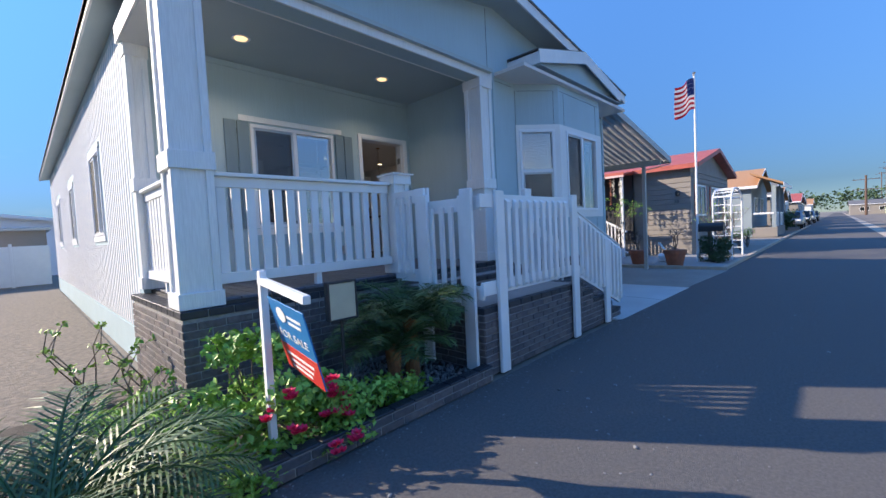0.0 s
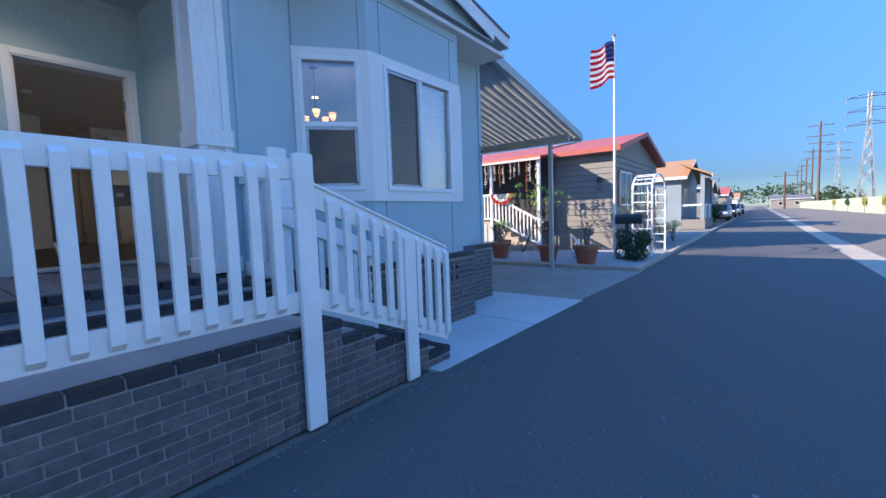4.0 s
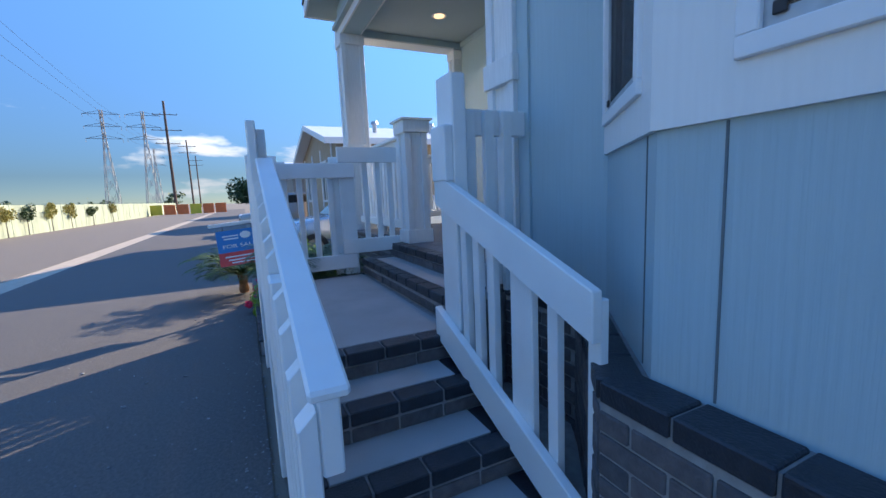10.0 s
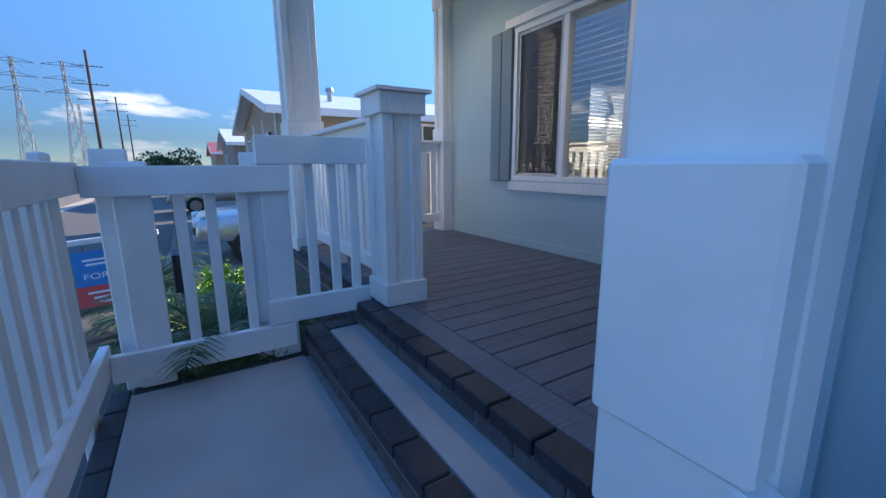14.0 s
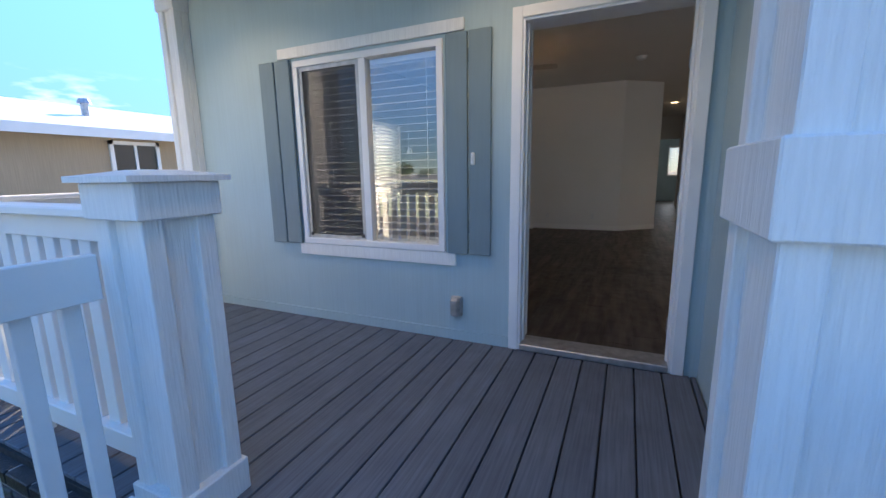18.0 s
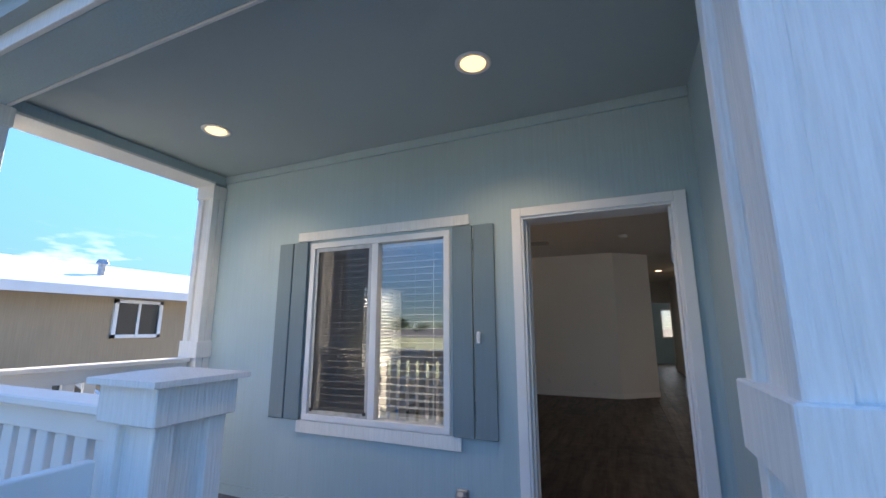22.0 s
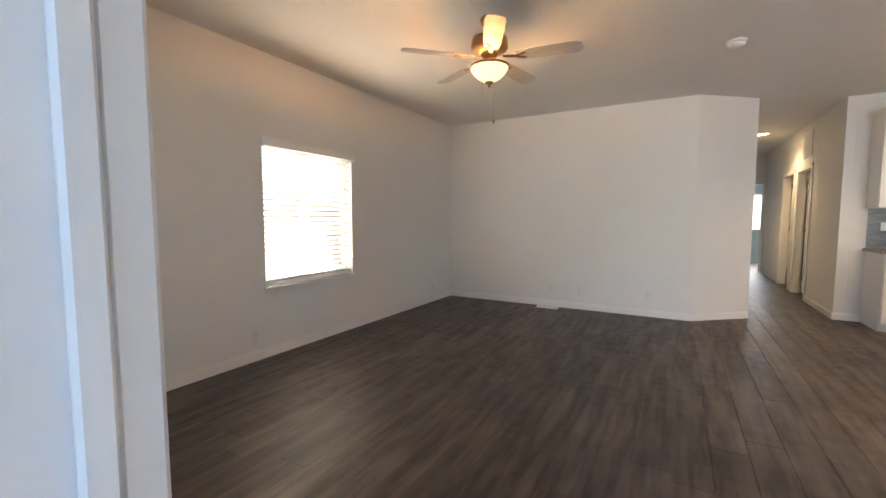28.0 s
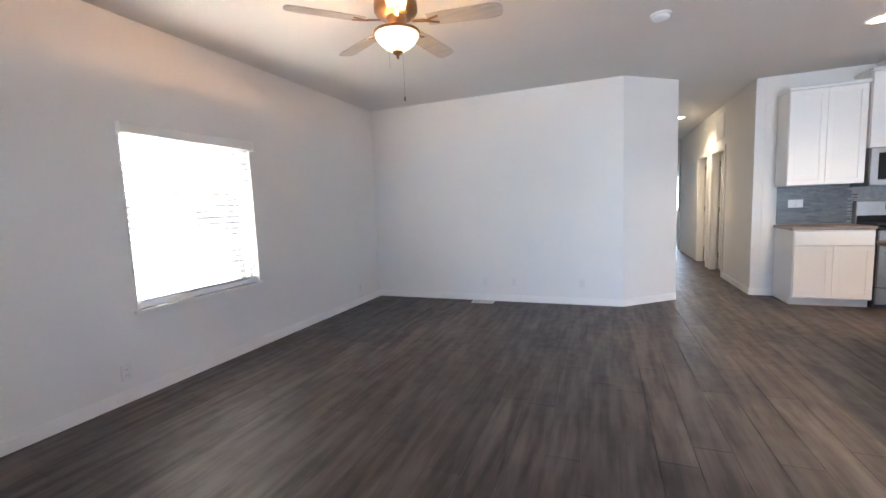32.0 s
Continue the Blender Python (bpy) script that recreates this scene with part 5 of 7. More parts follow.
# ---- houses of the street ----
def house(label, x0, x1, y0, y1, wz, rz, body, roofm, fascia, name="neighbour_house", over=0.35, windows=()):
    t = thing(name, label, "house", at=((x0 + x1) / 2, (y0 + y1) / 2, 0))
    w = part("wall", box(x0, x1, y0, y1, 0, wz), body, t)
    xm = (x0 + x1) / 2
    part("gable", slab([(x0, y0 + 0.002, wz), (x1, y0 + 0.002, wz), (xm, y0 + 0.002, rz - 0.03)], (0, 0.08, 0)), body, t)
    sl = (rz - wz) / (xm - x0)
    for s, xe in ((-1, x0 - over), (1, x1 + over)):
        ze = wz - sl * over
        part("roof_slope", slab([(xm, y0 - over, rz), (xe, y0 - over, ze), (xe, y1 + over, ze), (xm, y1 + over, rz)], (0, 0, 0.10)), roofm, t)
        part("rake_board", slab([(xm, y0 - over - 0.02, rz - 0.06), (xe, y0 - over - 0.02, ze - 0.06), (xe, y0 - over - 0.02, ze + 0.11), (xm, y0 - over - 0.02, rz + 0.11)], (0, 0.018, 0)), fascia, t)
        part("eave_board", slab([(xe, y0 - over, ze - 0.06), (xe, y1 + over, ze - 0.06), (xe, y1 + over, ze + 0.11), (xe, y0 - over, ze + 0.11)], (0.02 * s, 0, 0)), fascia, t)
    part("skirting", boxes((x0 - 0.02, x1 + 0.02, y0 - 0.02, y1 + 0.02, 0, 0.6)), body, t)
    for side, a, b, z0, z1 in windows:
        m = Matrix.Translation((0, y0, 0)) if side == "f" else (Matrix(((0, -1, 0, x1), (1, 0, 0, 0), (0, 0, 1, 0), (0, 0, 0, 1))) if side == "r" else Matrix(((0, 1, 0, x0), (1, 0, 0, 0), (0, 0, 1, 0), (0, 0, 0, 1))))
        wd = part("window", boxes((a, b, -0.05, -0.001, z0, z0 + 0.07), (a, b, -0.05, -0.001, z1 - 0.07, z1), (a, a + 0.07, -0.05, -0.001, z0, z1), (b - 0.07, b, -0.05, -0.001, z0, z1), ((a + b) / 2 - 0.025, (a + b) / 2 + 0.025, -0.04, -0.001, z0, z1)), VINYL, t, "white-framed window")
        wd.data.transform(m)
        part("pane", box(a + 0.06, b - 0.06, -0.02, -0.0005, z0 + 0.06, z1 - 0.06, 0, m), CARDARK, wd)
    return t


h2 = house("beige lap-sided mobile home with a red metal roof", 18.2, 25.4, 4.6, 20, 3.45, 4.3, BEIGE, REDROOF, REDROOF, windows=(("f", 19.0, 20.6, 1.5, 2.75), ("f", 21.6, 23.0, 1.5, 2.75)))
for x_ in (18.82, 20.66, 21.42, 23.06):
    part("shutter", box(x_, x_ + 0.14, 4.56, 4.599, 1.5, 2.75, 0.005), REDROOF, h2, "dark red shutter")
z = 0.62
while z < 3.35:
    part("lap_board", box(18.165, 18.199, 4.56, 6.6, z, z + 0.185, 0.006), BEIGE, h2)
    part("lap_board", box(18.2, 25.4, 4.565, 4.599, z, z + 0.185, 0.006), BEIGE, h2) if z < 1.4 or z > 2.8 else None
    z += 0.2
pr = thing("neighbour_porch", "covered side porch with white railing and hanging garlands", "porch", at=(17.4, 9, 0))
part("roof", slab([(18.2, 6.5, 3.45), (16.6, 6.5, 3.22), (16.6, 17, 3.22), (18.2, 17, 3.45)], (0, 0, 0.06)), REDROOF, pr)
part("fascia", box(16.56, 16.6, 6.45, 17, 3.14, 3.32), REDROOF, pr)
part("roof_edge", box(16.535, 16.559, 6.45, 17, 3.14, 3.215, 0.003), PINKTRIM, pr, "pale pink trim strip")
part("floor", box(16.75, 18.15, 8.4, 17, 0.98, 1.09), GUTTER, pr)
part("skirt", box(16.735, 16.75, 8.4, 17, 0.02, 1.0), METAL_W, pr)
y = 8.45
while y < 16.9:
    part("skirt_rib", box(16.715, 16.7345, y, y + 0.07, 0.02, 1.0, 0.004), METAL_W, pr)
    y += 0.24
for k in range(5):
    part("step", box(16.85, 18.1, 8.37 - 0.3 * (k + 1), 8.37 - 0.3 * k, 0.02, 0.88 - 0.18 * k, 0.006), GUTTER, pr)
# near-black sheet before the beige wall, its colour stands for the porch shade
part("back_wall", box(18.0, 18.16, 6.65, 17, 0.62, 3.4), DARK, pr, "near-black wall sheet standing for the shade behind the porch")
for y in (6.55, 8.42, 10.6, 12.6, 14.6):
    part("post", box(16.68, 16.78, y, y + 0.1, 0.02, 3.2, 0.004), VINYL, pr)
part("rail", box(16.7, 16.76, 8.53, 17, 2.03, 2.10, 0.004), VINYL, pr)
part("lower_rail", box(16.7, 16.76, 8.53, 17, 1.17, 1.23, 0.004), VINYL, pr)
y = 8.62
while y < 16.8:
    part("baluster", box(16.71, 16.75, y, y + 0.05, 1.231, 2.029, 0.003), VINYL, pr)
    y += 0.135
part("stair_rail", beam((16.73, 8.42, 2.06), (16.73, 6.45, 1.02), 0.05, 0.08), VINYL, pr)
part("stair_rail", beam((16.73, 8.42, 1.2), (16.73, 6.45, 0.2), 0.05, 0.06), VINYL, pr)
for i in range(13):
    yy = 8.28 - i * 0.14
    part("baluster", box(16.71, 16.75, yy, yy + 0.045, 1.17 - i * 0.071, 1.98 - i * 0.074, 0.003), VINYL, pr)
for i in range(22):
    y = 6.62 + i * 0.205 + 0.05 * math.sin(i * 2.3)
    ga = thing("hanging_garland", "string of small shells and ornaments hanging from the porch eave", "garland", "garlands of the porch", at=(16.62, y, 3.1))
    rng = random.Random(300 + i)
    L_ = rng.uniform(0.45, 1.05) if i != 0 else 1.85
    bm = bmesh.new()
    k = 0
    while k * 0.06 < L_:
        s = (0.028 + 0.03 * ((k * 0.06) % 0.36) / 0.36) * rng.uniform(0.8, 1.25)
        m = Matrix.Translation((16.60 + rng.uniform(-0.02, 0.02), y + rng.uniform(-0.02, 0.02), 3.13 - k * 0.06)) @ Euler((rng.uniform(-0.6, 0.6), rng.uniform(-0.6, 0.6), 0)).to_matrix().to_4x4() @ Matrix.Diagonal((1, 1, 0.42, 1))
        bmesh.ops.create_icosphere(bm, subdivisions=1, radius=s, matrix=m)
        k += 1
    tagged(part("beads", bm, (SHELL, SHELL, TERRA, SHELL, GALV)[i % 5], ga), kind="stuff")
    part("cord", rod((16.60, y, 3.16), (16.60, y, 3.13 - L_), 0.006, None, 6), TWIG, ga)
bn = thing("bunting", "half-round red, white and blue bunting on the porch railing", "bunting", at=(16.65, 8.0, 2.08))
for r0, r1, m_ in ((0.0, 0.21, FLAG_B), (0.21, 0.33, FLAG_W), (0.33, 0.45, FLAG_R)):
    bm = bmesh.new()
    k = 16
    va = [[bm.verts.new((16.62 - 0.015 * math.sin(i * 2.4), 8.0 + r * math.cos(math.pi + math.pi * i / k), 2.08 + 0.85 * r * math.sin(math.pi + math.pi * i / k))) for i in range(k + 1)] for r in (max(r0, 0.01), r1)]
    for i in range(k):
        bm.faces.new((va[0][i], va[0][i + 1], va[1][i + 1], va[1][i]))
    bmesh.ops.solidify(bm, geom=list(bm.faces), thickness=0.006)
    cb_ = part("cloth_band", bm, m_, bn)
    if m_ is FLAG_B:
        for i in range(9):
            bm = bmesh.new()
            bmesh.ops.create_circle(bm, cap_ends=True, segments=5, radius=0.018, matrix=Matrix.Translation((16.598, 7.84 + 0.08 * (i % 5) + (0.04 if i > 4 else 0), 2.04 - 0.07 * (i // 5))) @ Matrix.Rotation(radians(90), 4, "Y"))
            part("star", bm, FLAG_W, cb_)
o = new("house_number", letters("58", 0.16, DARK, Matrix(((0, 0, -1, 18.15), (-1, 0, 0, 5.05), (0, 1, 0, 2.05), (0, 0, 0, 1))), 0.004))
tagged(o, "small dark house number on the beige siding", "number")
wl = thing("wall_lamp", "small dark lamp on the beige siding", "lamp", at=(18.1, 5.0, 2.4))
part("backplate", box(18.13, 18.164, 4.94, 5.06, 2.34, 2.5, 0.004), DARK, wl)
part("lantern", lathe([(0.03, 0), (0.07, 0.03), (0.08, 0.16), (0.02, 0.22)], (18.06, 5.0, 2.3), 10), DARK, wl)

setting("gravel_bed", prism([(13.34, 2.78), (18.6, 2.72), (18.15, 4.6), (16.7, 7.3), (16.7, 14), (13.34, 14)], -0.05, 0.035), GRAVEL_W, "white gravel bed in front of the neighbouring house", "ground")
setting("bed_kerb", boxes((13.22, 13.34, 2.66, 14, -0.05, 0.09), (13.34, 60, 2.66, 2.78, -0.05, 0.09), bev=0.008), GUTTER, "low concrete kerb of the gravel bed", "kerb")
setting("neighbour_drive", prism([(18.6, 2.78), (30.5, 2.78), (30.5, 6), (25.6, 4.5), (18.2, 4.55)], -0.05, 0.02), DRIVE, "concrete parking strip", "driveway")


def flagpole():
    t = thing("flagpole", "white flagpole with a waving striped flag", "flagpole", at=(15.36, 3.77, 0.03))
    part("pole", rod((15.36, 3.77, 0.03), (15.36, 3.77, 5.92), 0.038, 0.026, 12), VINYL, t)
    part("finial", lathe([(0.0, 0), (0.04, 0.02), (0.05, 0.06), (0.0, 0.1)], (15.36, 3.77, 5.92), 12), STEEL, t)
    part("crossbar", box(15.2, 15.44, 3.76, 3.78, 5.86, 5.89), VINYL, t)
    # cloth: hoist at the pole, flying towards the house, drooping
    W_, H_ = 1.15, 0.95

    def pt(u, v):
        x_ = 15.33 - u * W_ * 0.86
        y_ = 3.77 + 0.07 * math.sin(u * 7 + v) * u + 0.25 * u
        z_ = 5.80 - v * H_ - 0.42 * u + 0.05 * math.sin(u * 6)
        return (x_, y_, z_)

    def patch(u0, u1, v0, v1, m_, nm, off=0.0):
        bm = bmesh.new()
        nu, nv = max(2, int((u1 - u0) * 16)), 2
        g = [[bm.verts.new(Vector(pt(u0 + (u1 - u0) * i / nu, v0 + (v1 - v0) * j / nv)) + Vector((0, off, 0))) for j in range(nv + 1)] for i in range(nu + 1)]
        for i in range(nu):
            for j in range(nv):
                bm.faces.new((g[i][j], g[i + 1][j], g[i + 1][j + 1], g[i][j + 1]))
        bmesh.ops.solidify(bm, geom=list(bm.faces), thickness=0.004 + abs(off) * 2)
        return part(nm, bm, m_, t)

    for i in range(13):
        patch(0.42 if i < 7 else 0.0, 1.0, i / 13, (i + 1) / 13, FLAG_R if i % 2 == 0 else FLAG_W, "stripe")
    c_ = patch(0.0, 0.42, 0.0, 7 / 13, FLAG_B, "canton")
    for i in range(5):
        for j in range(4):
            for off in (-0.008, 0.008):
                p = Vector(pt(0.05 + i * 0.08, 0.05 + j * 0.13)) + Vector((0, off, 0))
                bm = bmesh.new()
                bmesh.ops.create_circle(bm, cap_ends=True, segments=5, radius=0.02, matrix=Matrix.Translation(p) @ UP)
                part("star", bm, FLAG_W, c_)


flagpole()
mb = thing("mailbox", "dark grey metal mailbox on a post", "mailbox", at=(15.35, 3.45, 0.03))
part("post", box(15.31, 15.39, 3.41, 3.49, 0.03, 0.98, 0.004), TWIG, mb)
bm = bmesh.new()
pr_ = [(-0.16, 0.0), (0.16, 0.0), (0.16, 0.14)] + [(0.16 * math.cos(a * math.pi / 8), 0.14 + 0.13 * math.sin(a * math.pi / 8)) for a in range(1, 8)] + [(-0.16, 0.14)]
ra, rb_ = [[bm.verts.new((15.35 + u, y, 0.98 + v)) for u, v in pr_] for y in (3.05, 3.72)]
for i in range(len(pr_)):
    bm.faces.new((ra[i], ra[(i + 1) % len(pr_)], rb_[(i + 1) % len(pr_)], rb_[i]))
bm.faces.new(ra)
bm.faces.new(rb_)
bmesh.ops.recalc_face_normals(bm, faces=bm.faces)
part("body", bm, DARK, mb)
bu = thing("round_bush", "dense dark green clipped bush under the mailbox", "bush", at=(15.1, 3.4, 0.03))
bmf = leafcloud((15.15, 3.35, 0.45), (0.55, 0.5, 0.48), 2600, 0.07, 91, shell=0.7)
part("foliage", bmf, HEDGE, bu)
part("stems", rod((15.15, 3.35, 0.03), (15.15, 3.35, 0.5), 0.05, 0.03, 8), TWIG, bu)

ar = thing("garden_arbor", "white tubular garden arbor overgrown with bare vines", "arbor", at=(17.2, 3.2, 0))
for y in (3.0, 3.5):
    for x_ in (16.2, 18.2):
        part("leg", rod((x_, y, 0.03), (x_, y, 1.95), 0.028, None, 8), VINYL, ar)
    bm = bmesh.new()
    pts = [Vector((17.2 - math.cos(math.pi * i / 10) * 1.0, y, 1.95 + math.sin(math.pi * i / 10) * 0.42)) for i in range(11)]
    for a, b in zip(pts, pts[1:]):
        rod(a, b, 0.028, None, 8, bm)
    part("arch", bm, VINYL, ar)
for i in range(8):
    z = 0.3 + i * 0.25
    for x_ in (16.2, 18.2):
        part("rung", rod((x_, 3.0, z), (x_, 3.5, z), 0.016, None, 6), VINYL, ar)
for i in range(1, 10):
    p = pts[i]
    part("rung", rod((p.x, 3.0, p.z), (p.x, 3.5, p.z), 0.016, None, 6), VINYL, ar)


def bare_plant(name, label, base, h, spread, n, seed, leafy=0, group=""):
    t = thing(name, label, "plant", group, at=base)
    rng = random.Random(seed)
    bm, lf = bmesh.new(), bmesh.new()

    def grow(p, d, L, r, lev):
        q = p + d * L
        rod(p, q, r, r * 0.7, 5, bm, False)
        if leafy and lev >= 2:
            leafcloud(tuple(q), (0.12, 0.12, 0.1), leafy, 0.06, rng.randrange(9999), bm=lf)
        if lev < 3:
            for _ in range(rng.choice((2, 2, 3))):
                nd = (d + Vector((rng.uniform(-1, 1), rng.uniform(-1, 1), rng.uniform(-0.2, 0.6))) * spread).normalized()
                grow(q, nd, L * rng.uniform(0.6, 0.9), r * 0.65, lev + 1)

    for _ in range(n):
        grow(Vector(base), Vector((rng.uniform(-0.5, 0.5), rng.uniform(-0.5, 0.5), 1)).normalized(), h / 3, 0.02, 0)
    part("twig_clump", bm, TWIG, t)
    if leafy:
        part("leaves", lf, LEAF, t)
    return t


def pot(x_, y_, r, h, label):
    t = thing("flower_pot", label, "pot", "pots by the driveway", at=(x_, y_, 0.035))
    part("body", lathe([(r * 0.68, 0), (r * 0.95, h * 0.8), (r * 0.95, h * 0.8), (r * 0.88, h * 0.8), (r * 0.6, 0.05)], (x_, y_, 0.035), 20), TERRA, t)
    part("rim", lathe([(r * 0.9, h * 0.78), (r * 1.05, h * 0.78), (r * 1.05, h), (r * 0.9, h)], (x_, y_, 0.035), 20), TERRA, t)
    part("soil", lathe([(0.0, h * 0.88), (r * 0.89, h * 0.88), (r * 0.89, h * 0.91), (0.0, h * 0.92)], (x_, y_, 0.035), 16), SOIL, t)


for x_, y_, r, h, k in ((14.49, 6.86, 0.30, 0.46, 1), (13.75, 4.02, 0.30, 0.48, 2), (14.13, 5.17, 0.28, 0.44, 3), (16.2, 7.75, 0.28, 0.42, 4), (15.6, 8.9, 0.3, 0.42, 5)):
    pot(x_, y_, r, h, "terracotta flower pot holding a bare branching plant")
    bare_plant("potted_plant", "bare branching plumeria in a terracotta pot", (x_, y_, h), 0.75, 0.75, 3, 500 + k, 4 if k > 3 else 0, "potted plants")
bare_plant("arbor_vine", "bare tangled vine climbing the white arbor", (16.3, 3.25, 0.03), 1.9, 0.7, 6, 610, 1)
bare_plant("arbor_vine", "bare tangled vine climbing the white arbor", (18.1, 3.25, 0.03), 1.7, 0.7, 5, 611, 1)
bare_plant("porch_tree", "small leafy tree beside the neighbouring porch", (16.25, 7.0, 0.03), 2.5, 0.5, 3, 612, 16)
bare_plant("low_shrub", "thin leafless shrub along the kerb", (20.5, 3.4, 0.02), 0.9, 0.9, 5, 613, 2)
bare_plant("low_shrub", "thin leafless shrub along the kerb", (22.4, 3.4, 0.02), 0.9, 0.9, 5, 614, 3)
sw = thing("swan_planter", "white swan-shaped garden planter", "planter", at=(15.0, 4.6, 0.035))
part("body", lathe([(0.05, 0), (0.22, 0.05), (0.27, 0.2), (0.22, 0.28), (0.0, 0.26)], (15.05, 4.6, 0.035), 18), VINYL, sw)
part("neck", beam((15.25, 4.6, 0.25), (14.92, 4.8, 0.68), 0.07, 0.07, 0.02), VINYL, sw)

h3 = house("grey mobile home with a tan shingle roof and porch", 33.5, 41.5, 4.6, 16, 3.3, 4.6, BLUEH, ORANGE, VINYL, windows=(("f", 34.6, 36.2, 1.4, 2.6), ("f", 37.5, 39.0, 1.4, 2.6), ("l", 6.0, 7.4, 1.4, 2.6)))
p3 = thing("far_porch", "railed porch in front of the grey home", "porch", at=(36, 4.2, 0))
part("floor", box(33.4, 38.5, 3.3, 4.55, 0, 0.6), BEIGE, p3)
part("roof", slab([(33.0, 2.95, 3.25), (39, 2.95, 3.25), (39, 4.6, 4.0), (33, 4.6, 4.0)], (0, 0, 0.12)), ORANGE, p3)
part("fascia", box(33.0, 39, 2.92, 2.95, 3.12, 3.36), VINYL, p3)
for x_ in (33.45, 35.8, 38.3):
    part("post", box(x_, x_ + 0.22, 3.35, 3.57, 0.6, 3.25), BLUEH, p3)
part("rail", box(33.5, 38.4, 3.4, 3.46, 1.45, 1.55), VINYL, p3)
for i in range(32):
    part("baluster", box(33.6 + i * 0.15, 33.66 + i * 0.15, 3.41, 3.45, 0.62, 1.45), VINYL, p3)
part("side_rail", box(33.42, 33.48, 3.46, 4.5, 1.45, 1.55), VINYL, p3)
FAR = ((46, 53, BEIGE, ROOF), (57, 65, TAN, ORANGE), (69, 76, VINYL, ROOF), (80, 88, BEIGE, REDROOF), (93, 101, BLUEH, ROOF), (106, 114, TAN, ROOF), (119, 127, VINYL, ORANGE), (133, 141, BEIGE, ROOF))
for i, (xa, xb_, bmat, rm) in enumerate(FAR):
    house("distant mobile home along the road with a low roof", xa, xb_, 4.8 + (i % 3) * 0.4, 16, 3.1, 4.3, bmat, rm, VINYL, "far_house", windows=(("f", xa + 1.2, xa + 2.8, 1.4, 2.6), ("f", xa + 4.4, xa + 6.0, 1.4, 2.6), ("l", 6.5, 8.0, 1.4, 2.6)))
house("distant low building closing the end of the road", 175, 200, -12, -2, 3.0, 4.4, BEIGE, ROOF, VINYL, "far_house", windows=(("l", -10.0, -8.0, 1.0, 2.2), ("l", -6.0, -4.0, 1.0, 2.2)))
for i, x_ in enumerate((42.6, 44.4, 54.4, 55.8, 66.5, 78, 90, 104)):
    hd = thing("front_hedge", "dark green garden shrubs beside the road", "hedge", "hedges along the road", at=(x_, 3.7, 0))
    part("foliage", leafcloud((x_, 3.8, 0.8), (1.1, 0.9, 0.95), 500, 0.22, 700 + i), HEDGE, hd)


# ---- a parked car, simple but with its main parts ----
def car(label, m, paint, L=4.5, W=1.8, H=1.6, name="parked_car"):
    t = thing(name, label, "car")
    prof = [(-L / 2, 0.45), (-L / 2 + 0.05, 0.85), (-L * 0.22, 1.0), (-L * 0.08, H), (L * 0.32, H), (L * 0.46, 1.02), (L / 2, 0.95), (L / 2, 0.45)]
    bm = bmesh.new()
    sides = []
    for s, k in ((-1, 1), (1, 1)):
        sides.append([bm.verts.new((x_, s * W / 2 * (0.86 if z > 1.1 else 1.0), z)) for x_, z in prof])
    n_ = len(prof)
    for i in range(n_):
        bm.faces.new((sides[0][i], sides[0][(i + 1) % n_], sides[1][(i + 1) % n_], sides[1][i]))
    bm.faces.new(sides[0])
    bm.faces.new(list(reversed(sides[1])))
    bmesh.ops.recalc_face_normals(bm, faces=bm.faces)
    bmesh.ops.bevel(bm, geom=list(bm.edges), offset=0.06, segments=2, affect="EDGES", profile=0.6)
    bm.transform(m)
    part("body", bm, paint, t, smooth=True)
    part("windscreen", slab([m @ Vector(v) for v in ((-L * 0.215, -W * 0.40, 1.03), (-L * 0.215, W * 0.40, 1.03), (-L * 0.092, W * 0.37, H - 0.08), (-L * 0.092, -W * 0.37, H - 0.08))], m.to_3x3() @ Vector((-0.015, 0, 0.012))), CARDARK, t)
    for s in (-1, 1):
        part("side_window", slab([m @ Vector(v) for v in ((-L * 0.16, s * W * 0.455, 1.08), (-L * 0.06, s * W * 0.435, H - 0.1), (L * 0.30, s * W * 0.435, H - 0.1), (L * 0.40, s * W * 0.455, 1.08))], m.to_3x3() @ Vector((0, s * 0.05, 0))), CARDARK, t)
        part("headlight", box(-L / 2 - 0.01, -L / 2 + 0.14, s * W * 0.36 - 0.16, s * W * 0.36 + 0.16, 0.72, 0.86, 0.02, m), VINYL, t)
        part("mirror", box(-L * 0.16, -L * 0.12, s * W * 0.52 - 0.08, s * W * 0.52 + 0.08, 1.05, 1.18, 0.03, m), paint, t)
        for x_ in (-L * 0.31, L * 0.30):
            c = m @ Vector((x_, s * (W / 2 - 0.1), 0.32))
            ax = m.to_3x3() @ Vector((0, s * 0.11, 0))
            wh = part("wheel", rod(c - ax, c + ax, 0.32, None, 20), RUBBER, t)
            part("rim", rod(c + ax * 0.9, c + ax * 1.08, 0.2, None, 14), STEEL, wh)
    part("grille", box(-L / 2 - 0.012, -L / 2 + 0.05, -0.45, 0.45, 0.55, 0.72, 0.01, m), DARK, t)
    part("plate", box(-L / 2 - 0.02, -L / 2, -0.16, 0.16, 0.42, 0.52, 0.002, m), FLAG_W, t)
    return t


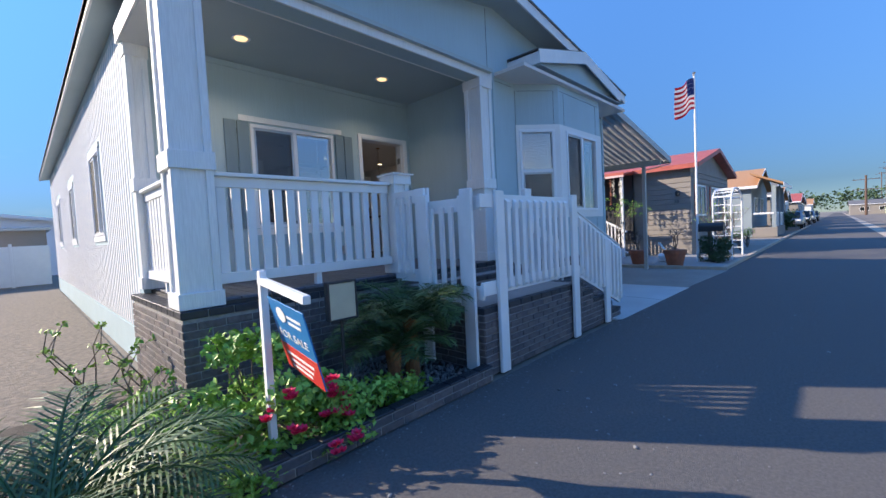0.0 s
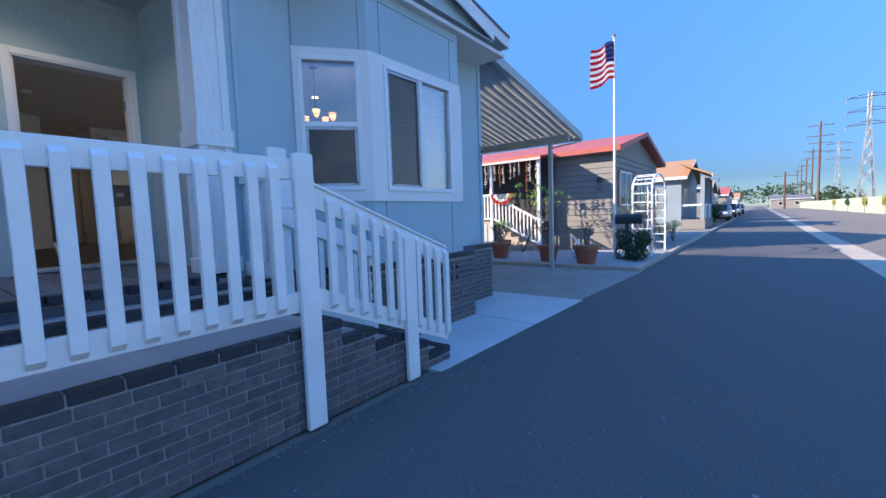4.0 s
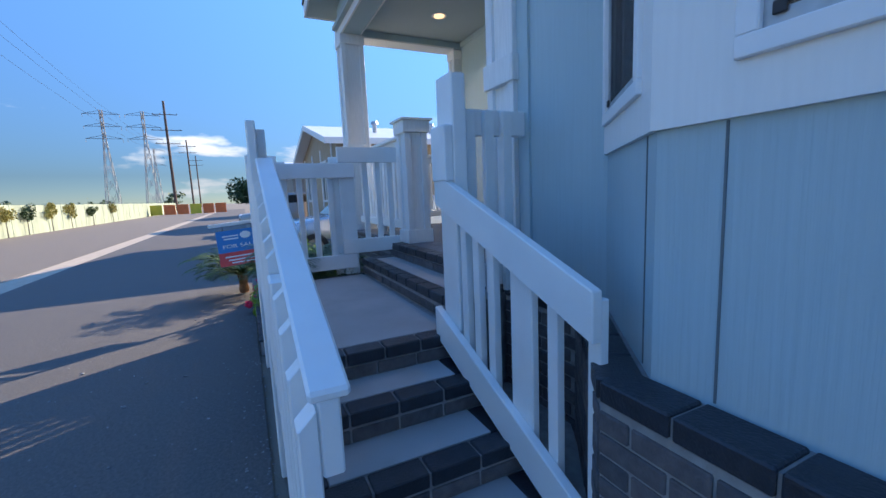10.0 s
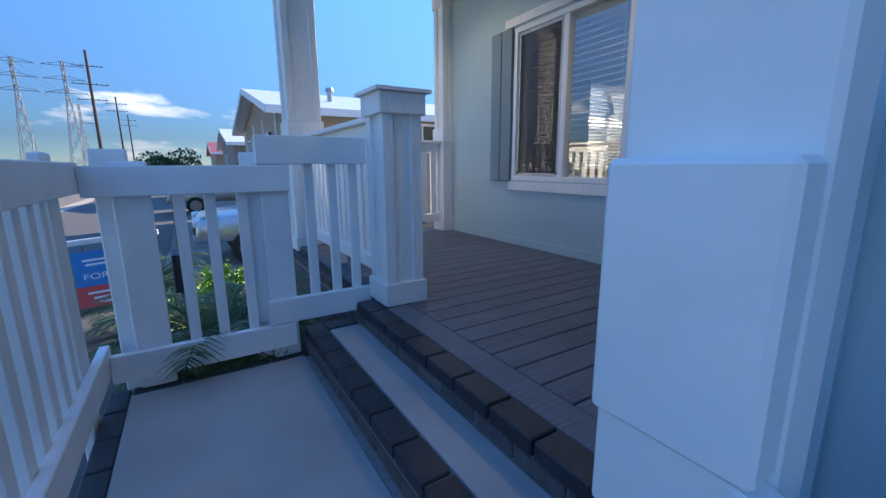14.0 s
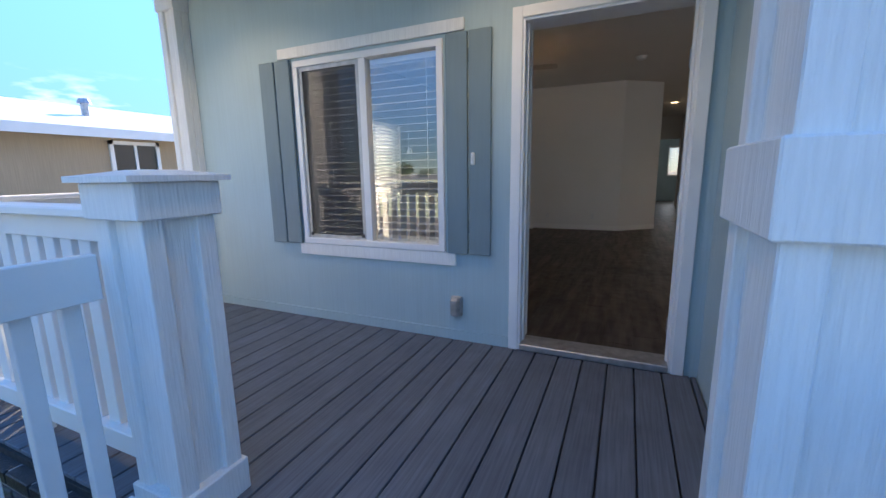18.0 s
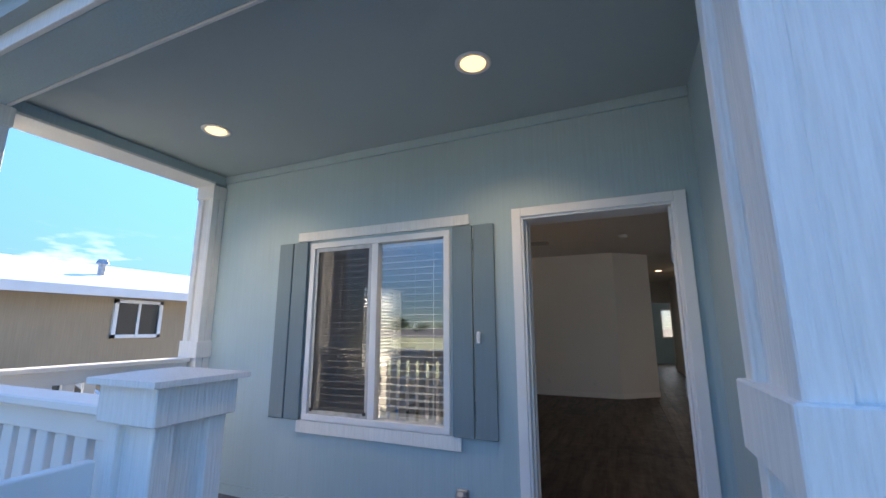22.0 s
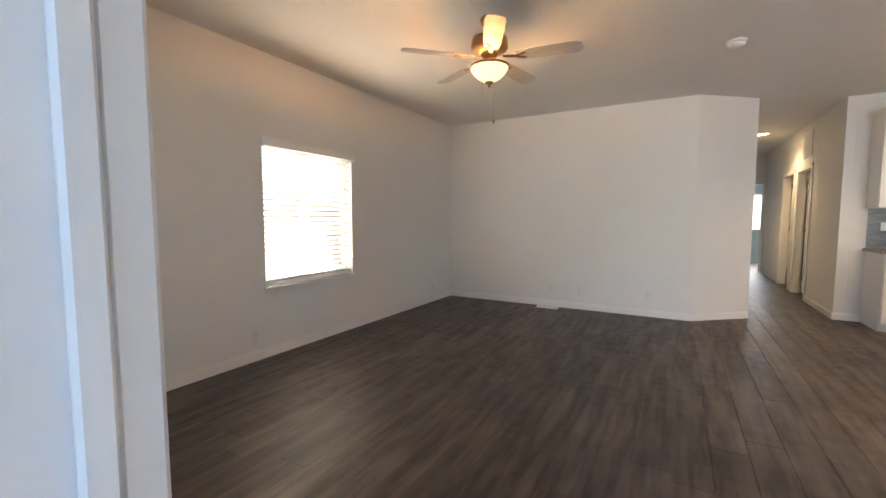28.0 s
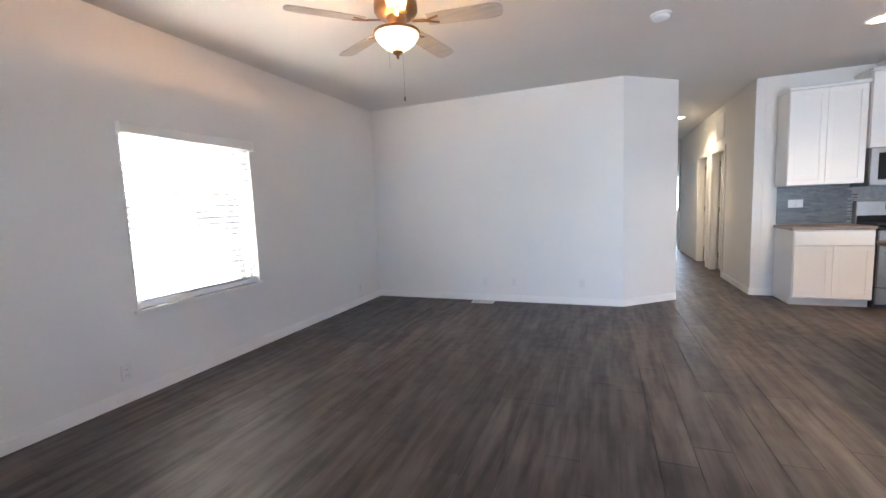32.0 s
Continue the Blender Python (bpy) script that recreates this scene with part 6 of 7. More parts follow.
car("light silver-blue sedan parked on the neighbouring driveway", Matrix.Translation((-3.2, 5.6, 0)) @ Matrix.Rotation(radians(90), 4, "Z"), CARPAINT)
car("silver minivan parked further down the driveway", Matrix.Translation((-13.4, 5.0, 0)) @ Matrix.Rotation(radians(90), 4, "Z"), STEEL, 4.8, 1.9, 1.75)
for i, x_ in enumerate((48, 60, 72, 85)):
    car("dark car parked beside the road far off", Matrix.Translation((x_, 3.6, 0)), CARDARK if i % 2 else STEEL, name="far_car")

# ---- the house to the left, and what lies beyond ----
h1 = house("tan mobile home with a white roof edge", -11.5, -4.5, 5.3, 21, 3.02, 3.85, TAN, VINYL, VINYL, windows=(("r", 8.45, 9.4, 2.08, 2.85), ("f", -10.3, -9.3, 1.3, 2.6), ("f", -6.9, -5.9, 1.3, 2.6)))
for y in (6.9, 8.9, 12.0):
    v = thing("roof_vent", "small metal roof vent pipe", "vent", "roof vents", at=(-6.0, y, 3.3))
    part("pipe", rod((-6.0, y, 3.3), (-6.0, y, 3.78), 0.07, None, 12), GALV, v)
    part("cowl", rod((-6.0, y, 3.72), (-6.0, y, 3.82), 0.13, 0.09, 12), GALV, v)
for x_ in (-10.9, -8.9, -7.1, -5.2):
    part("gable_batten", box(x_, x_ + 0.1, 5.27, 5.298, 0.7, 3.0), VINYL, h1)
house("white mobile home with a carport further along", -27, -19, 5.6, 18, 3.0, 3.9, BEIGE, VINYL, VINYL, "far_house", windows=(("f", -25, -23.5, 1.3, 2.5), ("r", 7.0, 8.4, 1.4, 2.5)))
house("distant mobile home along the road with a low roof", -44, -36, 5.6, 18, 3.0, 4.0, TAN, REDROOF, VINYL, "far_house", windows=(("f", -42, -40.5, 1.3, 2.5), ("r", 7.0, 8.4, 1.4, 2.5)))
rbush = thing("topiary_bush", "dark rounded garden bush", "bush", at=(-5.0, 3.05, 0))
part("foliage", leafcloud((-5.0, 3.05, 1.68), (0.6, 0.6, 0.52), 3200, 0.075, 93, shell=0.75), HEDGE, rbush)
part("trunk", rod((-5.0, 3.05, 0), (-5.0, 3.05, 1.6), 0.06, 0.045, 8), TRUNK, rbush)
fw = thing("white_fence", "white vinyl panel fence across the side yard", "fence", at=(-1, 24, 0))
for i in range(5):
    x_ = -4.6 + i * 1.16
    part("panel", box(x_ + 0.05, x_ + 1.11, 24.0, 24.05, 0.05, 1.65, 0.006), VINYL, fw)
    part("post", box(x_ - 0.05, x_ + 0.05, 23.97, 24.08, 0, 1.75, 0.006), VINYL, fw)
sh = thing("garden_shed", "pale metal garden shed with a flat roof", "shed", at=(0, 26.5, 0))
part("wall", box(-1.0, 1.15, 25.3, 28, 0, 2.3), BEIGE, sh)
part("roof", box(-1.2, 1.3, 25.1, 28.2, 2.3, 2.45, 0.02), GALV, sh)
house("distant white mobile home behind the yard", -12, 3, 33, 45, 3.0, 3.9, VINYL, ROOF, VINYL, "far_house", windows=(("f", -8, -6, 1.3, 2.5), ("f", -3, -1, 1.3, 2.5)))

# boundary wall beyond the road
bw = thing("boundary_wall", "pale green painted boundary wall along the road", "wall", kind="structure", at=(0, -9.2, 0))
for i in range(120):
    x_ = -88 + i * 2.44
    part("wall_panel", box(x_, x_ + 2.425, -9.35, -9.2, -0.05, 1.80 + 0.015 * ((i * 7) % 3), 0.01), GREENWALL, bw)
    if -60 < x_ < 80:
        part("pier", box(x_ - 0.1, x_ + 0.09, -9.40, -9.18, -0.05, 1.84, 0.01), GREENWALL, bw)
for i, x_ in enumerate((-8.9, -19.5, -23.5, -26, -29.5, -33, -38, -44, 22, 30, 38, 45, 53, 62, 72, 84, 98)):
    v = thing("wall_vine", "climbing vine clump on the pale green wall", "vine", "vines on the wall", at=(x_, -9.1, 0))
    part("foliage", leafcloud((x_, -9.02, 1.35 if i else 1.15), (1.25, 0.22, 0.62 if i else 0.85), 900, 0.12, 800 + i), VINE if i % 3 else HEDGE, v)
    part("stem", rod((x_, -9.05, 0), (x_, -9.05, 1.2), 0.03, 0.015, 6), TWIG, v)
bk = thing("wall_bench", "weathered red-brown bench against the wall", "bench", at=(-17.3, -8.6, 0))
part("seat", box(-17.9, -16.7, -8.9, -8.4, 0.42, 0.47, 0.01), TERRA, bk)
part("backrest", box(-17.9, -16.7, -8.95, -8.9, 0.5, 0.85, 0.01), TERRA, bk)
for x_ in (-17.85, -16.8):
    part("leg", box(x_, x_ + 0.06, -8.85, -8.45, 0, 0.42), TWIG, bk)
ba = thing("barrier", "orange and yellow barrier panels at the end of the road", "barrier", at=(-60, -6, 0))
for i in range(6):
    part("barrier_panel", box(-62, -61.9, -9 + i * 1.6, -7.6 + i * 1.6, 0.1, 1.5, 0.01), BARRIER if i % 3 else YELLOW, ba)


def utility_pole(x_, y_, h, arms, label, r=0.2, name="utility_pole"):
    t = thing(name, label, "utility pole", "poles", at=(x_, y_, 0))
    part("pole", rod((x_, y_, 0), (x_, y_, h), r, r * 0.65, 12), WOODPOLE, t)
    for z, w in arms:
        a_ = part("crossarm", box(x_ - 0.06, x_ + 0.06, y_ - w / 2, y_ + w / 2, z - 0.07, z + 0.07, 0.01), WOODPOLE, t)
        for k in (-0.45, -0.18, 0.18, 0.45):
            part("insulator", lathe([(0.05, 0), (0.09, 0.05), (0.04, 0.12), (0.07, 0.18), (0.0, 0.22)], (x_, y_ + k * w, z + 0.07), 8), DARK, a_)
    return t


utility_pole(-22.9, -9.9, 13.6, ((12.35, 2.6),), "tall brown wooden utility pole behind the wall", 0.24)
utility_pole(-107, -11.5, 25, ((22, 5), (18.5, 6), (15.5, 5)), "tall wooden pole with three crossarms", 0.35)
utility_pole(-150, -12, 22, ((20, 5), (18, 5)), "distant wooden pole with crossarms", 0.3)
utility_pole(-200, -14, 22, ((20, 5), (18, 5)), "distant wooden pole with crossarms", 0.3)
for x_, y_, h in ((140, -10.5, 21), (170, -13, 20), (205, -14, 21), (245, -15, 21), (290, -16, 22), (340, -17, 22), (150, -4.5, 10)):
    utility_pole(x_, y_, h, ((h - 1, 5), (h - 3.5, 5)), "distant wooden pole with crossarms", 0.3)
for x_, y_ in ((-48, -30), (-60, -42), (-30, -26)):
    t = thing("lamp_post", "slim far lamp post behind the wall", "lamp post", at=(x_, y_, 0))
    part("pole", rod((x_, y_, 0), (x_, y_, 6.5), 0.07, 0.05, 8), DARK, t)
    part("head", box(x_ - 0.5, x_ + 0.1, y_ - 0.1, y_ + 0.1, 6.4, 6.6, 0.02), DARK, t)


def pylon(x_, y_, h, label):
    t = thing("pylon", label, "pylon", "pylons", at=(x_, y_, 0))
    bm = bmesh.new()
    w0, w1 = h * 0.12, h * 0.022
    lv = [0, 0.18, 0.34, 0.48, 0.6, 0.7, 0.8, 0.9, 1.0]
    def c(s, k):
        w = w0 + (w1 - w0) * min(1, s / 0.72) if s < 0.72 else w1
        sx, sy = ((-1, -1), (1, -1), (1, 1), (-1, 1))[k % 4]
        return Vector((x_ + sx * w / 2, y_ + sy * w / 2, s * h))
    for a, b in zip(lv, lv[1:]):
        for k in range(4):
            rod(c(a, k), c(b, k), 0.16, None, 4, bm, False)
            rod(c(a, k), c(b, k + 1), 0.09, None, 4, bm, False)
            rod(c(a, k + 1), c(b, k), 0.09, None, 4, bm, False)
    part("tower", bm, LATTICE, t)
    for s in (0.72, 0.84, 0.96):
        w = h * 0.15
        bm = bmesh.new()
        for sgn in (-1, 1):
            tip = Vector((x_, y_ + sgn * w, s * h))
            for k in (0, 3) if sgn > 0 else (0, 1):
                rod(Vector((x_, y_, s * h)), tip, 0.12, None, 4, bm, False)
                rod(Vector((x_, y_, s * h + h * 0.035)), tip, 0.1, None, 4, bm, False)
            rod(tip, tip - Vector((0, 0, h * 0.035)), 0.1, None, 4, bm, False)
        part("arm", bm, LATTICE, t)


pylon(-256, -57, 50, "steel lattice power pylon")
pylon(-256, -40, 50, "steel lattice power pylon")
pylon(-420, -62, 50, "distant steel lattice power pylon")
pylon(177, -24, 33, "steel lattice power pylon")
pylon(330, -34, 36, "distant steel lattice power pylon")
pylon(120, -30, 36, "steel lattice power pylon")
bm = bmesh.new()
for k, dz in ((-1.1, 0), (1.1, 0), (0.3, 0.0)):
    for xa, xb_ in ((-107, -22.9), (-22.9, 60)):
        P_ = [Vector((xa + (xb_ - xa) * i / 14, -9.9 + k, 12.6 - 1.6 * (1 - ((i - 7) / 7) ** 2))) for i in range(15)]
        for a, b in zip(P_, P_[1:]):
            rod(a, b, 0.012, None, 4, bm, False)
solo("power_lines", bm, DARK, "thin dark power lines strung between poles", "cables", kind="stuff")
# far trees and low hills
bm = bmesh.new()
rngt = random.Random(77)
for i in range(110):
    ang = rngt.uniform(0, 6.283)
    R_ = rngt.uniform(170, 330)
    x_, y_ = R_ * math.cos(ang), R_ * math.sin(ang)
    if abs(y_) < 25 or (y_ > 0 and rngt.random() < 0.4):
        continue
    s = rngt.uniform(2.5, 5)
    leafcloud((x_, y_, s * 0.9), (s * 1.6, s * 1.6, s), 110, s * 0.45, i, bm=bm)
for x_, y_, s in ((-45, -34, 2.6), (-52, -30, 2.2), (-70, -40, 3), (-38, -40, 2.0), (-85, -35, 2.5), (230, 12, 5), (260, -4, 6), (280, 8, 6), (245, -22, 5), (300, -15, 7)):
    leafcloud((x_, y_, s * 1.0), (s * 1.3, s * 1.3, s), 320, s * 0.25, int(x_ * 3 + y_), bm=bm)
solo("distant_trees", bm, HEDGE, "dark green trees along the horizon", "trees", kind="stuff")


# ---- inside ----
window("window_8", "white window with blinds at the end of the hallway", Matrix.Translation((7.16, YB, 0)) @ Matrix.Rotation(math.pi, 4, "Z"), 0.98, 1.88, 2.95, "slide", True, 15)
BASEB = mat("white_baseboard", (0.80, 0.785, 0.76), 0.4, 0.03, 3.0, bump=0.0)
BOWL = mat("lit_glass_bowl", (0.9, 0.8, 0.65), 0.3, 0, bump=0, emit=(1.0, 0.58, 0.22), emit_strength=0.085)
SHADE = mat("lit_amber_shade", (0.9, 0.6, 0.3), 0.3, 0, bump=0, emit=(1.0, 0.42, 0.12), emit_strength=0.6)
SHADE_P = mat("lit_amber_pendant", (0.9, 0.6, 0.3), 0.3, 0, bump=0, emit=(1.0, 0.45, 0.13), emit_strength=0.23)
PAPER = mat("tag_paper", (0.80, 0.80, 0.80), 0.8, 0.02, bump=0.0)
REDINK = mat("red_print", (0.6, 0.05, 0.05), 0.7, 0.0, bump=0.0)
GREYINK = mat("grey_print", (0.35, 0.36, 0.38), 0.7, 0.0, bump=0.0)
PLATE = mat("white_plate", (0.70, 0.70, 0.69), 0.35, 0.0, bump=0.0)


def baseboard(name, a, b, label):
    """A stepped board along a-b, the room on the right hand of a->b."""
    M = wall_frame(a, b)
    L = (Vector(b) - Vector(a)).length
    bm = boxes((0, L, -0.014, -0.0005, FZ + 0.0045, FZ + 0.075), (0, L, -0.010, -0.0005, FZ + 0.0751, FZ + 0.088), (0, L, -0.006, -0.0005, FZ + 0.0881, FZ + 0.096), bev=0.0015)
    setting(name, bm, BASEB, label, "baseboard").data.transform(M)


baseboard("baseboard_left", (XI, YP + 0.16), (XI, WY), "white moulded baseboard along the side wall")
baseboard("baseboard_far", (XI, WY), (4.752, WY), "white moulded baseboard along the far wall")
baseboard("baseboard_angled", (4.752, WY), (5.394, 12.552), "white moulded baseboard on the angled wall")
baseboard("baseboard_front", (DOOR[0] - 0.08, YP + 0.1755), (XI + 0.02, YP + 0.1755), "white moulded baseboard under the porch window")
baseboard("baseboard_hall", (5.394, 12.70), (5.394, 18.29), "white moulded baseboard in the hallway")
baseboard("baseboard_hall_near", (6.31, 14.28), (6.31, 13.0), "white moulded baseboard in the hallway")
baseboard("baseboard_kitchen", (6.31, 13.0), (6.575, 13.0), "white moulded baseboard beside the kitchen")


# window reveals, sills and valances
def reveal(name, M, w, z0, z1, label, d=0.145):
    setting(name, boxes((-0.02, w + 0.02, 0.128, d + 0.02, z0 - 0.022, z0 - 0.0005), (0, 0.008, 0.062, d, z0, z1), (w - 0.008, w, 0.062, d, z0, z1), (0.0081, w - 0.0081, 0.062, d, z1 - 0.008, z1)), BASEB, label, "trim").data.transform(M)


reveal("reveal_side", wall_frame((XL, WIN_L[1]), (XL, WIN_L[0])), WIN_L[1] - WIN_L[0], WIN_L[2], WIN_L[3], "white sill and lining of the side window")
reveal("reveal_porch", Matrix.Translation((WIN_P[0], YP, 0)), WIN_P[1] - WIN_P[0], WIN_P[2], WIN_P[3], "white sill and lining of the porch window", 0.178)
solo("valance", box(XI - 0.004, XI + 0.05, WIN_L[0] - 0.015, WIN_L[1] + 0.015, WIN_L[3] - 0.055, WIN_L[3] + 0.03, 0.008), BLIND, "white moulded blind valance over the side window", "valance")
solo("valance", box(WIN_P[0] - 0.01, WIN_P[1] + 0.01, YP + 0.199, YP + 0.24, WIN_P[3] - 0.05, WIN_P[3] + 0.025, 0.008), BLIND, "white moulded blind valance over the porch window", "valance")
# paper tag hung on the blind cords
t = thing("blind_tag", "white printed paper warning tag on the blind cord", "tag", at=(3.36, 6.33, 2.3))
part("cord", rod((3.36, 6.316, 2.88), (3.36, 6.316, 2.30), 0.0015, seg=5), BLIND, t)
for dy in (-0.012, 0.020):
    part("tassel", lathe([(0.003, 0.012), (0.007, 0.008), (0.008, -0.002), (0.014, -0.012), (0.016, -0.022), (0.010, -0.032), (0.002, -0.034)], (3.368, 6.316 + dy, 2.298), 12), BLIND, t, smooth=True)
tag_ = part("sheet", slab([(3.36, 6.326, 2.283), (3.36, 6.382, 2.276), (3.385, 6.419, 2.142), (3.385, 6.358, 2.146)], (0.0006, 0, 0.0003)), PAPER, t)
part("folded_sheet", slab([(3.385, 6.358, 2.1455), (3.385, 6.419, 2.1415), (3.355, 6.36, 2.10), (3.355, 6.30, 2.108)], (0.0004, 0, 0.0006)), PAPER, t)
part("curled_sheet", slab([(3.355, 6.30, 2.1075), (3.355, 6.36, 2.0995), (3.385, 6.40, 2.066), (3.385, 6.345, 2.072)], (0.0004, 0, 0.0006)), PAPER, t)
for k in range(8):
    f = 0.24 + 0.09 * k
    a = Vector((3.3615 + 0.025 * f, 6.332 + 0.033 * f, 2.282 - 0.137 * f))
    part("print_line", beam(a, a + Vector((0, 0.044 if k % 3 else 0.034, -0.005)), 0.0012, 0.003, 0), GREYINK, tag_)
part("print_mark", rod((3.3632, 6.347, 2.268), (3.3642, 6.347, 2.2685), 0.009, seg=14), REDINK, tag_, "red round warning mark")


def plate(name, label, M, w=0.072, h=0.116, kind="outlet", group="wall plates"):
    """A wall plate in the frame M: x along the wall, y into the wall, centre at the origin."""
    t = thing(name, label, kind, group)
    part("cover_plate", box(-w / 2, w / 2, -0.007, -0.0005, -h / 2, h / 2, 0.0022, M), PLATE, t)
    if kind == "switch":
        for dx in (-0.023, 0.023) if w > 0.1 else (0,):
            part("rocker", box(dx - 0.016, dx + 0.016, -0.0105, -0.0071, -0.033, 0.033, 0.0015, M), PLATE, t)
            for dz in (-0.047, 0.047):
                part("screw", box(dx - 0.003, dx + 0.003, -0.0078, -0.0071, dz - 0.003, dz + 0.003, 0, M), STEEL, t)
    else:
        for dz in (-0.02, 0.02):
            s = part("socket", box(-0.016, 0.016, -0.009, -0.0071, dz - 0.014, dz + 0.014, 0.001, M), PLATE, t)
            for dx in (-0.006, 0.006):
                part("slot", box(dx - 0.0015, dx + 0.0015, -0.0095, -0.0091, dz - 0.004, dz + 0.005, 0, M), DARK, s)


def on_wall(a, b, p, z):
    """Frame on the wall a-b (room on the right hand), at the point p."""
    M = wall_frame(a, b).copy()
    M.translation = Vector((p[0], p[1], z))
    return M


LW, FW = ((XI, 0), (XI, 1)), ((0, WY), (1, WY))
for y, z in ((8.43, 1.20), (11.46, 1.205)):
    plate("wall_outlet", "white duplex outlet low on the side wall", on_wall(*LW, (XI, y), z))
for x, lab in ((3.02, "white duplex outlet low on the far wall"), (3.42, "white cable plate low on the far wall"), (4.28, "white duplex outlet low on the far wall")):
    plate("wall_outlet", lab, on_wall(*FW, (x, WY), 1.245))
IW = ((1, YP + 0.1752), (0, YP + 0.1752))
plate("light_switch", "white double rocker switch plate beside the door", on_wall(*IW, (3.99, YP + 0.1752), 2.08), 0.116, 0.116, "switch")

# floor register
t = thing("floor_register", "white slotted floor vent near the far wall", "vent", at=(3.0, 11.9, FZ))
part("vent_frame", boxes((2.86, 3.16, 11.835, 11.85, FZ + 0.0045, FZ + 0.010), (2.86, 3.16, 11.95, 11.965, FZ + 0.0045, FZ + 0.010), (2.86, 2.875, 11.851, 11.949, FZ + 0.0045, FZ + 0.010), (3.145, 3.16, 11.851, 11.949, FZ + 0.0045, FZ + 0.010)), VINYL, t)
part("vent_box", box(2.876, 3.144, 11.851, 11.949, FZ + 0.0042, FZ + 0.0052), DARK, t, "dark slots below")
for k in range(14):
    part("vent_slat", box(2.882 + k * 0.0192, 2.893 + k * 0.0192, 11.851, 11.949, FZ + 0.0054, FZ + 0.009), VINYL, t)

# ceiling fan
FX, FY = 3.33, 9.05
fan = thing("ceiling_fan", "bronze ceiling fan with grey blades and a lit glass bowl", "ceiling fan", at=(FX, FY, CZ))
part("canopy", lathe([(0.068, 0), (0.070, -0.02), (0.055, -0.055), (0.02, -0.07)], (FX, FY, CZ - 0.0005), 24), BRONZE, fan, smooth=True)
part("downrod", rod((FX, FY, CZ - 0.07), (FX, FY, 3.61), 0.013, seg=14), BRONZE, fan)
part("motor_housing", lathe([(0.03, 0.05), (0.08, 0.045), (0.128, 0.03), (0.135, 0.0), (0.135, -0.04), (0.118, -0.062), (0.06, -0.07)], (FX, FY, 3.535), 32), BRONZE, fan, smooth=True)
part("switch_housing", lathe([(0.06, 0), (0.065, -0.015), (0.05, -0.035), (0.03, -0.05), (0.03, -0.15), (0.01, -0.152)], (FX, FY, 3.465), 32), BRONZE, fan, smooth=True)
part("bowl_ring", lathe([(0.138, 0.004), (0.146, 0.0), (0.146, -0.012), (0.138, -0.014)], (FX, FY, 3.372), 36), BRONZE, fan, "bronze ring round the bowl", smooth=True)
part("glass_bowl", lathe([(0.134, 0.0), (0.138, -0.01), (0.132, -0.03), (0.110, -0.06), (0.076, -0.09), (0.045, -0.108), (0.02, -0.114), (0.018, -0.110), (0.042, -0.103), (0.106, -0.055), (0.127, -0.025), (0.130, 0.0)], (FX, FY, 3.37), 36), BOWL, fan, "lit frosted glass bowl", smooth=True)
part("finial", lathe([(0.03, 0), (0.033, -0.012), (0.018, -0.022), (0.008, -0.03), (0.010, -0.04), (0.002, -0.048)], (FX, FY, 3.262), 16), BRONZE, fan, smooth=True)
part("pull_chain", rod((FX + 0.05, FY - 0.03, 3.39), (FX + 0.05, FY - 0.03, 2.97), 0.0012, seg=5), STEEL, fan)
part("chain_pull", lathe([(0.002, 0.03), (0.006, 0.02), (0.007, 0.004), (0.002, 0)], (FX + 0.05, FY - 0.03, 2.945), 10), BRONZE, fan)
part("pull_chain", rod((FX - 0.04, FY - 0.04, 3.39), (FX - 0.04, FY - 0.04, 3.15), 0.0012, seg=5), STEEL, fan)
for k in range(5):
    A = Matrix.Translation((FX, FY, 3.425)) @ Matrix.Rotation(radians(-63 + 72 * k), 4, "Z") @ Matrix.Rotation(radians(-11), 4, "X")
    bl = part("blade", prism([(0.20, -0.05), (0.30, -0.062), (0.60, -0.068), (0.648, -0.055), (0.66, -0.02), (0.66, 0.02), (0.648, 0.055), (0.60, 0.068), (0.30, 0.062), (0.20, 0.05)], -0.003, 0.003, 0.0012), BLADE, fan, "grey-brown wooden blade")
    bl.data.transform(A)
    br = bmesh.new()
    beam((0.10, 0, 0.008), (0.19, 0, -0.004), 0.03, 0.007, 0.002, bm=br)
    beam((0.18, 0, -0.006), (0.27, 0.032, -0.006), 0.016, 0.005, 0.001, bm=br)
    beam((0.18, 0, -0.006), (0.27, -0.032, -0.006), 0.016, 0.005, 0.001, bm=br)
    part("bracket", br, BRONZE, bl, "bronze scrolled bracket").data.transform(A)
for k in range(3):
    fl = bpy.data.lights.new("fan_lamp", "POINT")
    fl.energy = 2.9
    fl.color = (1.0, 0.48, 0.16)
    fl.shadow_soft_size = 0.025
    a_ = radians(-63 + 120 * k)
    new("fan_lamp", fl).location = (FX + 0.075 * math.cos(a_), FY + 0.075 * math.sin(a_), 3.362)

t = thing("smoke_detector", "round white smoke detector on the ceiling", "smoke detector", at=(4.95, 10.43, CZ))
part("base", lathe([(0.0, 0), (0.075, 0), (0.075, -0.012), (0.0, -0.013)], (4.95, 10.43, CZ - 0.0005), 28), VINYL, t)
part("body", lathe([(0.062, 0), (0.064, -0.02), (0.045, -0.032), (0.0, -0.034)], (4.95, 10.43, CZ - 0.0136), 28), VINYL, t, smooth=True)

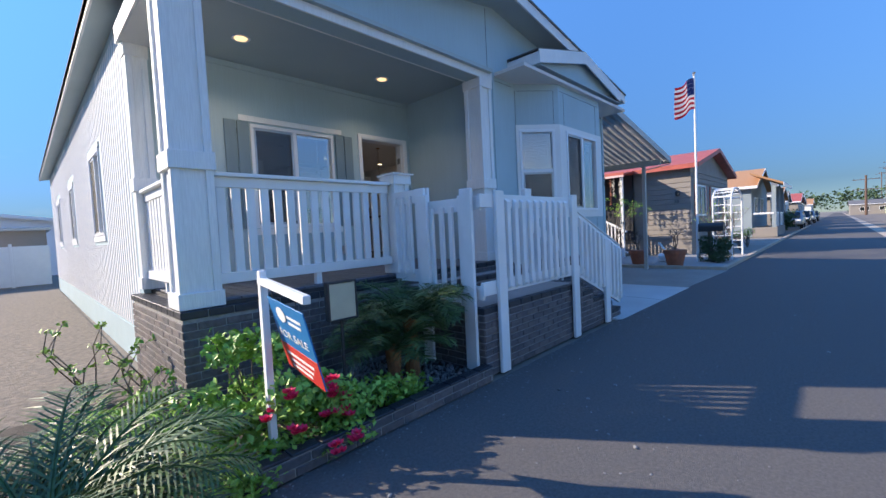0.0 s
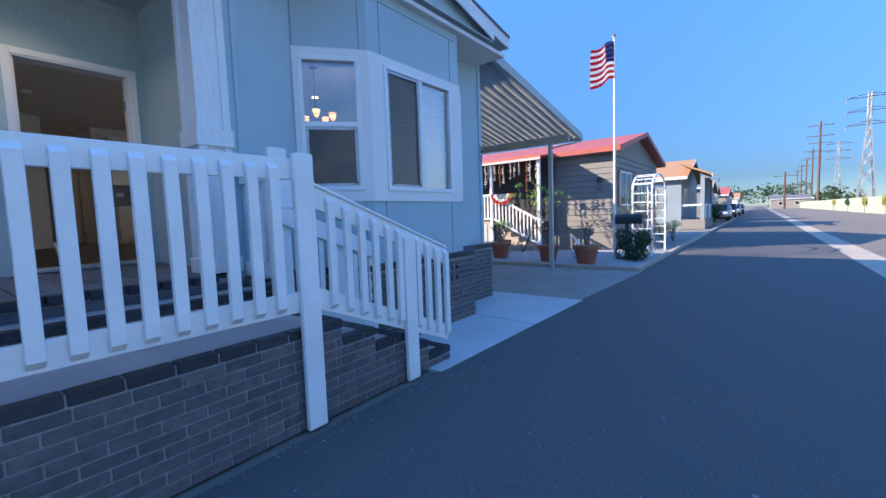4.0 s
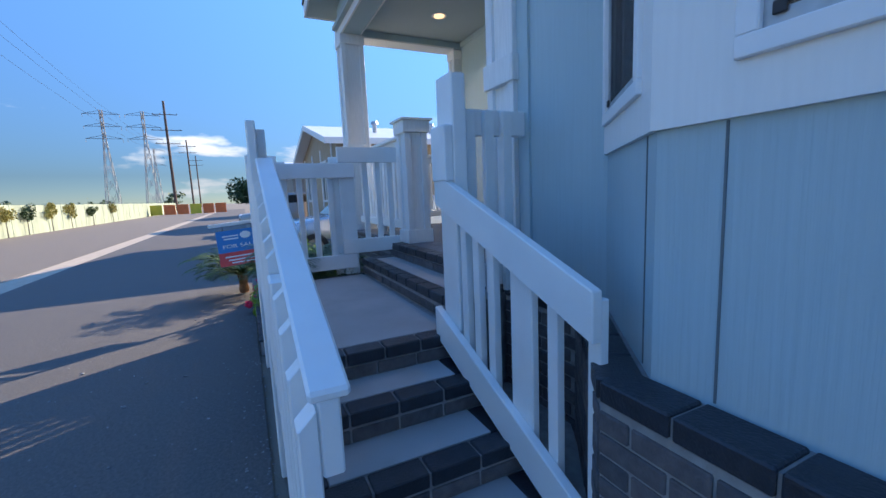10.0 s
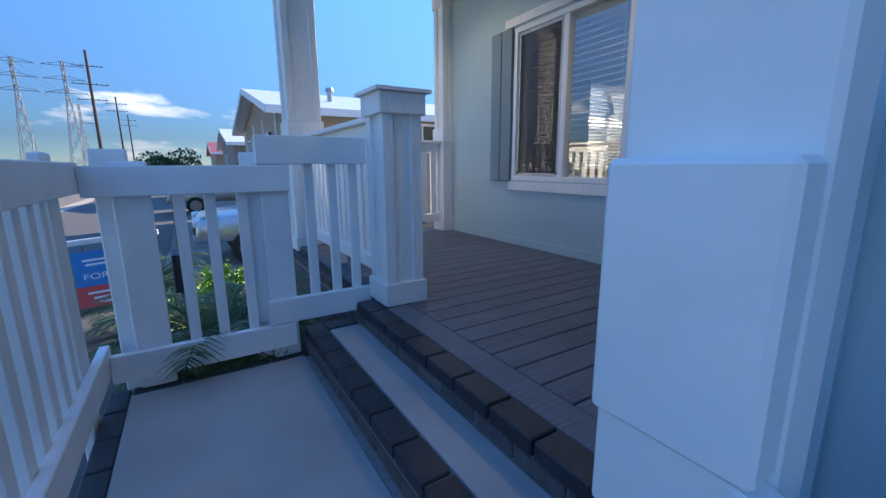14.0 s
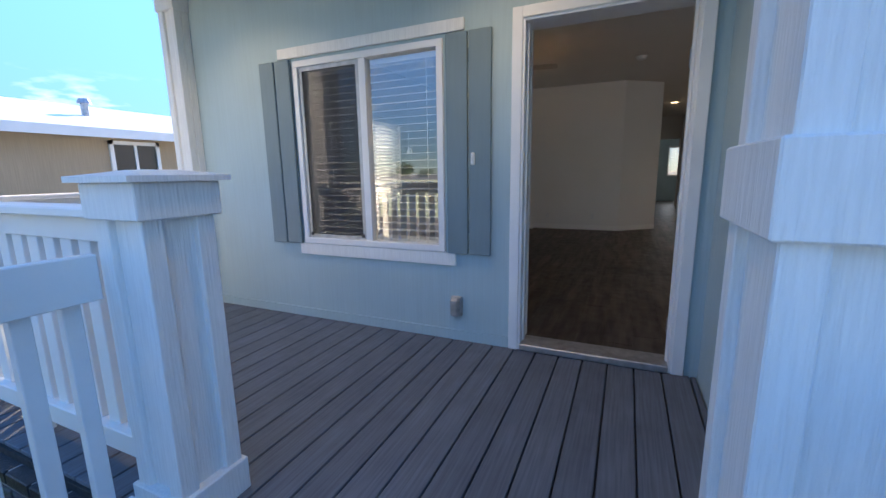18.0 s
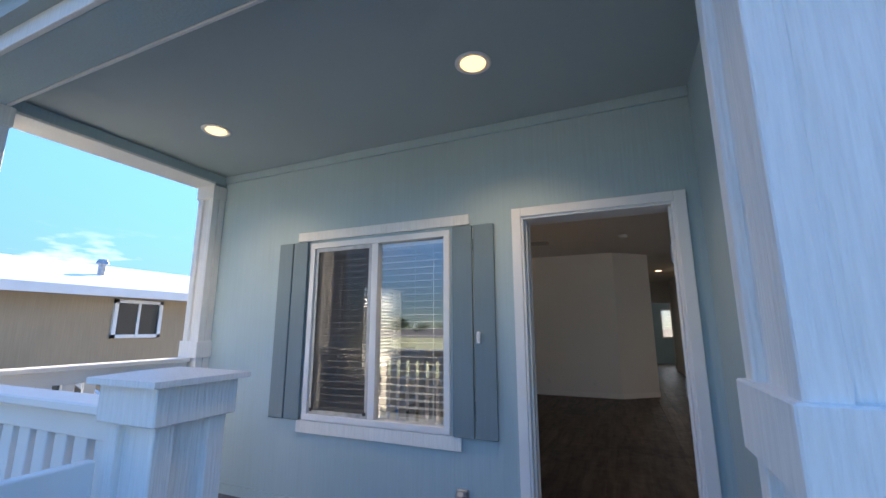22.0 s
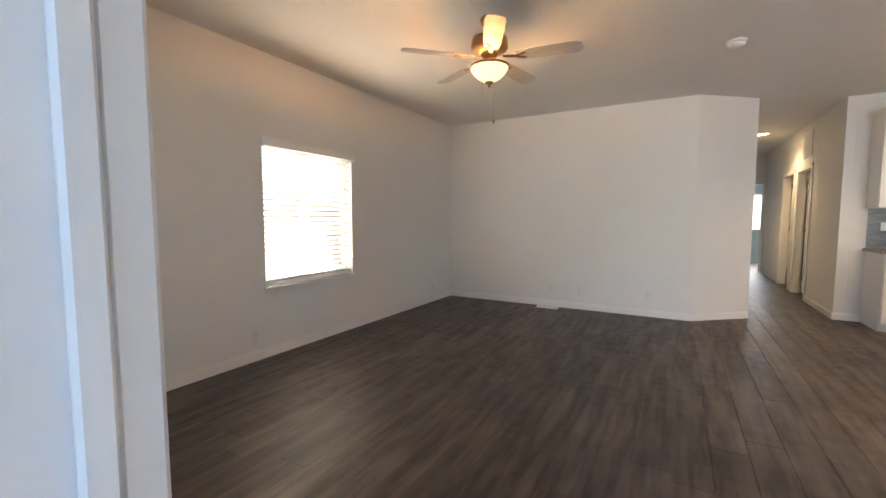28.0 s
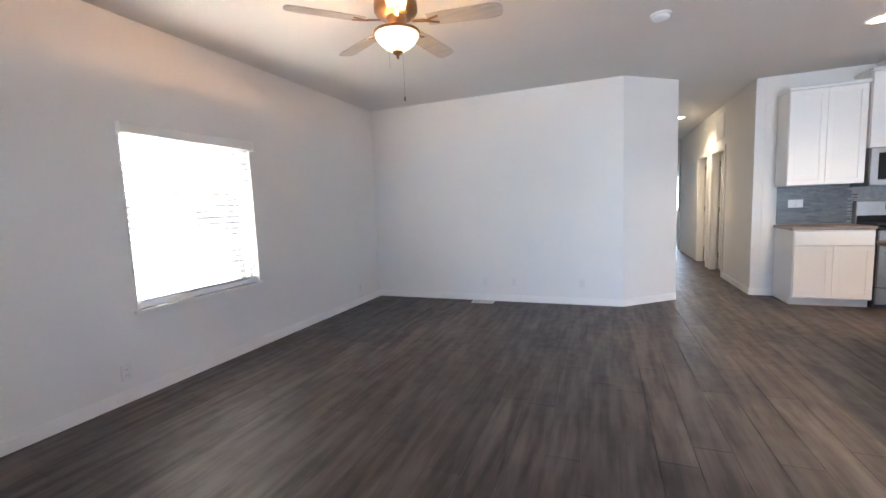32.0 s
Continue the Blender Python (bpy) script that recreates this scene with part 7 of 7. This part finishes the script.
LAMP_GAIN = 0.21
GLOW_IN = mat("room_lamp_glow", (1, 0.95, 0.85), 0.5, 0, bump=0, emit=(1.0, 0.70, 0.40), emit_strength=1.3)
for x, y, lab, pw in ((6.71, 11.38, "round recessed ceiling light, switched on", 11), (8.7, 11.38, "round recessed ceiling light, switched on", 11), (5.8, 15.25, "round recessed hallway light, switched on", 15),
                      (7.35, 14.2, "round recessed ceiling light of a back room", 10), (7.35, 16.3, "round recessed ceiling light of a back room", 10),
                      (6.7, 7.4, "round recessed ceiling light, switched on", 8), (8.5, 7.4, "round recessed ceiling light, switched on", 8)):
    downlight(x, y, CZ, lab, "room lights", pw, GLOW_IN)

# hallway doors
for y0, y1 in ((14.35, 15.15), (15.45, 16.25)):
    nm = "door_2" if y0 < 15 else "door_3"
    t = thing(nm, "white hallway door frame with the door standing open", "door", kind="structure", at=(6.31, y0, FZ))
    for a, b in ((y0 - 0.06, y0 + 0.008), (y1 - 0.008, y1 + 0.06)):
        part("casing", box(6.294, 6.3095, a, b, FZ + 0.005, 3.08, 0.004), BASEB, t)
    part("casing", box(6.294, 6.3095, y0 + 0.0081, y1 - 0.0081, 3.012, 3.08, 0.004), BASEB, t)
    for a, b in ((y0, y0 + 0.016), (y1 - 0.016, y1)):
        part("jamb", box(6.310, 6.412, a, b, FZ + 0.005, 3.02, 0.002), BASEB, t)
    lf = part("leaf", box(6.43, 7.18, y1 - 0.055, y1 - 0.02, FZ + 0.015, 3.0, 0.003, None), VINYL, t, "white flat panel door leaf, open")
    for za, zb in ((1.1, 1.85), (2.05, 2.85)):
        part("panel", box(6.56, 7.11, y1 - 0.059, y1 - 0.0551, za, zb, 0.003), VINYL, lf)
    for z in (1.2, 2.0, 2.8):
        part("hinge", box(6.413, 6.4295, y1 - 0.045, y1 - 0.035, z, z + 0.09, 0.001), STEEL, t)
    part("knob", lathe([(0.004, 0), (0.026, 0.004), (0.03, 0.02), (0.018, 0.04), (0.004, 0.045)], (0, 0, 0), 14), STEEL, lf).data.transform(Matrix.Translation((7.14, y1 - 0.056, 1.93)) @ Matrix.Rotation(radians(90), 4, "X"))
t = thing("return_air_grille", "white return air grille high on the hallway wall", "grille", at=(6.31, 14.67, 3.4))
part("frame", box(6.296, 6.3095, 14.41, 14.94, 3.2, 3.6, 0.004), VINYL, t)
for k in range(16):
    part("louvre", box(6.291, 6.2959, 14.45, 14.90, 3.23 + k * 0.022, 3.241 + k * 0.022), VINYL, t)

# ---- kitchen ----
KF, KW = 12.46, 12.999                     # cabinet fronts, kitchen wall
KT = 1.855


def shaker(parent, x0, x1, y, z0, z1, name="door", knob=None, m=None):
    d = part(name, box(x0, x1, y - 0.018, y, z0, z1, 0.002, m), CABINET, parent)
    if z1 - z0 > 0.3:
        part("panel_frame", boxes((x0, x1, y - 0.024, y - 0.0181, z0, z0 + 0.06), (x0, x1, y - 0.024, y - 0.0181, z1 - 0.06, z1), (x0, x0 + 0.06, y - 0.024, y - 0.0181, z0 + 0.0601, z1 - 0.0601), (x1 - 0.06, x1, y - 0.024, y - 0.0181, z0 + 0.0601, z1 - 0.0601), bev=0.0015), CABINET, d)
    return d


def base_unit(x0, x1, label, drawers=True):
    t = thing("base_cabinet", label, "cabinet", "kitchen base cabinets", at=((x0 + x1) / 2, KF + 0.3, FZ))
    part("body", box(x0, x1, KF, KW, FZ + 0.095, KT - 0.002, 0.001), CABINET, t)
    part("toe_kick", box(x0 + 0.002, x1 - 0.002, KF + 0.06, KW, FZ + 0.0045, FZ + 0.0949), CABINET, t)
    if drawers:
        shaker(t, x0 + 0.006, x1 - 0.006, KF - 0.0005, KT - 0.17, KT - 0.012, "drawer")
    n = 2 if x1 - x0 > 0.65 else 1
    w = (x1 - x0 - 0.012) / n
    for k in range(n):
        shaker(t, x0 + 0.006 + k * w + 0.001, x0 + 0.006 + (k + 1) * w - 0.001, KF - 0.0005, FZ + 0.105, KT - 0.178)


base_unit(6.56, 7.275, "white kitchen base cabinet with a drawer, beside the range")
base_unit(8.075, 8.79, "white kitchen base cabinet with a drawer, beside the range")
base_unit(8.795, 9.51, "white kitchen base cabinet with a drawer, in the corner")
for x0, x1 in ((6.535, 7.28), (8.07, 9.515)):
    solo("worktop", box(x0, x1, KF - 0.03, KW, KT, KT + 0.038, 0.006), COUNTER, "brown speckled kitchen worktop on white cabinets", "worktop")


def upper_unit(x0, x1, z0, z1, label, n=2, y=12.68):
    t = thing("wall_cabinet", label, "cabinet", "kitchen wall cabinets", at=((x0 + x1) / 2, y + 0.16, z0))
    part("body", box(x0, x1, y, KW, z0, z1, 0.001), CABINET, t)
    part("crown", box(x0 - 0.012, x1 + 0.012, y - 0.03, KW, z1 + 0.0005, z1 + 0.04, 0.008), CABINET, t)
    w = (x1 - x0 - 0.008) / n
    for k in range(n):
        shaker(t, x0 + 0.004 + k * w + 0.001, x0 + 0.004 + (k + 1) * w - 0.001, y - 0.0005, z0 + 0.004, z1 - 0.006)


upper_unit(6.54, 7.245, 2.365, 3.45, "white shaker wall cabinet with two doors")
upper_unit(7.26, 8.045, 2.745, 3.56, "white shaker wall cabinet over the microwave", 2, 12.66)
upper_unit(8.06, 8.77, 2.365, 3.45, "white shaker wall cabinet with two doors")
upper_unit(8.80, 9.51, 2.365, 3.45, "white shaker wall cabinet with two doors")
solo("vent_chase", box(7.44, 7.86, 12.70, KW, 3.601, CZ - 0.002, 0.003), CABINET, "white boxed vent duct above the wall cabinet", "duct cover")
# microwave
t = thing("microwave", "stainless over-range microwave with a black glass door", "microwave", at=(7.65, 12.8, 2.32))
part("body", box(7.262, 8.043, 12.625, KW, 2.325, 2.742, 0.004), STEEL, t)
dr = part("door", box(7.266, 7.86, 12.605, 12.6245, 2.335, 2.735, 0.004), STEEL, t)
part("window", box(7.33, 7.80, 12.601, 12.6049, 2.39, 2.68, 0.002), BLACK, dr, "black glass")
part("control_panel", box(7.866, 8.039, 12.605, 12.6245, 2.335, 2.735, 0.004), BLACK, t)
part("handle", beam((7.84, 12.57, 2.40), (7.84, 12.57, 2.67), 0.018, 0.018, 0.005), STEEL, dr)
for z in (2.41, 2.66):
    part("handle_post", rod((7.84, 12.57, z), (7.84, 12.606, z), 0.007), STEEL, dr)
# range
t = thing("range", "stainless gas range with a black cooktop", "stove", at=(7.675, 12.7, FZ))
part("body", box(7.285, 8.065, KF - 0.01, KW - 0.03, FZ + 0.05, 1.85, 0.004), DARK, t)
part("kick", box(7.30, 8.05, KF + 0.04, KW - 0.05, FZ + 0.0045, FZ + 0.0499), DARK, t)
od = part("oven_door", box(7.29, 8.06, KF - 0.045, KF - 0.0105, FZ + 0.25, 1.72, 0.006), STEEL, t)
part("oven_window", box(7.38, 7.97, KF - 0.048, KF - 0.0451, FZ + 0.36, 1.55, 0.004), BLACK, od)
part("oven_handle", rod((7.34, KF - 0.09, 1.655), (8.01, KF - 0.09, 1.655), 0.011), STEEL, od)
for x in (7.38, 7.97):
    part("handle_post", rod((x, KF - 0.09, 1.655), (x, KF - 0.045, 1.655), 0.008), STEEL, od)
part("drawer", box(7.29, 8.06, KF - 0.04, KF - 0.0105, FZ + 0.06, FZ + 0.24, 0.005), STEEL, t)
part("control_strip", box(7.29, 8.06, KF - 0.04, KF - 0.0105, 1.728, 1.845, 0.005), STEEL, t)
for k in range(5):
    part("burner_knob", rod((7.38 + k * 0.148, KF - 0.07, 1.79), (7.38 + k * 0.148, KF - 0.0405, 1.79), 0.02, 0.024, 14), DARK, t)
part("cooktop", box(7.287, 8.063, KF - 0.03, KW - 0.09, 1.8505, 1.875, 0.004), BLACK, t)
for gx in (7.47, 7.88):
    g_ = bmesh.new()
    for k in range(4):
        beam((gx - 0.16, 12.53 + k * 0.12, 1.90), (gx + 0.16, 12.53 + k * 0.12, 1.90), 0.012, 0.012, 0.002, bm=g_)
    for k in (-0.15, 0, 0.15):
        beam((gx + k, 12.51, 1.893), (gx + k, 12.89, 1.893), 0.012, 0.034, 0.002, bm=g_)
    part("grate", g_, DARK, t, "black cast iron grate")
bg = part("backguard", box(7.30, 8.05, KW - 0.085, KW - 0.012, 1.876, 2.155, 0.006), STEEL, t)
part("backguard_base", box(7.31, 8.04, KW - 0.09, KW - 0.0851, 1.88, 1.985, 0.002), BLACK, bg)
part("display", box(7.56, 7.80, KW - 0.088, KW - 0.0851, 2.05, 2.12, 0.002), BLACK, bg, "black control display")

# island: white panels, corbels and a brown top
IX, IY0, IY1 = 6.81, 8.3, 10.94
t = thing("kitchen_island", "white panelled kitchen island with corbels", "island", at=(7.1, 9.7, FZ))
part("body", box(IX, 7.5, IY0, IY1, FZ + 0.0045, 1.842, 0.003), CABINET, t)
part("plinth", boxes((IX - 0.014, IX - 0.0005, IY0, IY1 + 0.014, FZ + 0.0045, FZ + 0.10), (IX, 7.5, IY1 + 0.0005, IY1 + 0.014, FZ + 0.0045, FZ + 0.10), bev=0.002), CABINET, t)
for y in (IY1 - 0.09, IY1 - 1.02, IY1 - 1.95, IY0):
    part("stile", box(IX - 0.012, IX - 0.0005, y, y + 0.09, FZ + 0.101, 1.84, 0.002), CABINET, t)
part("rail", box(IX - 0.0115, IX - 0.0005, IY0 + 0.09, IY1 - 0.0905, 1.75, 1.8395, 0.002), CABINET, t)
for y in (IY1 - 0.075, IY1 - 1.0, IY1 - 1.93):
    prof = [(0, 0), (0, -0.32), (-0.03, -0.31), (-0.05, -0.25), (-0.07, -0.17), (-0.12, -0.10), (-0.19, -0.07), (-0.21, -0.04), (-0.21, 0)]
    part("corbel", slab([(IX - 0.0125 + a, y, 1.839 + b) for a, b in prof], (0, 0.06, 0)), CABINET, t, "carved white corbel")
solo("island_top", prism([(IX - 0.28, IY0 - 0.1), (7.7, IY0 - 0.1), (7.7, IY1 + 0.06), (IX - 0.14, IY1 + 0.06), (IX - 0.28, IY1 - 0.08)], 1.843, 1.885, 0.006), COUNTER, "brown speckled island worktop with a deep overhang", "worktop")


def pendant(x, y):
    t = thing("pendant_lamp", "amber glass pendant lamp hanging over the island", "lamp", "island pendants", at=(x, y, CZ))
    part("canopy", lathe([(0.055, 0), (0.06, -0.012), (0.02, -0.025)], (x, y, CZ - 0.0005), 20), BRONZE, t)
    part("stem", rod((x, y, CZ - 0.02), (x, y, 2.81), 0.005, seg=8), BRONZE, t)
    part("cap", lathe([(0.01, 0.03), (0.035, 0.02), (0.052, 0.0)], (x, y, 2.785), 18), BRONZE, t)
    part("shade", lathe([(0.050, 0.0), (0.058, -0.06), (0.060, -0.12), (0.056, -0.118), (0.046, -0.002)], (x, y, 2.785), 24), SHADE_P, t, "lit amber glass shade", smooth=True)
    ld = bpy.data.lights.new("pendant_bulb", "POINT")
    ld.energy = 2.0
    ld.color = (1.0, 0.6, 0.3)
    ld.shadow_soft_size = 0.02
    new("pendant_bulb", ld).location = (x, y, 2.71)


for y in (10.7, 9.4):
    pendant(7.13, y)
# chandelier in the dining bay
CX, CY = 7.55, 6.1
t = thing("chandelier", "bronze chandelier with small lit glass shades", "chandelier", at=(CX, CY, CZ))
part("canopy", lathe([(0.06, 0), (0.065, -0.015), (0.02, -0.03)], (CX, CY, CZ - 0.0005), 20), BRONZE, t)
part("stem", rod((CX, CY, CZ - 0.02), (CX, CY, 2.86), 0.008), BRONZE, t)
part("hub", lathe([(0.01, 0.06), (0.035, 0.03), (0.04, 0.0), (0.01, -0.04)], (CX, CY, 2.86), 16), BRONZE, t)
for k in range(5):
    a = radians(72 * k + 20)
    ex, ey = CX + 0.26 * math.cos(a), CY + 0.26 * math.sin(a)
    part("arm", beam((CX, CY, 2.85), (ex, ey, 2.90), 0.012, 0.012), BRONZE, t)
    part("shade", lathe([(0.02, -0.01), (0.045, 0.03), (0.06, 0.10), (0.056, 0.10), (0.041, 0.032), (0.016, -0.006)], (ex, ey, 2.91), 16), SHADE, t, "lit amber glass shade", smooth=True)

# backsplash base
setting("backsplash", box(6.56, 9.50, KW - 0.006, KW - 0.0005, KT + 0.039, 2.364), MORTAR, "dark grey mosaic tile backsplash", "backsplash")
BW = ((6, KW - 0.0105), (7, KW - 0.0105))
plate("wall_outlet", "white double outlet plate on the tile backsplash", on_wall(*BW, (6.75, KW - 0.0105), 2.15), 0.15, 0.10)
plate("wall_outlet", "white outlet plate on the tile backsplash", on_wall(*BW, (8.42, KW - 0.0105), 2.15), 0.10, 0.10)


# daylight in the window openings
def sky_panel(name, loc, toward, w, h, power):
    d = bpy.data.lights.new(name, "AREA")
    d.shape = "RECTANGLE"
    d.size, d.size_y = w, h
    d.energy = power
    d.color = (0.86, 0.93, 1.0)
    o = new(name, d)
    o.matrix_basis = look(loc, (loc[0] + toward[0], loc[1] + toward[1], loc[2] + toward[2]))


sky_panel("daylight_side", (XL + 0.068, (WIN_L[0] + WIN_L[1]) / 2, 2.275), (1, 0, 0), 1.1, 1.25, 0.14)
sky_panel("daylight_porch", (3.12, YP + 0.10, 2.27), (0, 1, 0), 1.2, 1.3, 0.22)
sky_panel("daylight_bay", (7.5, YF + 0.2, 2.35), (0, 1, -0.1), 2.4, 1.3, 5.6)
sky_panel("daylight_bay_front", (7.345, 3.866, 2.32), (0, 1, 0), 1.1, 1.22, 0.2)
sky_panel("daylight_back", (6.67, YB - 0.24, 2.42), (0, -1, -0.1), 0.95, 1.0, 2.2)


# ---- bricks, boards and planks ----
def brick_face(parent, a, b, z0, z1, material=BRICK, proud=0.008, top=None, length=0.203, course=0.0668, skip=None):
    """Lays bricks on the face from a to b (outside on the right hand of a->b), courses from z0 up to z1 or to top(s)."""
    A, B = Vector((*a, 0)), Vector((*b, 0))
    d = (B - A).normalized()
    L = (B - A).length
    ang = math.atan2(d.y, d.x)
    n = Vector((d.y, -d.x, 0))
    rng = random.Random(int(1000 * (a[0] + 3 * a[1] + 7 * b[0])))
    row = 0
    z = z0
    while z + course * 0.7 < z1:
        s = -(length + 0.01) * (0.5 if row % 2 else 0.0)
        while s < L - 0.02:
            s0, s1 = max(s, 0.0), min(s + length, L)
            if s1 - s0 > 0.035 and (top is None or z + course <= top((s0 + s1) / 2) + 0.03):
                w = round((s1 - s0) / 0.02) * 0.02 if s1 - s0 < length - 0.005 else length
                w = min(w, s1 - s0)
                c = A + d * ((s0 + s1) / 2) + n * (proud - 0.024 + rng.uniform(-0.0015, 0.0015))
                shared("brick", block_mesh(w, 0.048, course - 0.010, material, 0.0035), material, parent,
                       Matrix.Translation((c.x, c.y, z + (course - 0.01) / 2)) @ Matrix.Rotation(ang + rng.uniform(-0.006, 0.006), 4, "Z"))
            s += length + 0.010
        z += course
        row += 1


def cap_row(parent, a, b, z, depth=0.13, inset=0.0, length=0.195, hgt=0.062, material=BRICK_CAP):
    """A row of bricks laid flat along a-b, flush with the outer line, upper face at z."""
    A, B = Vector((*a, 0)), Vector((*b, 0))
    d = (B - A).normalized()
    L = (B - A).length
    ang = math.atan2(d.y, d.x)
    n = Vector((d.y, -d.x, 0))
    k = max(1, round(L / (length + 0.01)))
    w = L / k - 0.01
    for i in range(k):
        c = A + d * ((i + 0.5) * L / k) - n * (depth / 2 + inset)
        shared("cap_brick", block_mesh(w, depth, hgt, material, 0.005), material, parent, Matrix.Translation((c.x, c.y, z - hgt / 2)) @ Matrix.Rotation(ang, 4, "Z"))


def pick(name):
    return bpy.data.objects[name]


pb = pick("porch_base")
brick_face(pb, (1.13, YP + 0.1), (1.13, 4.20), 0.0, 0.83)
brick_face(pb, (1.13, 4.20), (3.31, 4.20), 0.0, 0.83)
cap_row(pb, (1.115, YP + 0.1), (1.115, 4.185), 0.89, 0.16)
cap_row(pb, (1.115, 4.185), (3.30, 4.185), 0.888, 0.16)
brick_face(pick("porch_base_rear"), (3.31, 4.15), (5.30, 4.15), S1 + 0.004, 0.89)
ld_ = pick("landing")
brick_face(ld_, (3.30, 3.86), (3.30, 2.945), 0.0, LZ - 0.03)
brick_face(ld_, (3.30, 2.945), (5.37, 2.945), 0.0, LZ - 0.03)
brick_face(ld_, (5.37, 2.945), (5.37, 3.80), 0.535, LZ - 0.02, course=0.0668)
cap_row(ld_, (3.285, 2.935), (5.385, 2.935), LZ, 0.085)
cap_row(ld_, (5.385, 3.022), (5.385, 3.80), LZ, 0.105)
cap_row(ld_, (3.285, 3.86), (3.285, 3.022), LZ, 0.075)
sc_ = pick("step_core")
cap_row(sc_, (3.29, 3.852), (5.35, 3.852), S1, 0.105)
cap_row(sc_, (3.29, 4.148), (3.29, 3.957), S1, 0.12)
brick_face(sc_, (3.30, 3.862), (5.34, 3.862), LZ + 0.002, S1 - 0.05)
dk = thing("deck", "grey composite board deck of the porch", "deck", kind="structure", at=(3.3, 5.2, DZ))
cap_row(dk, (3.42, 4.13), (5.095, 4.13), DZ + 0.001, 0.108)
part("sleeper", box(1.29, 5.29, 4.245, YP - 0.001, 0.887, DZ - 0.022), DARK, dk)
part("border_board", box(3.62, 5.09, 4.24, 4.372, DZ - 0.021, DZ, 0.003), DECK, dk)
xb = 1.3105
while xb < 5.27:
    w = min(0.1375, 5.292 - xb)
    y0 = 4.376 if xb > 3.48 else 4.255
    shared("deck_board", block_mesh(round(w, 3), round(YP - 0.003 - y0, 3), 0.021, DECK, 0.003), DECK, dk, Matrix.Translation((xb + w / 2, (y0 + YP - 0.003) / 2, DZ - 0.0105)))
    xb += 0.1465
for i, (x0, x1, z) in enumerate(STAIRS):
    so = pick("stair_%d" % (i + 1))
    brick_face(so, (x0, 2.945), (x1, 2.945), 0.0, z - 0.04)
    if z > 0.2:
        brick_face(so, (x1, 2.945), (x1, 3.80), z - 0.133, z - 0.05)
    cap_row(so, (x1 + 0.012, 2.935), (x1 + 0.012, 3.80), z, 0.108)
    cap_row(so, (x0 + 0.002, 2.935), (x1 - 0.10, 2.935), z, 0.085)
    cap_row(so, (x1 - 0.10, 3.80), (x0 + 0.002, 3.80), z, 0.10)
sk = pick("bay_skirt")
SK = SKIRT + [(9.45, 5.6)]
setting("skirt_corner", box(XR + 0.001, 9.45, YF - 0.0005, 5.6, 0, 0.872), MORTAR, "dark brick skirt round the corner", "wall")
for a, b in zip(SK, SK[1:]):
    brick_face(sk, a, b, 0.0, 0.80)
    cap_row(sk, a, b, 0.882, 0.13, -0.012)

# planks of the room floor
fb = pick("floor_boards")
PW, PL = 0.18, 1.22
rng = random.Random(5)
count = 0
rest = bmesh.new()
x = XI
while x < XR - 0.17:
    w = min(PW - 0.0015, XR - 0.165 - x)
    y = YP + 0.15 - rng.uniform(0, PL)
    while y < YB - 0.2:
        y0, y1 = max(y, YP + 0.15 if x < 5.4 else YF + 0.15), min(y + PL - 0.0015, YB - 0.15)
        if y1 - y0 > 0.03 and w > 0.02:
            near = x < 7.0 and y0 < 13.2 and count < 300
            zt = FZ + 0.004
            if near:
                count += 1
                shared("plank", block_mesh(round(w, 3), round(y1 - y0, 3), 0.011, PLANK, 0.001), PLANK, fb, Matrix.Translation((x + w / 2, (y0 + y1) / 2, zt - 0.0055)))
            else:
                add_box(rest, x, x + w, y0, y1, zt - 0.011, zt)
        y += PL
    x += PW
o = part("floor_planks_rest", rest, PLANK_REST, fb)
tagged(o, kind="stuff")
pe = pick("planter_edge")
brick_face(pe, (1.13, 2.86), (3.28, 2.86), 0.0, 0.125, course=0.0625)
cap_row(pe, (1.12, 2.85), (3.28, 2.85), 0.145, 0.10, hgt=0.02)

# mosaic tiles of the backsplash, the nearest singly and the rest joined
bsp = pick("backsplash")
rngt = random.Random(5)
rest = bmesh.new()
for r in range(int((2.364 - KT - 0.042) / 0.0165)):
    x = 6.563
    z = KT + 0.042 + r * 0.0165
    while x < 9.47:
        w = min(rngt.choice((0.06, 0.09, 0.12)), 9.495 - x)
        if x < 7.25:
            shared("tile", block_mesh(w - 0.002, 0.005, 0.0145, TILE, 0.0), TILE, bsp, Matrix.Translation((x + w / 2, KW - 0.0078, z + 0.007)))
        elif x > 8.0:
            add_box(rest, x, x + w - 0.002, KW - 0.0103, KW - 0.0062, z, z + 0.0145)
        x += w
tagged(part("mosaic_rest", rest, TILE, bsp), "", "", "", "stuff")

# open vent joints in the bay skirt
sk_ = pick("bay_skirt")
for zc in (0.572, 0.706):
    for k in range(9):
        shared("vent_slot", block_mesh(0.014, 0.012, 0.056, BLACK, 0.0), BLACK, sk_, Matrix.Translation((6.95 + k * 0.1065, 3.680, zc)))
